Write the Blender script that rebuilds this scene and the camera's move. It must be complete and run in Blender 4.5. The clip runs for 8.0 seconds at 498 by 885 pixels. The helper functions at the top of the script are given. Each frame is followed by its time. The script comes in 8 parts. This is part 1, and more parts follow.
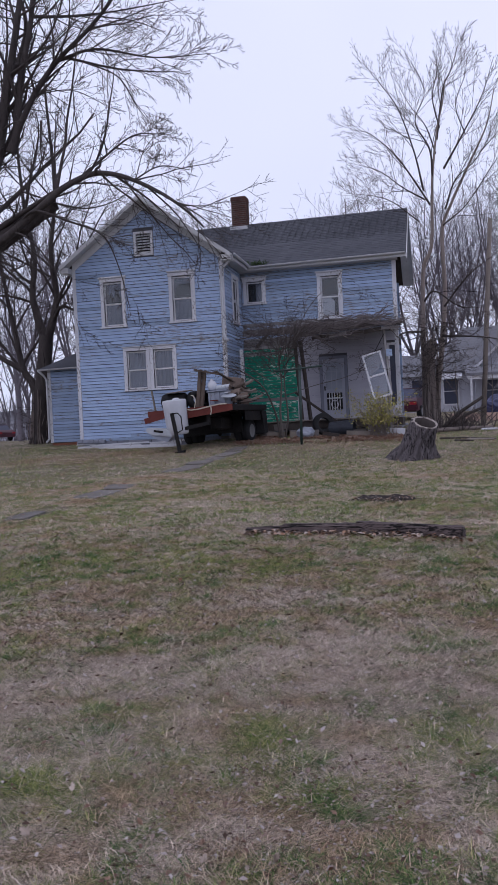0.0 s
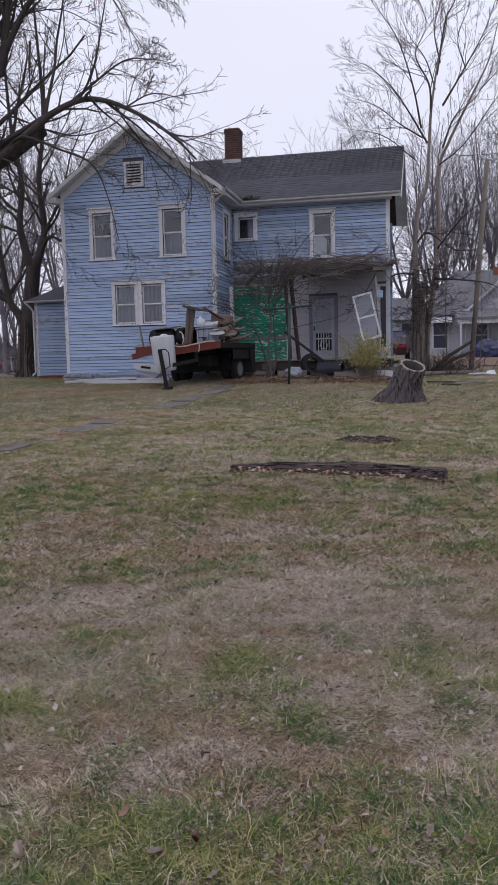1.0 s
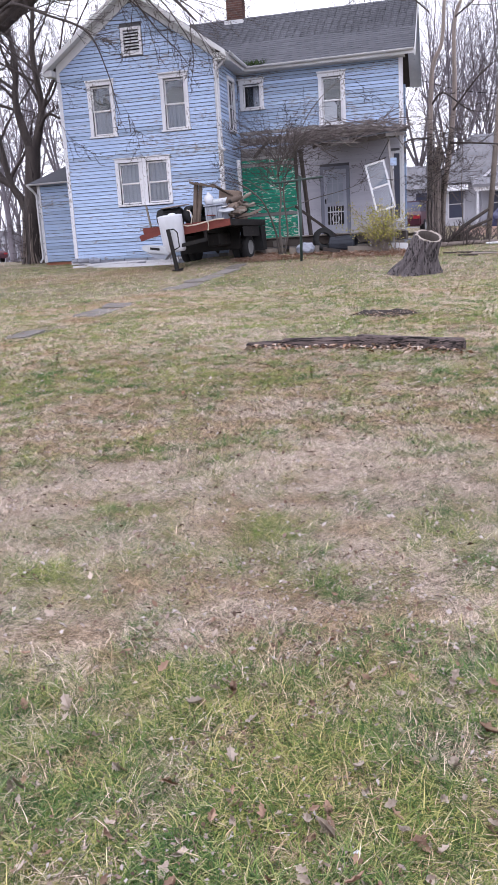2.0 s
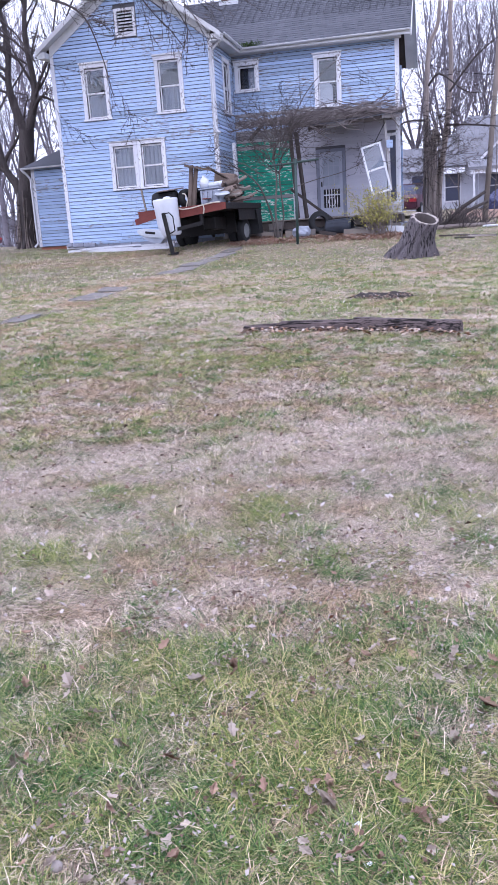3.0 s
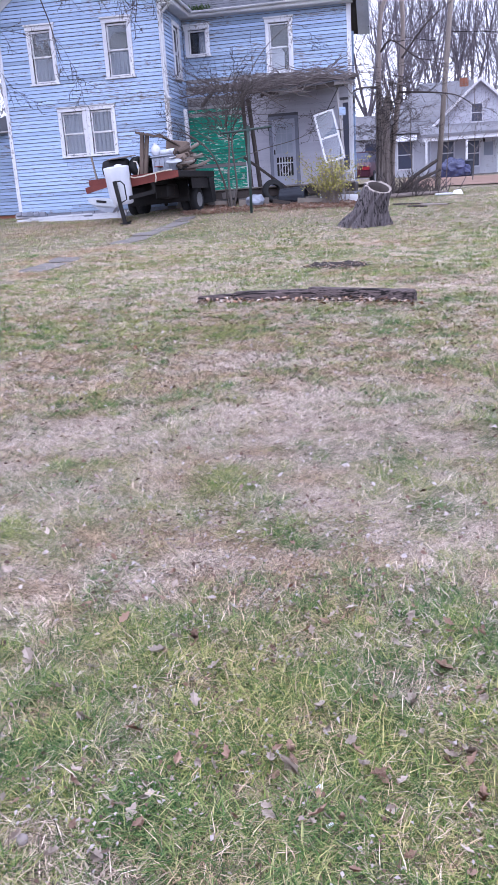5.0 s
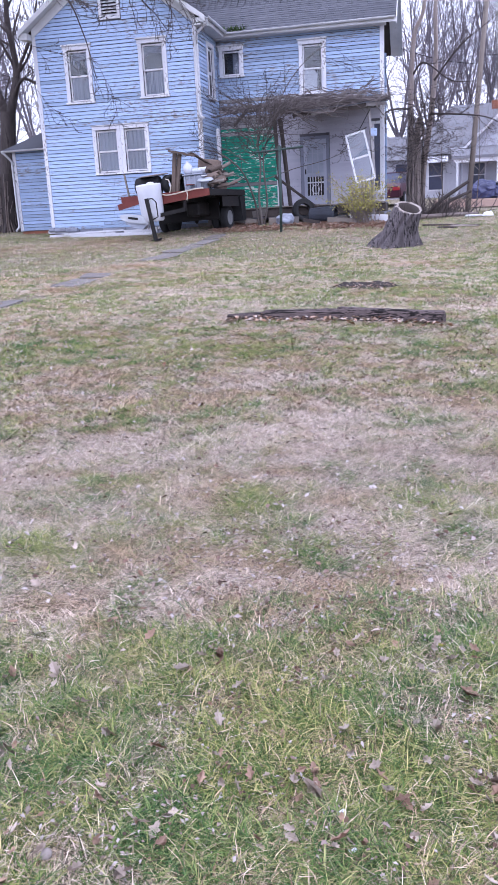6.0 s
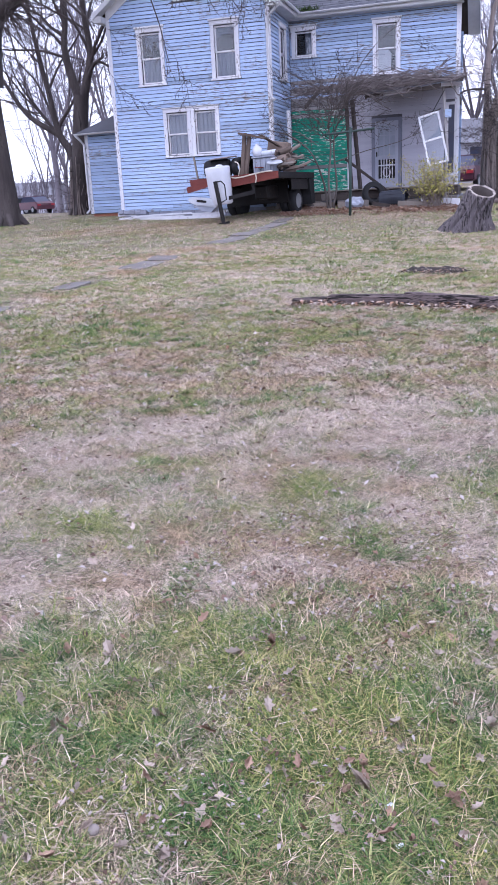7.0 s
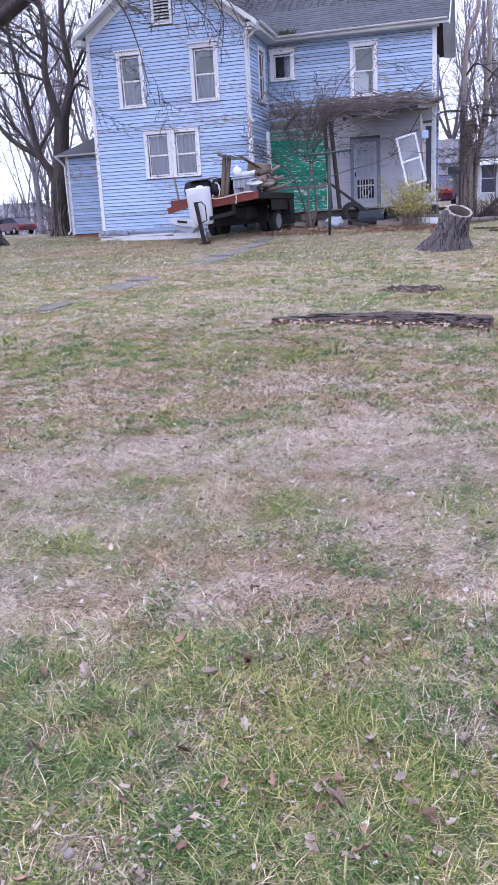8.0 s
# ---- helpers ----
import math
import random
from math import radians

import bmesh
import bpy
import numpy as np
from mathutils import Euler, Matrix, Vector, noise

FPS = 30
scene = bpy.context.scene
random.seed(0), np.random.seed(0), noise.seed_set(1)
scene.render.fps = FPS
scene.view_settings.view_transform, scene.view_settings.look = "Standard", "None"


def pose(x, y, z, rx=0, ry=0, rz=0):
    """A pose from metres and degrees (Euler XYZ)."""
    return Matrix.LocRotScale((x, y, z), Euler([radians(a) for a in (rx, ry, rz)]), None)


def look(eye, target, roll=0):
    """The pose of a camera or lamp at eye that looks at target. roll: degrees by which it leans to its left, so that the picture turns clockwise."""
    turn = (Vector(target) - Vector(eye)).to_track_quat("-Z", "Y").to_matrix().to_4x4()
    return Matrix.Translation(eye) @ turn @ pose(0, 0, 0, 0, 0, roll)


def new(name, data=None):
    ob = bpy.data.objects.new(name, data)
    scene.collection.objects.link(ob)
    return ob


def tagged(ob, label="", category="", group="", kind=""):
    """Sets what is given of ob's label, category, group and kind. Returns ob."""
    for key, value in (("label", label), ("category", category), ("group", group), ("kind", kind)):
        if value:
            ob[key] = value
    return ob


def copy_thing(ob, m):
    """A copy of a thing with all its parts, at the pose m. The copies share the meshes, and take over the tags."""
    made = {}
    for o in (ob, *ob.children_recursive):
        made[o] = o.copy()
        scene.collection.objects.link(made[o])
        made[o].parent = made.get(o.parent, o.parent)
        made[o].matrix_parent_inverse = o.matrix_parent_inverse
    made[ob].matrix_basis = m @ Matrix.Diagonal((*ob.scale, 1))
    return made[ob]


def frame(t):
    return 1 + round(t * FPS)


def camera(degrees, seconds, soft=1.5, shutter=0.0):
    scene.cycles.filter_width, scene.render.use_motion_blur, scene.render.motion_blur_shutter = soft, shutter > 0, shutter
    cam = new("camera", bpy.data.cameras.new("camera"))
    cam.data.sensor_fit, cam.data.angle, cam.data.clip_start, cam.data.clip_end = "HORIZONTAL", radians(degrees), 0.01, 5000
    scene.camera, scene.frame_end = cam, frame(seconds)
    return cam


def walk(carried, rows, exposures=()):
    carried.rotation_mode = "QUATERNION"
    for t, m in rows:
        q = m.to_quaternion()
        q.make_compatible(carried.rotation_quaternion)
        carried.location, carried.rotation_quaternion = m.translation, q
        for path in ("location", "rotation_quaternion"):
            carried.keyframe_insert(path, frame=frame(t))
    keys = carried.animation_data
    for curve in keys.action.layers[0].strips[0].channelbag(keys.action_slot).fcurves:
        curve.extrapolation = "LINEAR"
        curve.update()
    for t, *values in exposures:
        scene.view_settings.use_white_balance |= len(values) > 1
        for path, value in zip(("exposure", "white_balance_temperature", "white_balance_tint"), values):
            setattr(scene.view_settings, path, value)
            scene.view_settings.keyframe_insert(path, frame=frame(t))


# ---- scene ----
cam = camera(33.44, 8.0)
PATH = [
    (0, 0, 0, 1.611, 13.39, -1.1, 2.73), (0.5, 0.009, -0.018, 1.631, 13.39, -0.98, 2.78), (0.7, 0.011, -0.022, 1.616, 13.27, -1.44, 2.58),
    (0.8, 0.011, -0.025, 1.608, 13.11, -2.48, 2.22), (1, 0.013, -0.029, 1.592, 12.57, -5.32, 1.18), (1.2, 0.002, -0.032, 1.574, 12.35, -6.89, 1.5),
    (1.5, -0.013, -0.036, 1.548, 12.92, -10.28, 2.1), (1.7, -0.015, -0.038, 1.544, 13.26, -12.05, 2.86), (2.8, -0.023, -0.048, 1.522, 13.02, -14.26, 3.78),
    (3, -0.025, -0.049, 1.518, 12.94, -14.42, 3.53), (3.5, -0.021, -0.052, 1.516, 12.74, -14.87, 3.8), (4, -0.011, -0.044, 1.505, 10.85, -16.04, 4.13),
    (4.5, -0.023, -0.043, 1.515, 10.25, -16.5, 4.07), (4.7, -0.025, -0.046, 1.518, 10.14, -16.53, 3.82), (5.8, -0.038, -0.065, 1.539, 9.14, -16.93, 3.33),
    (6, -0.04, -0.069, 1.542, 11.79, -15.38, 2.8), (6.2, -0.046, -0.061, 1.538, 13.36, -15.14, 3.06), (6.5, -0.055, -0.05, 1.531, 15.96, -15.86, 2.51),
    (7, -0.027, -0.039, 1.535, 16.39, -16.23, 2.64), (7.5, -0.003, -0.04, 1.533, 15.85, -15.89, 2.86), (8, 0.008, -0.049, 1.543, 15.16, -15.01, 2.9),
]
EXPOSURE = [(0.0, -0.26, 5930, 17), (0.6, -0.31, 6230, 15), (1.0, -0.2, 6400, 13), (1.3, 0.4, 6750, 12), (1.5, 0.78, 6850, 10), (1.7, 0.95, 6750, 11), (2.8, 1.23, 5660, 19), (4.5, 1.29, 5620, 19), (5.8, 1.27, 5640, 20), (6.1, 1.25, 5640, 20), (6.5, 1.16, 5660, 20), (8.0, 1.16, 5660, 19)]
walk(cam, [(t, pose(x, y, z, 90 + pitch, roll, yaw)) for t, x, y, z, yaw, pitch, roll in PATH], EXPOSURE)

# ---- sky and sun: a white winter overcast ----
SUN_ELEVATION, SUN_TURN = radians(52), radians(200)
sky_world = bpy.data.worlds.new("overcast_sky")
scene.world = sky_world
sky_world.use_nodes = True
wn, wl = sky_world.node_tree.nodes, sky_world.node_tree.links
wn.clear()
w_out, w_bg = wn.new("ShaderNodeOutputWorld"), wn.new("ShaderNodeBackground")
w_sky, w_mix, w_noise, w_ramp = wn.new("ShaderNodeTexSky"), wn.new("ShaderNodeMixRGB"), wn.new("ShaderNodeTexNoise"), wn.new("ShaderNodeValToRGB")
w_sky.sky_type, w_sky.sun_disc = "NISHITA", False
w_sky.sun_elevation, w_sky.sun_rotation, w_sky.dust_density = SUN_ELEVATION, SUN_TURN, 4.0
w_noise.inputs["Scale"].default_value, w_noise.inputs["Detail"].default_value = 1.6, 3.0
w_ramp.color_ramp.elements[0].position, w_ramp.color_ramp.elements[0].color = 0.3, (9.4, 9.7, 11.2, 1)
w_ramp.color_ramp.elements[1].position, w_ramp.color_ramp.elements[1].color = 0.75, (10.8, 11.0, 12.4, 1)
w_mix.inputs["Fac"].default_value = 0.9
wl.new(w_noise.outputs["Fac"], w_ramp.inputs["Fac"])
wl.new(w_sky.outputs["Color"], w_mix.inputs["Color1"])
wl.new(w_ramp.outputs["Color"], w_mix.inputs["Color2"])
wl.new(w_mix.outputs["Color"], w_bg.inputs["Color"])
wl.new(w_bg.outputs["Background"], w_out.inputs["Surface"])
w_bg.inputs["Strength"].default_value = 0.1
sun_lamp = bpy.data.lights.new("sun", "SUN")
sun_lamp.energy, sun_lamp.angle, sun_lamp.color = 0.5, radians(40), (1.0, 0.97, 0.93)
sun_ob = new("sun", sun_lamp)
sun_ob.matrix_world = look((4, -10, 40), (4 - 10 * math.sin(SUN_TURN) * 0.3, -10 + 12, 40 - 20))

# ---- tools ----
def smooth(a, b, v):
    k = np.clip((v - a) / (b - a), 0, 1)
    return k * k * (3 - 2 * k)


def ground_z(x, y):
    """Height of the lawn: it rises to the house, and past it falls on the one side and rises on the other."""
    x, y = np.asarray(x, float), np.asarray(y, float)
    near = -0.0094 * np.clip(x, -40, 40) + 0.038 * np.minimum(y, 32)
    side = smooth(-13, -4, x)
    far = (1 - side) * (-0.007 * np.clip(y - 32, 0, 60)) + side * 0.038 * np.clip(y - 32, 0, 20)
    mound = smooth(19.5, 26, y) * (1 - smooth(30, 36, y)) * (0.09 + 0.14 * smooth(-8.5, -7, x) * (1 - smooth(-1.6, -0.4, x)))
    return near + far + mound


def gz(x, y):
    return float(ground_z(x, y))


def lattice(ix, iy, seed):
    h = (ix * 374761393 + iy * 668265263 + seed * 974634777) & 0x7FFFFFFF
    h = ((h ^ (h >> 13)) * 1274126177) & 0x7FFFFFFF
    return ((h ^ (h >> 16)) & 0xFFFF) / 65535.0


def noise2(x, y, scale, seed=0, octaves=3):
    """Value noise, 0 to 1, on arrays."""
    total, amount, size = 0.0, 0.0, 1.0
    for o in range(octaves):
        u, v = np.asarray(x) * scale * 2**o + 1000.5, np.asarray(y) * scale * 2**o + 1000.5
        iu, iv = np.floor(u).astype(np.int64), np.floor(v).astype(np.int64)
        fu, fv = u - iu, v - iv
        fu, fv = fu * fu * (3 - 2 * fu), fv * fv * (3 - 2 * fv)
        a, b = lattice(iu, iv, seed + o), lattice(iu + 1, iv, seed + o)
        c, d = lattice(iu, iv + 1, seed + o), lattice(iu + 1, iv + 1, seed + o)
        total = total + size * ((a * (1 - fu) + b * fu) * (1 - fv) + (c * (1 - fu) + d * fu) * fv)
        amount += size
        size *= 0.5
    return total / amount


def world_of(ob):
    return (world_of(ob.parent) @ ob.matrix_parent_inverse if ob.parent else Matrix()) @ ob.matrix_basis


def adopt(ob, parent):
    ob.parent = parent
    ob.matrix_parent_inverse = world_of(parent).inverted()
    return ob


def thing(name, x, y, z, label, category, group="", kind="", turn=0):
    """An empty at the base of a thing."""
    ob = new(name)
    ob.empty_display_size = 0.1
    ob.matrix_basis = pose(x, y, z, 0, 0, turn)
    return tagged(ob, label, category, group, kind)


def mesh_of(bm, name, material, smooth_faces=False):
    me = bpy.data.meshes.new(name)
    bmesh.ops.recalc_face_normals(bm, faces=bm.faces)
    bm.to_mesh(me)
    bm.free()
    me.materials.append(material)
    if smooth_faces:
        me.shade_smooth()
    return me


def part(name, bm, material, parent=None, label="", at=None, smooth_faces=False):
    """One mesh object from a bmesh in world coordinates (or, with at, in its own), under a thing or a part."""
    ob = new(name, mesh_of(bm, name, material, smooth_faces))
    if at is not None:
        ob.matrix_basis = at
    if parent:
        adopt(ob, parent)
    return tagged(ob, label)


def piece(name, me, parent, m):
    ob = new(name, me)
    ob.matrix_basis = m
    return adopt(ob, parent)


def box(bm, x0, x1, y0, y1, z0, z1, bevel=0.0, m=None):
    made = bmesh.ops.create_cube(bm, size=1.0)["verts"]
    bmesh.ops.scale(bm, vec=(x1 - x0, y1 - y0, z1 - z0), verts=made)
    bmesh.ops.translate(bm, vec=((x0 + x1) / 2, (y0 + y1) / 2, (z0 + z1) / 2), verts=made)
    if bevel:
        edges = list({e for v in made for e in v.link_edges})
        out = bmesh.ops.bevel(bm, geom=edges, offset=bevel, segments=1, affect="EDGES")
        made = list({v for f in out["faces"] for v in f.verts} | {v for v in made if v.is_valid})
    if m is not None:
        bmesh.ops.transform(bm, matrix=m, verts=made)
    return made


def boxed(*size, bevel=0.0, m=None):
    bm = bmesh.new()
    box(bm, *size, bevel=bevel, m=m)
    return bm


def prism(bm, outline, way):
    """A solid from a flat outline of points, pushed along way."""
    a = [bm.verts.new(p) for p in outline]
    b = [bm.verts.new(Vector(p) + Vector(way)) for p in outline]
    bm.faces.new(a)
    bm.faces.new(b[::-1])
    for i in range(len(a)):
        j = (i + 1) % len(a)
        bm.faces.new((a[j], a[i], b[i], b[j]))


def turned(bm, profile, sides=20, m=None, cap=True, wobble=0.0, seed=0):
    """A round body from (radius, height) pairs about z."""
    rnd, rings = random.Random(seed), []
    lobes = [rnd.uniform(-1, 1) * wobble for _ in range(sides)]
    for r, h in profile:
        rings.append([bm.verts.new((r * (1 + lobes[i]) * math.cos(6.2832 * i / sides), r * (1 + lobes[i]) * math.sin(6.2832 * i / sides), h)) for i in range(sides)])
    for a, b in zip(rings, rings[1:]):
        for i in range(sides):
            j = (i + 1) % sides
            bm.faces.new((a[i], a[j], b[j], b[i]))
    if cap:
        bm.faces.new(rings[0][::-1])
        bm.faces.new(rings[-1])
    if m is not None:
        bmesh.ops.transform(bm, matrix=m, verts=[v for ring in rings for v in ring])


def tube(bm, points, radius, sides=8, closed=False):
    """A round bar along points; radius a number or one per point."""
    pts = [Vector(p) for p in points]
    radii = radius if isinstance(radius, (list, tuple)) else [radius] * len(pts)
    rings = []
    for i, p in enumerate(pts):
        way = ((pts[min(i + 1, len(pts) - 1)] - pts[max(i - 1, 0)])).normalized()
        side = way.orthogonal().normalized() if not rings else (side - way * side.dot(way)).normalized()
        other = way.cross(side)
        rings.append([bm.verts.new(p + radii[i] * (math.cos(6.2832 * k / sides) * side + math.sin(6.2832 * k / sides) * other)) for k in range(sides)])
    for a, b in zip(rings, rings[1:]):
        for i in range(sides):
            j = (i + 1) % sides
            bm.faces.new((a[i], a[j], b[j], b[i]))
    bm.faces.new(rings[0][::-1])
    bm.faces.new(rings[-1])


def bar(bm, a, b, w, d, twist=0.0):
    """A squared timber from a to b."""
    a, b = Vector(a), Vector(b)
    way = b - a
    m = Matrix.Translation((a + b) / 2) @ way.to_track_quat("Z", "Y").to_matrix().to_4x4() @ pose(0, 0, 0, 0, 0, twist)
    box(bm, -w / 2, w / 2, -d / 2, d / 2, -way.length / 2, way.length / 2, m=m)


def raw_mesh(name, verts, faces, material, smooth_faces=False):
    """A mesh straight from arrays: faces (n, 3) or (n, 4)."""
    me = bpy.data.meshes.new(name)
    n, k = faces.shape
    me.vertices.add(len(verts))
    me.vertices.foreach_set("co", np.ascontiguousarray(verts, np.float32).ravel())
    me.loops.add(n * k)
    me.loops.foreach_set("vertex_index", np.ascontiguousarray(faces, np.int32).ravel())
    me.polygons.add(n)
    me.polygons.foreach_set("loop_start", np.arange(0, n * k, k, dtype=np.int32))
    me.update(calc_edges=True)
    me.materials.append(material)
    if smooth_faces:
        me.shade_smooth()
    return me


def tubes_mesh(name, lines, material):
    """Many tapering bars in one mesh. lines: (points (n, 3), radii (n,), sides)."""
    verts, faces, base = [], [], 0
    for pts, radii, sides in lines:
        n = len(pts)
        way = np.gradient(pts, axis=0)
        way /= np.linalg.norm(way, axis=1, keepdims=True) + 1e-9
        ref = np.array([0.31, 0.17, 0.93]) if abs(way[0, 2]) < 0.8 else np.array([0.95, 0.2, 0.1])
        side = np.cross(way, ref)
        side /= np.linalg.norm(side, axis=1, keepdims=True) + 1e-9
        other = np.cross(way, side)
        angle = np.arange(sides) * 2 * np.pi / sides
        ring = pts[:, None] + radii[:, None, None] * (np.cos(angle)[None, :, None] * side[:, None] + np.sin(angle)[None, :, None] * other[:, None])
        verts.append(ring.reshape(-1, 3))
        i, k = np.meshgrid(np.arange(n - 1), np.arange(sides), indexing="ij")
        j = (k + 1) % sides
        faces.append((base + np.stack([i * sides + k, i * sides + j, (i + 1) * sides + j, (i + 1) * sides + k], -1)).reshape(-1, 4))
        base += n * sides
    return raw_mesh(name, np.concatenate(verts), np.concatenate(faces), material, True)

# ---- materials ----
class Nodes:
    def __init__(self, name):
        self.material = bpy.data.materials.new(name)
        self.material.use_nodes = True
        self.tree = self.material.node_tree
        self.bsdf = self.tree.nodes["Principled BSDF"]

    def add(self, kind, **values):
        n = self.tree.nodes.new(kind)
        for key, v in values.items():
            n.inputs[key.replace("_", " ")].default_value = v
        return n

    def link(self, a, b):
        self.tree.links.new(a, b)

    def place(self, stretch=(1, 1, 1)):
        g, m = self.add("ShaderNodeNewGeometry"), self.add("ShaderNodeVectorMath")
        m.operation = "MULTIPLY"
        m.inputs[1].default_value = stretch
        self.link(g.outputs["Position"], m.inputs[0])
        return m.outputs[0]

    def noise(self, where, scale, detail=4.0, rough=0.55):
        n = self.add("ShaderNodeTexNoise", Scale=scale, Detail=detail, Roughness=rough)
        self.link(where, n.inputs["Vector"])
        return n.outputs["Fac"]

    def ramp(self, fac, stops):
        n = self.add("ShaderNodeValToRGB")
        el = n.color_ramp.elements
        for i, (p, c) in enumerate(stops):
            e = el[i] if i < 2 else el.new(p)
            e.position, e.color = p, (*c, 1) if isinstance(c, tuple) else (c, c, c, 1)
        self.link(fac, n.inputs["Fac"])
        return n.outputs["Color"]

    def mix(self, fac, a, b, kind="MIX"):
        n = self.add("ShaderNodeMixRGB")
        n.blend_type = kind
        for v, k in ((fac, "Fac"), (a, "Color1"), (b, "Color2")):
            if isinstance(v, (int, float)):
                n.inputs[k].default_value = v if k == "Fac" else (v, v, v, 1)
            elif isinstance(v, tuple):
                n.inputs[k].default_value = (*v, 1)
            else:
                self.link(v, n.inputs[k])
        return n.outputs["Color"]

    def vary(self, colour, amount, island=False):
        """Each object (or each loose piece) a little lighter or darker than the next."""
        if island:
            r = self.add("ShaderNodeNewGeometry").outputs["Random Per Island"]
        else:
            r = self.add("ShaderNodeObjectInfo").outputs["Random"]
        m = self.add("ShaderNodeMapRange")
        m.inputs["To Min"].default_value, m.inputs["To Max"].default_value = 1 - amount, 1 + amount
        self.link(r, m.inputs["Value"])
        h = self.add("ShaderNodeHueSaturation")
        self.link(m.outputs["Result"], h.inputs["Value"])
        self.link(colour, h.inputs["Color"])
        return h.outputs["Color"]

    def bump(self, height, strength, distance=0.01):
        b = self.add("ShaderNodeBump", Strength=strength, Distance=distance)
        self.link(height, b.inputs["Height"])
        self.link(b.outputs["Normal"], self.bsdf.inputs["Normal"])

    def done(self, colour, rough=0.8, metal=0.0):
        if isinstance(colour, tuple):
            self.bsdf.inputs["Base Color"].default_value = (*colour, 1)
        else:
            self.link(colour, self.bsdf.inputs["Base Color"])
        self.bsdf.inputs["Roughness"].default_value = rough
        self.bsdf.inputs["Metallic"].default_value = metal
        self.bsdf.inputs["Specular IOR Level"].default_value = 0.2 if rough > 0.6 else 0.5
        return self.material


def surface(name, light, dark, worn, scale=1.5, fine=14.0, wear=0.62, soft=0.06, rough=0.8, metal=0.0, stretch=(1, 1, 1), vary=0.1, bump=0.4, deep=0.01, island=False):
    """A surface of two tones in large patches, with worn spots of a third in a fine grain."""
    n = Nodes(name)
    where = n.place(stretch)
    broad, grain = n.noise(where, scale, 5.0), n.noise(where, fine, 6.0, 0.65)
    both = n.mix(0.35, grain, broad)
    tone = n.ramp(broad, [(0.3, dark), (0.7, light)])
    tone = n.mix(n.ramp(both, [(wear, 0.0), (wear + soft, 1.0)]), tone, worn)
    tone = n.mix(0.25, tone, n.ramp(grain, [(0.25, 0.55), (0.75, 1.0)]), "MULTIPLY")
    n.bump(grain, bump, deep)
    return n.done(n.vary(tone, vary, island), rough, metal)


M_SIDING = surface("blue_paint", (0.375, 0.47, 0.662), (0.297, 0.383, 0.558), (0.24, 0.23, 0.25), 0.9, 20.0, 0.562, 0.03, 0.7, stretch=(0.35, 1, 2.2), vary=0.07)
M_SIDING_WORN = surface("worn_blue_paint", (0.335, 0.422, 0.575), (0.257, 0.332, 0.47), (0.2, 0.19, 0.195), 0.9, 15.0, 0.53, 0.04, 0.75, stretch=(0.35, 1, 2.2), vary=0.16)
# grey paint, its colour also lowered for the shade under the porch
M_SIDING_GREY = surface("shaded_grey_paint", (0.44, 0.43, 0.49), (0.36, 0.352, 0.41), (0.28, 0.27, 0.27), 0.9, 8.0, 0.63, 0.05, 0.75, stretch=(0.4, 1, 2), vary=0.06)
M_GREEN = surface("green_paint", (0.02, 0.3, 0.195), (0.02, 0.2, 0.135), (0.5, 0.55, 0.5), 1.2, 11.0, 0.54, 0.02, 0.65, stretch=(0.5, 1, 2.0), vary=0.15)
M_BARE = surface("bare_boards", (0.32, 0.305, 0.31), (0.2, 0.187, 0.19), (0.5, 0.5, 0.52), 1.2, 9.0, 0.62, 0.04, 0.85, stretch=(0.5, 1, 3), vary=0.2)
M_TRIM = surface("peeling_white_paint", (0.66, 0.66, 0.70), (0.52, 0.52, 0.57), (0.24, 0.22, 0.21), 1.2, 22.0, 0.557, 0.03, 0.7, stretch=(1, 1, 0.5), vary=0.07)
M_RAKE = surface("weathered_rake_board", (0.60, 0.60, 0.62), (0.48, 0.48, 0.50), (0.17, 0.16, 0.16), 1.2, 10.0, 0.62, 0.05, 0.75, vary=0.05)
M_GUTTER = surface("gutter_metal", (0.55, 0.55, 0.58), (0.42, 0.42, 0.45), (0.2, 0.17, 0.15), 1.0, 12.0, 0.66, 0.05, 0.5, 0.0)
# sheathing coloured dark to draw the soft shadow under each clapboard
M_SHEATH_SHADE = surface("sheathing_shadow_lines", (0.11, 0.11, 0.125), (0.07, 0.07, 0.08), (0.16, 0.17, 0.2), vary=0.0)
M_DOORGREY = surface("grey_door_paint", (0.36, 0.37, 0.44), (0.29, 0.3, 0.36), (0.14, 0.13, 0.13), 1.0, 12.0, 0.62, 0.06, 0.7)
M_DOORFRAME = surface("dark_grey_door_frame", (0.2, 0.21, 0.26), (0.15, 0.155, 0.2), (0.1, 0.1, 0.1), 1.0, 12.0, 0.62, 0.06, 0.7)
M_FOUND = surface("foundation_block", (0.25, 0.26, 0.31), (0.18, 0.19, 0.23), (0.16, 0.14, 0.12), 1.5, 12, 0.6, 0.06, 0.9)
M_SHINGLE = surface("asphalt_shingles", (0.1, 0.102, 0.12), (0.078, 0.08, 0.094), (0.14, 0.142, 0.16), 0.7, 30.0, 0.62, 0.08, 0.9, vary=0.1, bump=0.6, island=False)
M_SHINGLE_MANY = surface("asphalt_shingle_rows", (0.1, 0.102, 0.12), (0.078, 0.08, 0.094), (0.14, 0.142, 0.16), 0.7, 30.0, 0.62, 0.08, 0.9, vary=0.1, bump=0.6, island=True)
M_BRICK = surface("chimney_brick", (0.125, 0.062, 0.052), (0.08, 0.042, 0.037), (0.2, 0.16, 0.145), 2.0, 22.0, 0.62, 0.06, 0.9, vary=0.25)
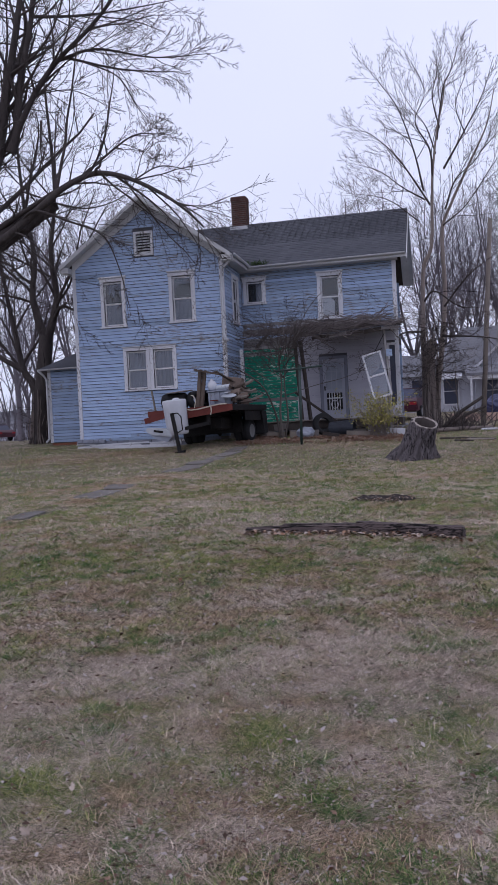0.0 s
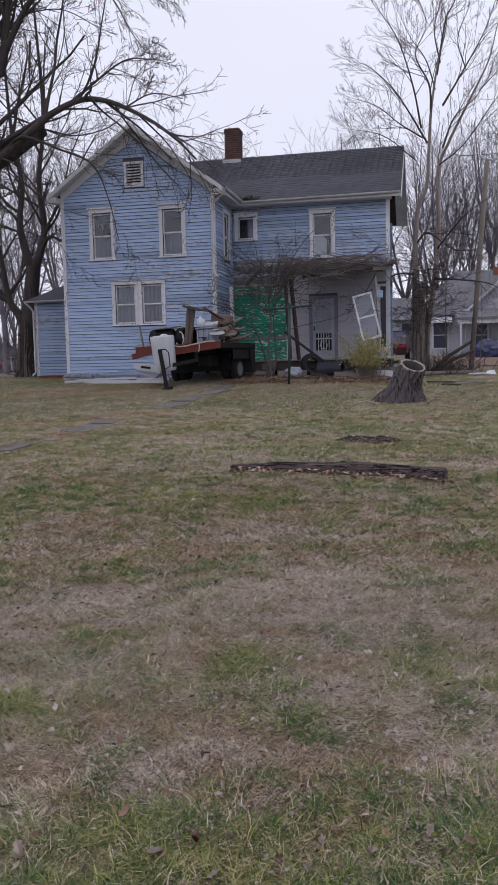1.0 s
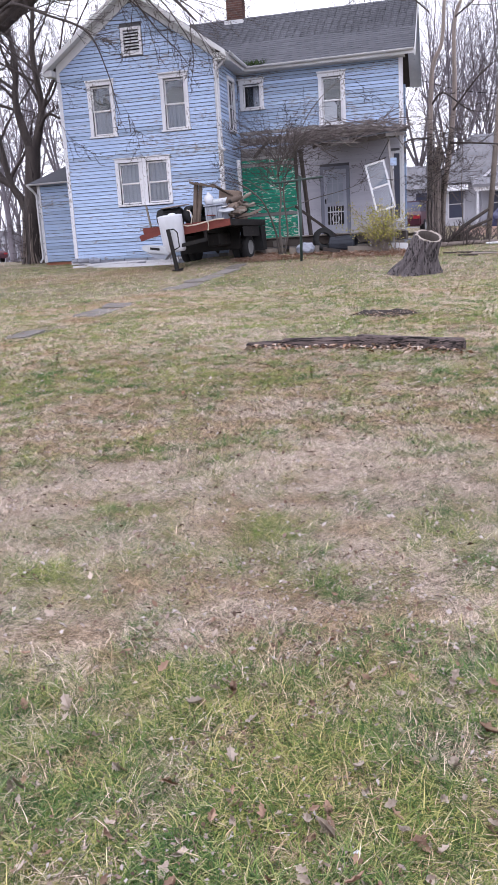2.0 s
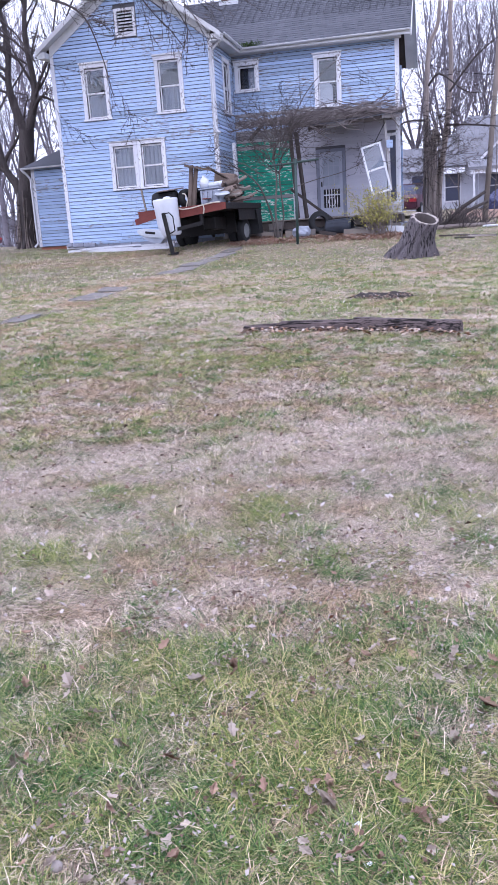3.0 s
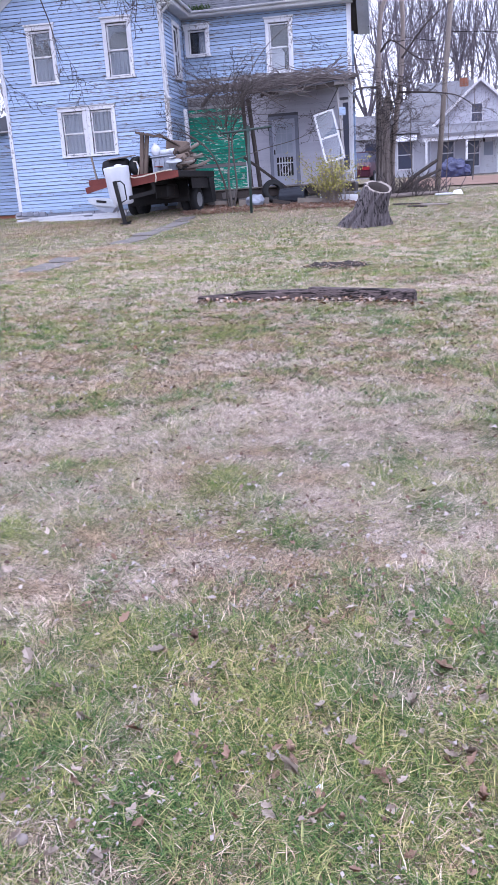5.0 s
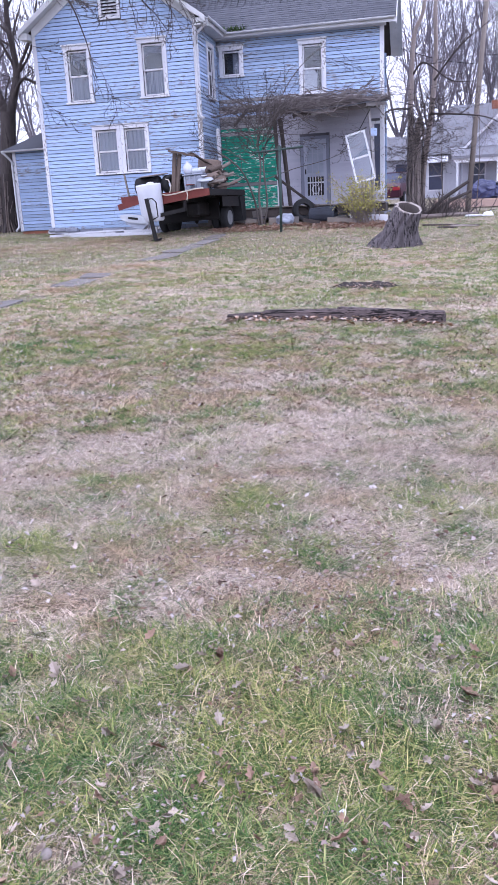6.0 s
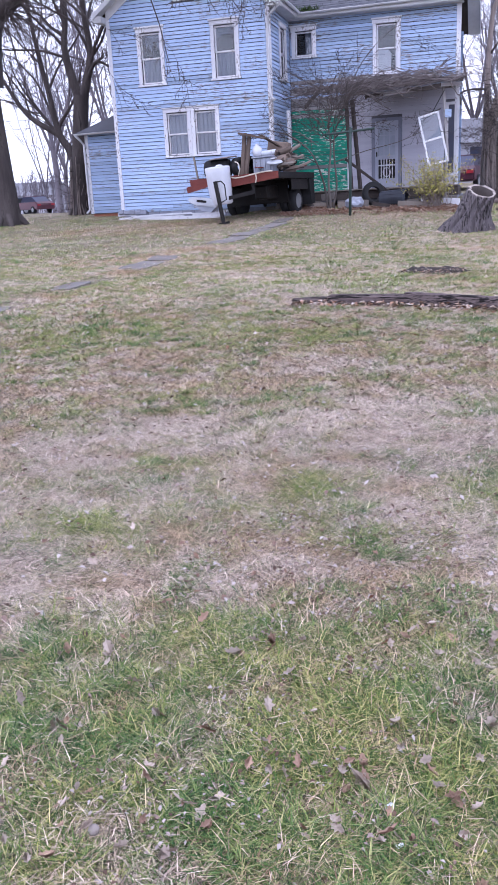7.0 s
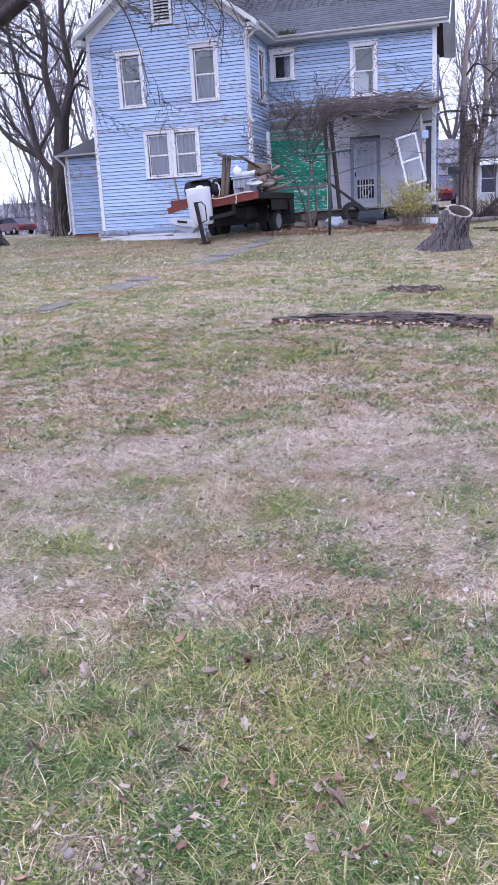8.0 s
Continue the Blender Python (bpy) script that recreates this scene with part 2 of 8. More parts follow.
M_MORTAR = surface("mortar", (0.22, 0.2, 0.185), (0.15, 0.135, 0.125), (0.1, 0.09, 0.08))
# near-black colour standing in for unlit inside space
M_DARK = surface("unlit_interior", (0.03, 0.03, 0.032), (0.02, 0.02, 0.02), (0.04, 0.04, 0.04), vary=0)
# plaster colour set near-black so the rooms behind the panes look unlit
M_ROOM = surface("unlit_room_plaster", (0.08, 0.08, 0.085), (0.05, 0.05, 0.055), (0.06, 0.06, 0.06), vary=0)
M_CLOTH = surface("faded_curtain", (0.29, 0.32, 0.41), (0.19, 0.21, 0.275), (0.15, 0.15, 0.17), 2.0, 25.0, 0.7, 0.1, 0.95, stretch=(3, 1, 0.5))
M_SHEET = surface("white_sheet", (0.75, 0.76, 0.8), (0.6, 0.6, 0.66), (0.45, 0.45, 0.5), 2.0, 20.0, 0.7, 0.1, 0.9)
M_WOOD = surface("weathered_wood", (0.27, 0.235, 0.205), (0.17, 0.145, 0.125), (0.09, 0.08, 0.07), 2.0, 12.0, 0.6, 0.08, 0.9, stretch=(1, 1, 1), vary=0.2)
M_WOOD_DARK = surface("dark_weathered_wood", (0.07, 0.058, 0.054), (0.04, 0.033, 0.031), (0.02, 0.018, 0.018), 2.0, 12.0, 0.58, 0.08, 0.9, vary=0.2)
M_TIE = surface("rotting_timber", (0.2, 0.155, 0.15), (0.075, 0.057, 0.058), (0.013, 0.011, 0.011), 3.0, 14.0, 0.5, 0.06, 0.95, stretch=(0.3, 3, 5), vary=0.15, bump=0.9, deep=0.03)
M_RED = surface("rusty_red_paint", (0.18, 0.046, 0.036), (0.11, 0.032, 0.027), (0.06, 0.035, 0.028), 2.0, 14.0, 0.57, 0.06, 0.75)
# iron kept near-black partly for the deep shade under the trailer bed
M_IRON = surface("rusty_black_iron", (0.016, 0.014, 0.014), (0.009, 0.0085, 0.009), (0.05, 0.03, 0.022), 2.0, 16.0, 0.6, 0.08, 0.7)
M_RUBBER = surface("old_rubber", (0.022, 0.022, 0.024), (0.014, 0.014, 0.015), (0.045, 0.042, 0.04), 3.0, 18.0, 0.64, 0.08, 0.8)
M_RIM = surface("dull_white_rim", (0.24, 0.24, 0.25), (0.14, 0.14, 0.145), (0.06, 0.045, 0.04), 3.0, 18.0, 0.6, 0.06, 0.5)
M_PLASTIC = surface("white_plastic", (0.7, 0.71, 0.75), (0.62, 0.63, 0.68), (0.42, 0.41, 0.42), 2.0, 12.0, 0.68, 0.1, 0.45, bump=0.1)
M_DRUM = surface("grubby_white_drum", (0.56, 0.57, 0.62), (0.44, 0.45, 0.5), (0.27, 0.26, 0.26), 1.6, 9.0, 0.6, 0.12, 0.5, stretch=(1, 1, 0.5), bump=0.1)
M_COWL = surface("grimy_fibreglass", (0.46, 0.48, 0.52), (0.33, 0.35, 0.39), (0.17, 0.16, 0.16), 2.0, 12.0, 0.58, 0.1, 0.5, bump=0.1)
M_JUNKWOOD = surface("brown_scrap_wood", (0.18, 0.137, 0.115), (0.1, 0.076, 0.063), (0.05, 0.035, 0.03), 2.0, 14.0, 0.58, 0.08, 0.9, vary=0.3)
M_GREYPLASTIC = surface("grey_plastic", (0.27, 0.29, 0.35), (0.2, 0.22, 0.27), (0.18, 0.18, 0.2), 2.0, 12.0, 0.68, 0.1, 0.5, bump=0.1)
M_BIN = surface("dark_grey_bin_plastic", (0.045, 0.05, 0.066), (0.03, 0.033, 0.043), (0.09, 0.09, 0.11), 2.0, 12.0, 0.66, 0.1, 0.65, bump=0.15)
M_ROPE = surface("pale_rope", (0.55, 0.5, 0.43), (0.4, 0.36, 0.3), (0.25, 0.22, 0.18), 4.0, 40.0)
M_POLE = surface("green_painted_pipe", (0.025, 0.05, 0.044), (0.016, 0.034, 0.03), (0.07, 0.05, 0.04), 2.0, 15.0, 0.62, 0.06, 0.6)
M_BARK = surface("grey_bark", (0.16, 0.138, 0.128), (0.1, 0.087, 0.08), (0.045, 0.04, 0.037), 2.0, 9.0, 0.56, 0.1, 0.95, stretch=(2.2, 2.2, 0.5), bump=0.9, deep=0.04)
M_BARK_DARK = surface("dark_bark", (0.09, 0.076, 0.074), (0.05, 0.042, 0.042), (0.025, 0.022, 0.022), 2.0, 9.0, 0.56, 0.1, 0.95, stretch=(2.2, 2.2, 0.5), bump=0.9, deep=0.04)
M_BARK_PALE = surface("pale_bark", (0.26, 0.222, 0.2), (0.17, 0.142, 0.128), (0.065, 0.056, 0.052), 2.0, 10.0, 0.6, 0.1, 0.95, stretch=(2.2, 2.2, 0.5), bump=0.7, deep=0.03)
M_TWIG = surface("bare_twigs", (0.085, 0.07, 0.068), (0.055, 0.046, 0.046), (0.03, 0.026, 0.026), 1.0, 6.0, 0.7, 0.1, 0.95)
M_TWIG_PALE = surface("pale_bare_twigs", (0.19, 0.165, 0.165), (0.12, 0.105, 0.11), (0.06, 0.05, 0.05), 1.0, 6.0, 0.7, 0.1, 0.95)
M_DEADBRUSH = surface("dead_brush", (0.17, 0.145, 0.14), (0.09, 0.076, 0.076), (0.04, 0.034, 0.034), 3.0, 9.0, 0.6, 0.1, 0.95, vary=0.2)
M_VINE = surface("dead_vine_bark", (0.31, 0.258, 0.238), (0.19, 0.158, 0.146), (0.07, 0.058, 0.054), 3.0, 14.0, 0.58, 0.08, 0.95, stretch=(4, 4, 0.4), bump=1.0, deep=0.05)
# distance haze put into the colour: paler and bluer than the near twigs
M_TWIG_FAR = surface("hazed_far_twigs", (0.17, 0.152, 0.175), (0.115, 0.104, 0.124), (0.06, 0.053, 0.062), 0.5, 3.0, 0.7, 0.1, 0.95)
M_STUMPBARK = surface("stump_bark", (0.2, 0.174, 0.185), (0.09, 0.078, 0.083), (0.017, 0.015, 0.016), 4.0, 15.0, 0.5, 0.07, 0.95, stretch=(3.0, 3.0, 0.35), bump=1.0, deep=0.06)
M_CUTWOOD = surface("cut_wood", (0.34, 0.295, 0.27), (0.23, 0.195, 0.178), (0.1, 0.075, 0.06), 4.0, 25.0, 0.6, 0.08, 0.9)
M_CONCRETE = surface("old_concrete", (0.18, 0.163, 0.156), (0.115, 0.102, 0.095), (0.12, 0.115, 0.09), 2.0, 18.0, 0.6, 0.1, 0.95, vary=0.12)
# white siding greyed and blued: the walls' shade put into the colour
M_WHITESIDING_SHADE = surface("shaded_white_siding", (0.46, 0.46, 0.52), (0.38, 0.38, 0.44), (0.3, 0.3, 0.34), 0.6, 6.0, 0.72, 0.1, 0.7, vary=0.03)
M_GREYROOF = surface("grey_shingle_roof", (0.2, 0.2, 0.22), (0.15, 0.15, 0.17), (0.26, 0.26, 0.28), 0.6, 8.0, 0.66, 0.1, 0.9, stretch=(0.4, 1, 2))
M_ORANGEBRICK = surface("orange_brick", (0.32, 0.13, 0.08), (0.22, 0.09, 0.06), (0.35, 0.25, 0.2), 2, 10)
M_TARP = surface("blue_tarp", (0.035, 0.04, 0.11), (0.022, 0.026, 0.075), (0.14, 0.14, 0.2), 1.5, 6.0, 0.62, 0.1, 0.4)
M_CARRED = surface("dark_red_car_paint", (0.075, 0.015, 0.028), (0.055, 0.012, 0.02), (0.1, 0.05, 0.055), 1.0, 8.0, 0.75, 0.1, 0.3, bump=0.02)
M_CARBLUE = surface("dark_blue_car_paint", (0.03, 0.035, 0.075), (0.022, 0.026, 0.055), (0.08, 0.08, 0.1), 1.0, 8.0, 0.75, 0.1, 0.3, bump=0.02)
M_LAMP = surface("tail_lamp_red", (0.35, 0.02, 0.03), (0.28, 0.015, 0.02), (0.4, 0.1, 0.1), vary=0, rough=0.3, bump=0.0)
M_ROAD = surface("worn_asphalt", (0.11, 0.11, 0.115), (0.08, 0.08, 0.085), (0.15, 0.145, 0.14), 0.5, 20)
M_CLAY = surface("bare_clay_and_leaves", (0.25, 0.16, 0.12), (0.19, 0.125, 0.095), (0.3, 0.22, 0.17), 0.8, 9.0, 0.6, 0.1, 0.95)
M_MOSS = surface("gutter_weeds", (0.06, 0.1, 0.03), (0.035, 0.06, 0.02), (0.12, 0.12, 0.05), 3, 20)


def glass(name, tint, rough=0.06):
    """Window glass: mostly clear, with a mirror's share that grows to the edge-on view."""
    n = Nodes(name)
    tr, gl, fr, mx = n.add("ShaderNodeBsdfTransparent"), n.add("ShaderNodeBsdfGlossy"), n.add("ShaderNodeFresnel"), n.add("ShaderNodeMixShader")
    tr.inputs["Color"].default_value = (*tint, 1)
    gl.inputs["Roughness"].default_value = rough
    fr.inputs["IOR"].default_value = 1.7
    n.link(fr.outputs["Fac"], mx.inputs["Fac"])
    n.link(tr.outputs["BSDF"], mx.inputs[1])
    n.link(gl.outputs["BSDF"], mx.inputs[2])
    n.link(mx.outputs["Shader"], n.tree.nodes["Material Output"].inputs["Surface"])
    b = n.add("ShaderNodeBump", Strength=0.12, Distance=0.02)
    n.link(n.noise(n.place(), 3.0, 2.0), b.inputs["Height"])
    n.link(b.outputs["Normal"], gl.inputs["Normal"])
    return n.material


M_GLASS = glass("window_glass", (0.8, 0.82, 0.85))


def thatch(n, fac):
    """Dead turf, from brown to pale straw in drifts; ramp ends also stand for shadows and highlights among straws."""
    at = n.add("ShaderNodeAttribute")
    at.attribute_name = "pale"
    brown = n.ramp(fac, [(0.0, (0.04, 0.027, 0.018)), (0.28, (0.14, 0.092, 0.057)), (0.58, (0.37, 0.25, 0.155)), (1.0, (0.6, 0.435, 0.285))])
    straw = n.ramp(fac, [(0.0, (0.045, 0.034, 0.027)), (0.28, (0.19, 0.145, 0.118)), (0.58, (0.56, 0.445, 0.37)), (1.0, (0.86, 0.73, 0.63))])
    return n.mix(at.outputs["Fac"], brown, straw)


def lawn_material():
    n = Nodes("winter_lawn")
    at = n.add("ShaderNodeAttribute")
    at.attribute_name = "live"
    rough_edge = n.noise(n.place(), 16.0, 6.0, 0.75)
    share = n.ramp(n.mix(0.5, at.outputs["Fac"], rough_edge), [(0.34, 0.0), (0.7, 0.9)])
    fine = n.noise(n.place(), 90.0, 6.0, 0.8)
    live = n.ramp(fine, [(0.3, (0.03, 0.048, 0.015)), (0.5, (0.1, 0.125, 0.04)), (0.7, (0.25, 0.235, 0.09))])
    tone = n.mix(share, thatch(n, n.ramp(fine, [(0.34, 0.0), (0.66, 1.0)])), live)
    # noise darkens the turf: shade in gaps between straws put into the colour
    tone = n.mix(0.75, tone, n.ramp(n.noise(n.place(), 38.0, 6.0, 0.8), [(0.4, 0.12), (0.6, 0.95)]), "MULTIPLY")
    n.bump(n.noise(n.place(), 60.0, 6.0, 0.75), 0.9, 0.03)
    return n.done(tone, 0.95)


def blade_material():
    n = Nodes("grass_blades")
    at = n.add("ShaderNodeAttribute")
    at.attribute_name = "live"
    even = n.add("ShaderNodeAttribute")
    even.attribute_name = "even"
    r = n.mix(even.outputs["Fac"], n.add("ShaderNodeNewGeometry").outputs["Random Per Island"], 0.66)
    live = n.ramp(r, [(0.0, (0.026, 0.052, 0.012)), (0.3, (0.075, 0.13, 0.03)), (0.6, (0.18, 0.225, 0.055)), (0.82, (0.33, 0.32, 0.1)), (1.0, (0.54, 0.46, 0.22))])
    deep = n.ramp(r, [(0.0, (0.014, 0.046, 0.014)), (0.5, (0.036, 0.112, 0.03)), (0.85, (0.11, 0.2, 0.06)), (1.0, (0.3, 0.32, 0.12))])
    live = n.mix(n.ramp(n.noise(n.place(), 2.3, 4.0, 0.65), [(0.45, 0.0), (0.6, 0.8)]), live, deep)
    return n.done(n.mix(at.outputs["Fac"], thatch(n, r), live), 0.7)


def leaf_material(name, stops):
    n = Nodes(name)
    tone = n.ramp(n.add("ShaderNodeNewGeometry").outputs["Random Per Island"], stops)
    g = n.noise(n.place(), 70.0, 4.0)
    tone = n.mix(0.5, tone, n.ramp(g, [(0.3, 0.5), (0.7, 1.0)]), "MULTIPLY")
    n.bump(g, 0.4, 0.004)
    return n.done(tone, 0.85)


M_LAWN, M_BLADE = lawn_material(), blade_material()
M_LITTER = leaf_material("leaf_litter", [(0.0, (0.2, 0.1, 0.06)), (0.3, (0.34, 0.2, 0.13)), (0.6, (0.42, 0.33, 0.27)), (1.0, (0.52, 0.46, 0.42))])
M_RUSSET = leaf_material("russet_leaf_litter", [(0.0, (0.14, 0.075, 0.055)), (0.4, (0.27, 0.15, 0.105)), (0.75, (0.36, 0.24, 0.18)), (1.0, (0.46, 0.38, 0.33))])
M_CRUMB = leaf_material("crumbled_leaf", [(0.0, (0.07, 0.045, 0.035)), (0.3, (0.17, 0.1, 0.075)), (0.6, (0.32, 0.26, 0.24)), (1.0, (0.45, 0.4, 0.385))])
M_BUSHLEAF = leaf_material("yellowing_leaf", [(0.0, (0.17, 0.17, 0.05)), (0.35, (0.33, 0.32, 0.08)), (0.7, (0.47, 0.42, 0.12)), (1.0, (0.42, 0.33, 0.18))])
M_LEAF_GREY = surface("grey_dry_leaf", (0.5, 0.42, 0.36), (0.36, 0.29, 0.245), (0.2, 0.15, 0.12), 20, 90, 0.62, 0.1, 0.85, vary=0.2)
M_LEAF_BROWN = surface("brown_dry_leaf", (0.38, 0.25, 0.185), (0.27, 0.17, 0.125), (0.18, 0.11, 0.08), 20, 90, 0.62, 0.1, 0.85, vary=0.25)

# ---- ground ----
# green tufts: place, size, strength
TUFTS = [(-0.85, 3.78, 0.16, 1.6), (-0.48, 3.17, 0.15, 2.1), (-0.75, 1.7, 0.35, 0.4), (-0.63, 3.54, 0.09, 0.8), (-0.87, 3.29, 0.15, 0.45), (-1.85, 3.96, 0.13, 0.7), (-1.52, 3.65, 0.12, 0.55), (-1.3, 3.56, 0.12, 0.55), (-1.79, 3.13, 0.14, 0.6), (-2.56, 4.42, 0.18, 0.6), (-3.35, 5.8, 0.28, 0.6), (-3.75, 7.44, 0.55, 0.6), (-2.37, 7.32, 0.42, 0.6), (-0.56, 8.46, 0.69, 0.5), (0.05, 7.71, 0.36, 0.5), (-1.5, 7.4, 0.42, 0.5), (-2.18, 5.3, 0.24, 0.4), (-1.13, 4.9, 0.16, 0.3), (-0.22, 5.22, 0.18, 0.4), (-0.15, 4.01, 0.17, 0.4), (-4.94, 18.49, 1.0, 0.4), (-0.27, 2.11, 0.2, 0.5), (-4.27, 6.82, 0.53, 0.6), (-2.8, 4.75, 0.19, 0.6), (-2.05, 3.08, 0.12, 0.7)]
# drifts of bleached straw, and patches of bare brown thatch
PALE = [(-0.69, 5.16, 0.29), (-1.17, 4.79, 0.25), (-1.65, 4.55, 0.27), (-2.15, 4.43, 0.27), (-2.4, 4.12, 0.3), (-0.51, 3.61, 0.14), (-0.81, 2.89, 0.13), (-0.95, 2.67, 0.1), (0.07, 3.07, 0.2), (-0.16, 3.37, 0.14), (-0.36, 4.63, 0.25), (-1.42, 6.6, 0.3), (0.72, 10.0, 0.5), (-2.4, 10.2, 0.6), (-3.6, 12.0, 0.7)]
BROWN = [(-1.61, 5.64, 0.24), (-2.82, 6.34, 0.4), (-10.5, 21.8, 1.9), (-6.45, 14.4, 0.7), (0.22, 5.74, 0.25), (-0.42, 2.88, 0.13), (-1.54, 2.8, 0.22), (-1.32, 3.14, 0.2), (-4.9, 14.3, 0.6), (-0.27, 15.2, 0.6), (-5.8, 10.0, 0.4), (-5.9, 12.5, 0.5), (-5.8, 15.9, 0.7), (-8.5, 23.0, 1.2), (-3.2, 22.6, 1.0)]


def around(x, y, a, b, r):
    return np.exp(-(((x - a) / r) ** 2 + ((y - b) / (0.95 * r)) ** 2))


def live_share(x, y, fine=1.0):
    """How much of the turf is green, 0 to 1: lush close by, thatch in a band before the rise, speckled beyond."""
    x, y = np.asarray(x, float), np.asarray(y, float)
    ahead = y * 0.975 - x * 0.22
    n = noise2(x, y, 0.9, 11, 4)
    edge = ahead + (n - 0.5) * 0.7 + (noise2(x, y, 4.5, 13, 2) - 0.5) * 0.35
    share = 0.45 * (1 - smooth(2.4, 2.7, edge)) + 0.27
    share += 0.13 * smooth(5.8, 7.2, ahead + (n - 0.5) * 2) + 0.14 * smooth(9.0, 12.0, ahead)
    share += (n - 0.5) * 0.35 + (noise2(x, y, 0.23, 5, 3) - 0.5) * 0.2 + (noise2(x, y, 3.2, 15, 3) - 0.5) * 0.7 * fine + (noise2(x, y, 10.0, 19, 3) - 0.5) * 1.7 * fine
    rough = np.clip(3.6 * (noise2(x, y, 8.0, 77, 3) - 0.28), 0, 1.5)
    for a, b, r, s in TUFTS:
        share += 0.85 * s * rough * around(x, y, a, b, 0.85 * r)
    for a, b, r in PALE:
        share -= 0.3 * around(x, y, a, b, r)
    for a, b, r in BROWN:
        share -= 0.3 * around(x, y, a, b, r)
    return np.clip(share, 0, 0.93)


def pale_share(x, y, fine=1.0):
    """How bleached the dead turf is, 0 brown to 1 straw."""
    x, y = np.asarray(x, float), np.asarray(y, float)
    ahead = y * 0.975 - x * 0.22
    share = 0.5 + 0.15 * smooth(2.6, 3.2, ahead) * (1 - smooth(5.0, 5.8, ahead)) - 0.15 * smooth(5.2, 6.0, ahead) * (1 - smooth(7.5, 9, ahead))
    share += (noise2(x, y, 0.9, 61, 4) - 0.5) * 1.3 + (noise2(x, y, 7.0, 62, 3) - 0.5) * 2.2 * fine + 0.2 * smooth(8.5, 11.0, ahead)
    for a, b, r in PALE:
        share += 0.5 * around(x, y, a, b, r)
    for a, b, r in BROWN:
        share -= 0.6 * around(x, y, a, b, r)
    return np.clip(share, 0, 1)


def spread(a, b, fine_a, fine_b, step, grow_by):
    """Grid lines, fine between fine_a and fine_b and ever wider outside."""
    inner = list(np.arange(fine_a, fine_b, step))
    out, d, v = [], step, fine_a
    while v > a:
        d *= grow_by
        v -= d
        out.append(v)
    up, d, v = [], step, inner[-1]
    while v < b:
        d *= grow_by
        v += d
        up.append(v)
    return np.array(out[::-1] + inner + up)


def add_live(me, values, name="live"):
    me.attributes.new(name, "FLOAT", "POINT").data.foreach_set("value", np.ascontiguousarray(values, np.float32))


def build_ground():
    gx, gy = spread(-900, 900, -6.5, 2.0, 0.12, 1.08), spread(-300, 1500, 0.6, 8.0, 0.09, 1.035)
    xx, yy = np.meshgrid(gx, gy, indexing="ij")
    zz = ground_z(xx, yy) + (noise2(xx, yy, 0.8, 3, 2) - 0.5) * 0.07 * np.clip(1 - np.abs(yy - 12) / 40, 0, 1)
    zz = zz - 0.012 * (yy < 40)
    verts = np.stack([xx, yy, zz], -1).reshape(-1, 3)
    i, j = np.meshgrid(np.arange(len(gx) - 1), np.arange(len(gy) - 1), indexing="ij")
    w = len(gy)
    faces = np.stack([i * w + j, (i + 1) * w + j, (i + 1) * w + j + 1, i * w + j + 1], -1).reshape(-1, 4)
    me = raw_mesh("ground", verts, faces, M_LAWN, True)
    add_live(me, live_share(xx, yy, 0.25).ravel())
    add_live(me, pale_share(xx, yy, 0.25).ravel(), "pale")
    return tagged(new("ground", me), "patchy winter lawn of thatch and short green grass", "lawn", kind="structure")


build_ground()


def lawn_z(x, y):
    return ground_z(x, y) + (noise2(x, y, 0.8, 3, 2) - 0.5) * 0.07 * np.clip(1 - np.abs(np.asarray(y) - 12) / 40, 0, 1)


def lz(x, y):
    return float(lawn_z(x, y))


# ---- the blue farmhouse ----
GX0, GX1, GY = -11.86, -6.73, 25.61          # gabled wing: side walls and front
MX1, MY = -1.45, 28.01                       # cross wing: end wall and front
BACK, RIDGE_Y, RIDGE_X = 33.4, 30.7, -9.30
EAVE_Z, RIDGE_Z, PITCH = 7.05, 9.21, 0.715
COURSE = 0.106
house = thing("farmhouse", -6.7, 28.0, 1.15, "two-storey blue clapboard farmhouse, paint peeling, porch collapsing", "house")


def gable_top(x):
    return RIDGE_Z - 0.16 - PITCH * abs(x - RIDGE_X)


def wall_cells(a0, a1, z0, top, holes):
    """Upright strips of a wall round its holes: (a, b, bottom, top at a, top at b)."""
    cuts = sorted({a0, a1} | {h[0] for h in holes} | {h[1] for h in holes} | ({RIDGE_X} if a0 < RIDGE_X < a1 and top is gable_top else set()))
    for a, b in zip(cuts, cuts[1:]):
        low = z0
        for h in sorted((h for h in holes if h[0] <= a + 1e-6 and h[1] >= b - 1e-6), key=lambda h: h[2]):
            if h[2] > low + 1e-6:
                yield a, b, low, h[2], h[2]
            low = h[3]
        yield a, b, low, top(a), top(b)


def front_wall(name, a0, a1, y, z0, top, holes, thick, parent, material):
    bm = bmesh.new()
    for a, b, low, ta, tb in wall_cells(a0, a1, z0, top, holes):
        prism(bm, [(a, y, low), (b, y, low), (b, y, tb), (a, y, ta)], (0, thick, 0))
    return part(name, bm, material, parent)


def side_wall(name, x, b0, b1, z0, top, holes, thick, parent, material):
    bm = bmesh.new()
    for a, b, low, ta, tb in wall_cells(b0, b1, z0, top, holes):
        prism(bm, [(x, a, low), (x, b, low), (x, b, tb), (x, a, ta)], (thick, 0, 0))
    return part(name, bm, material, parent)


def flat(z):
    return lambda a: z


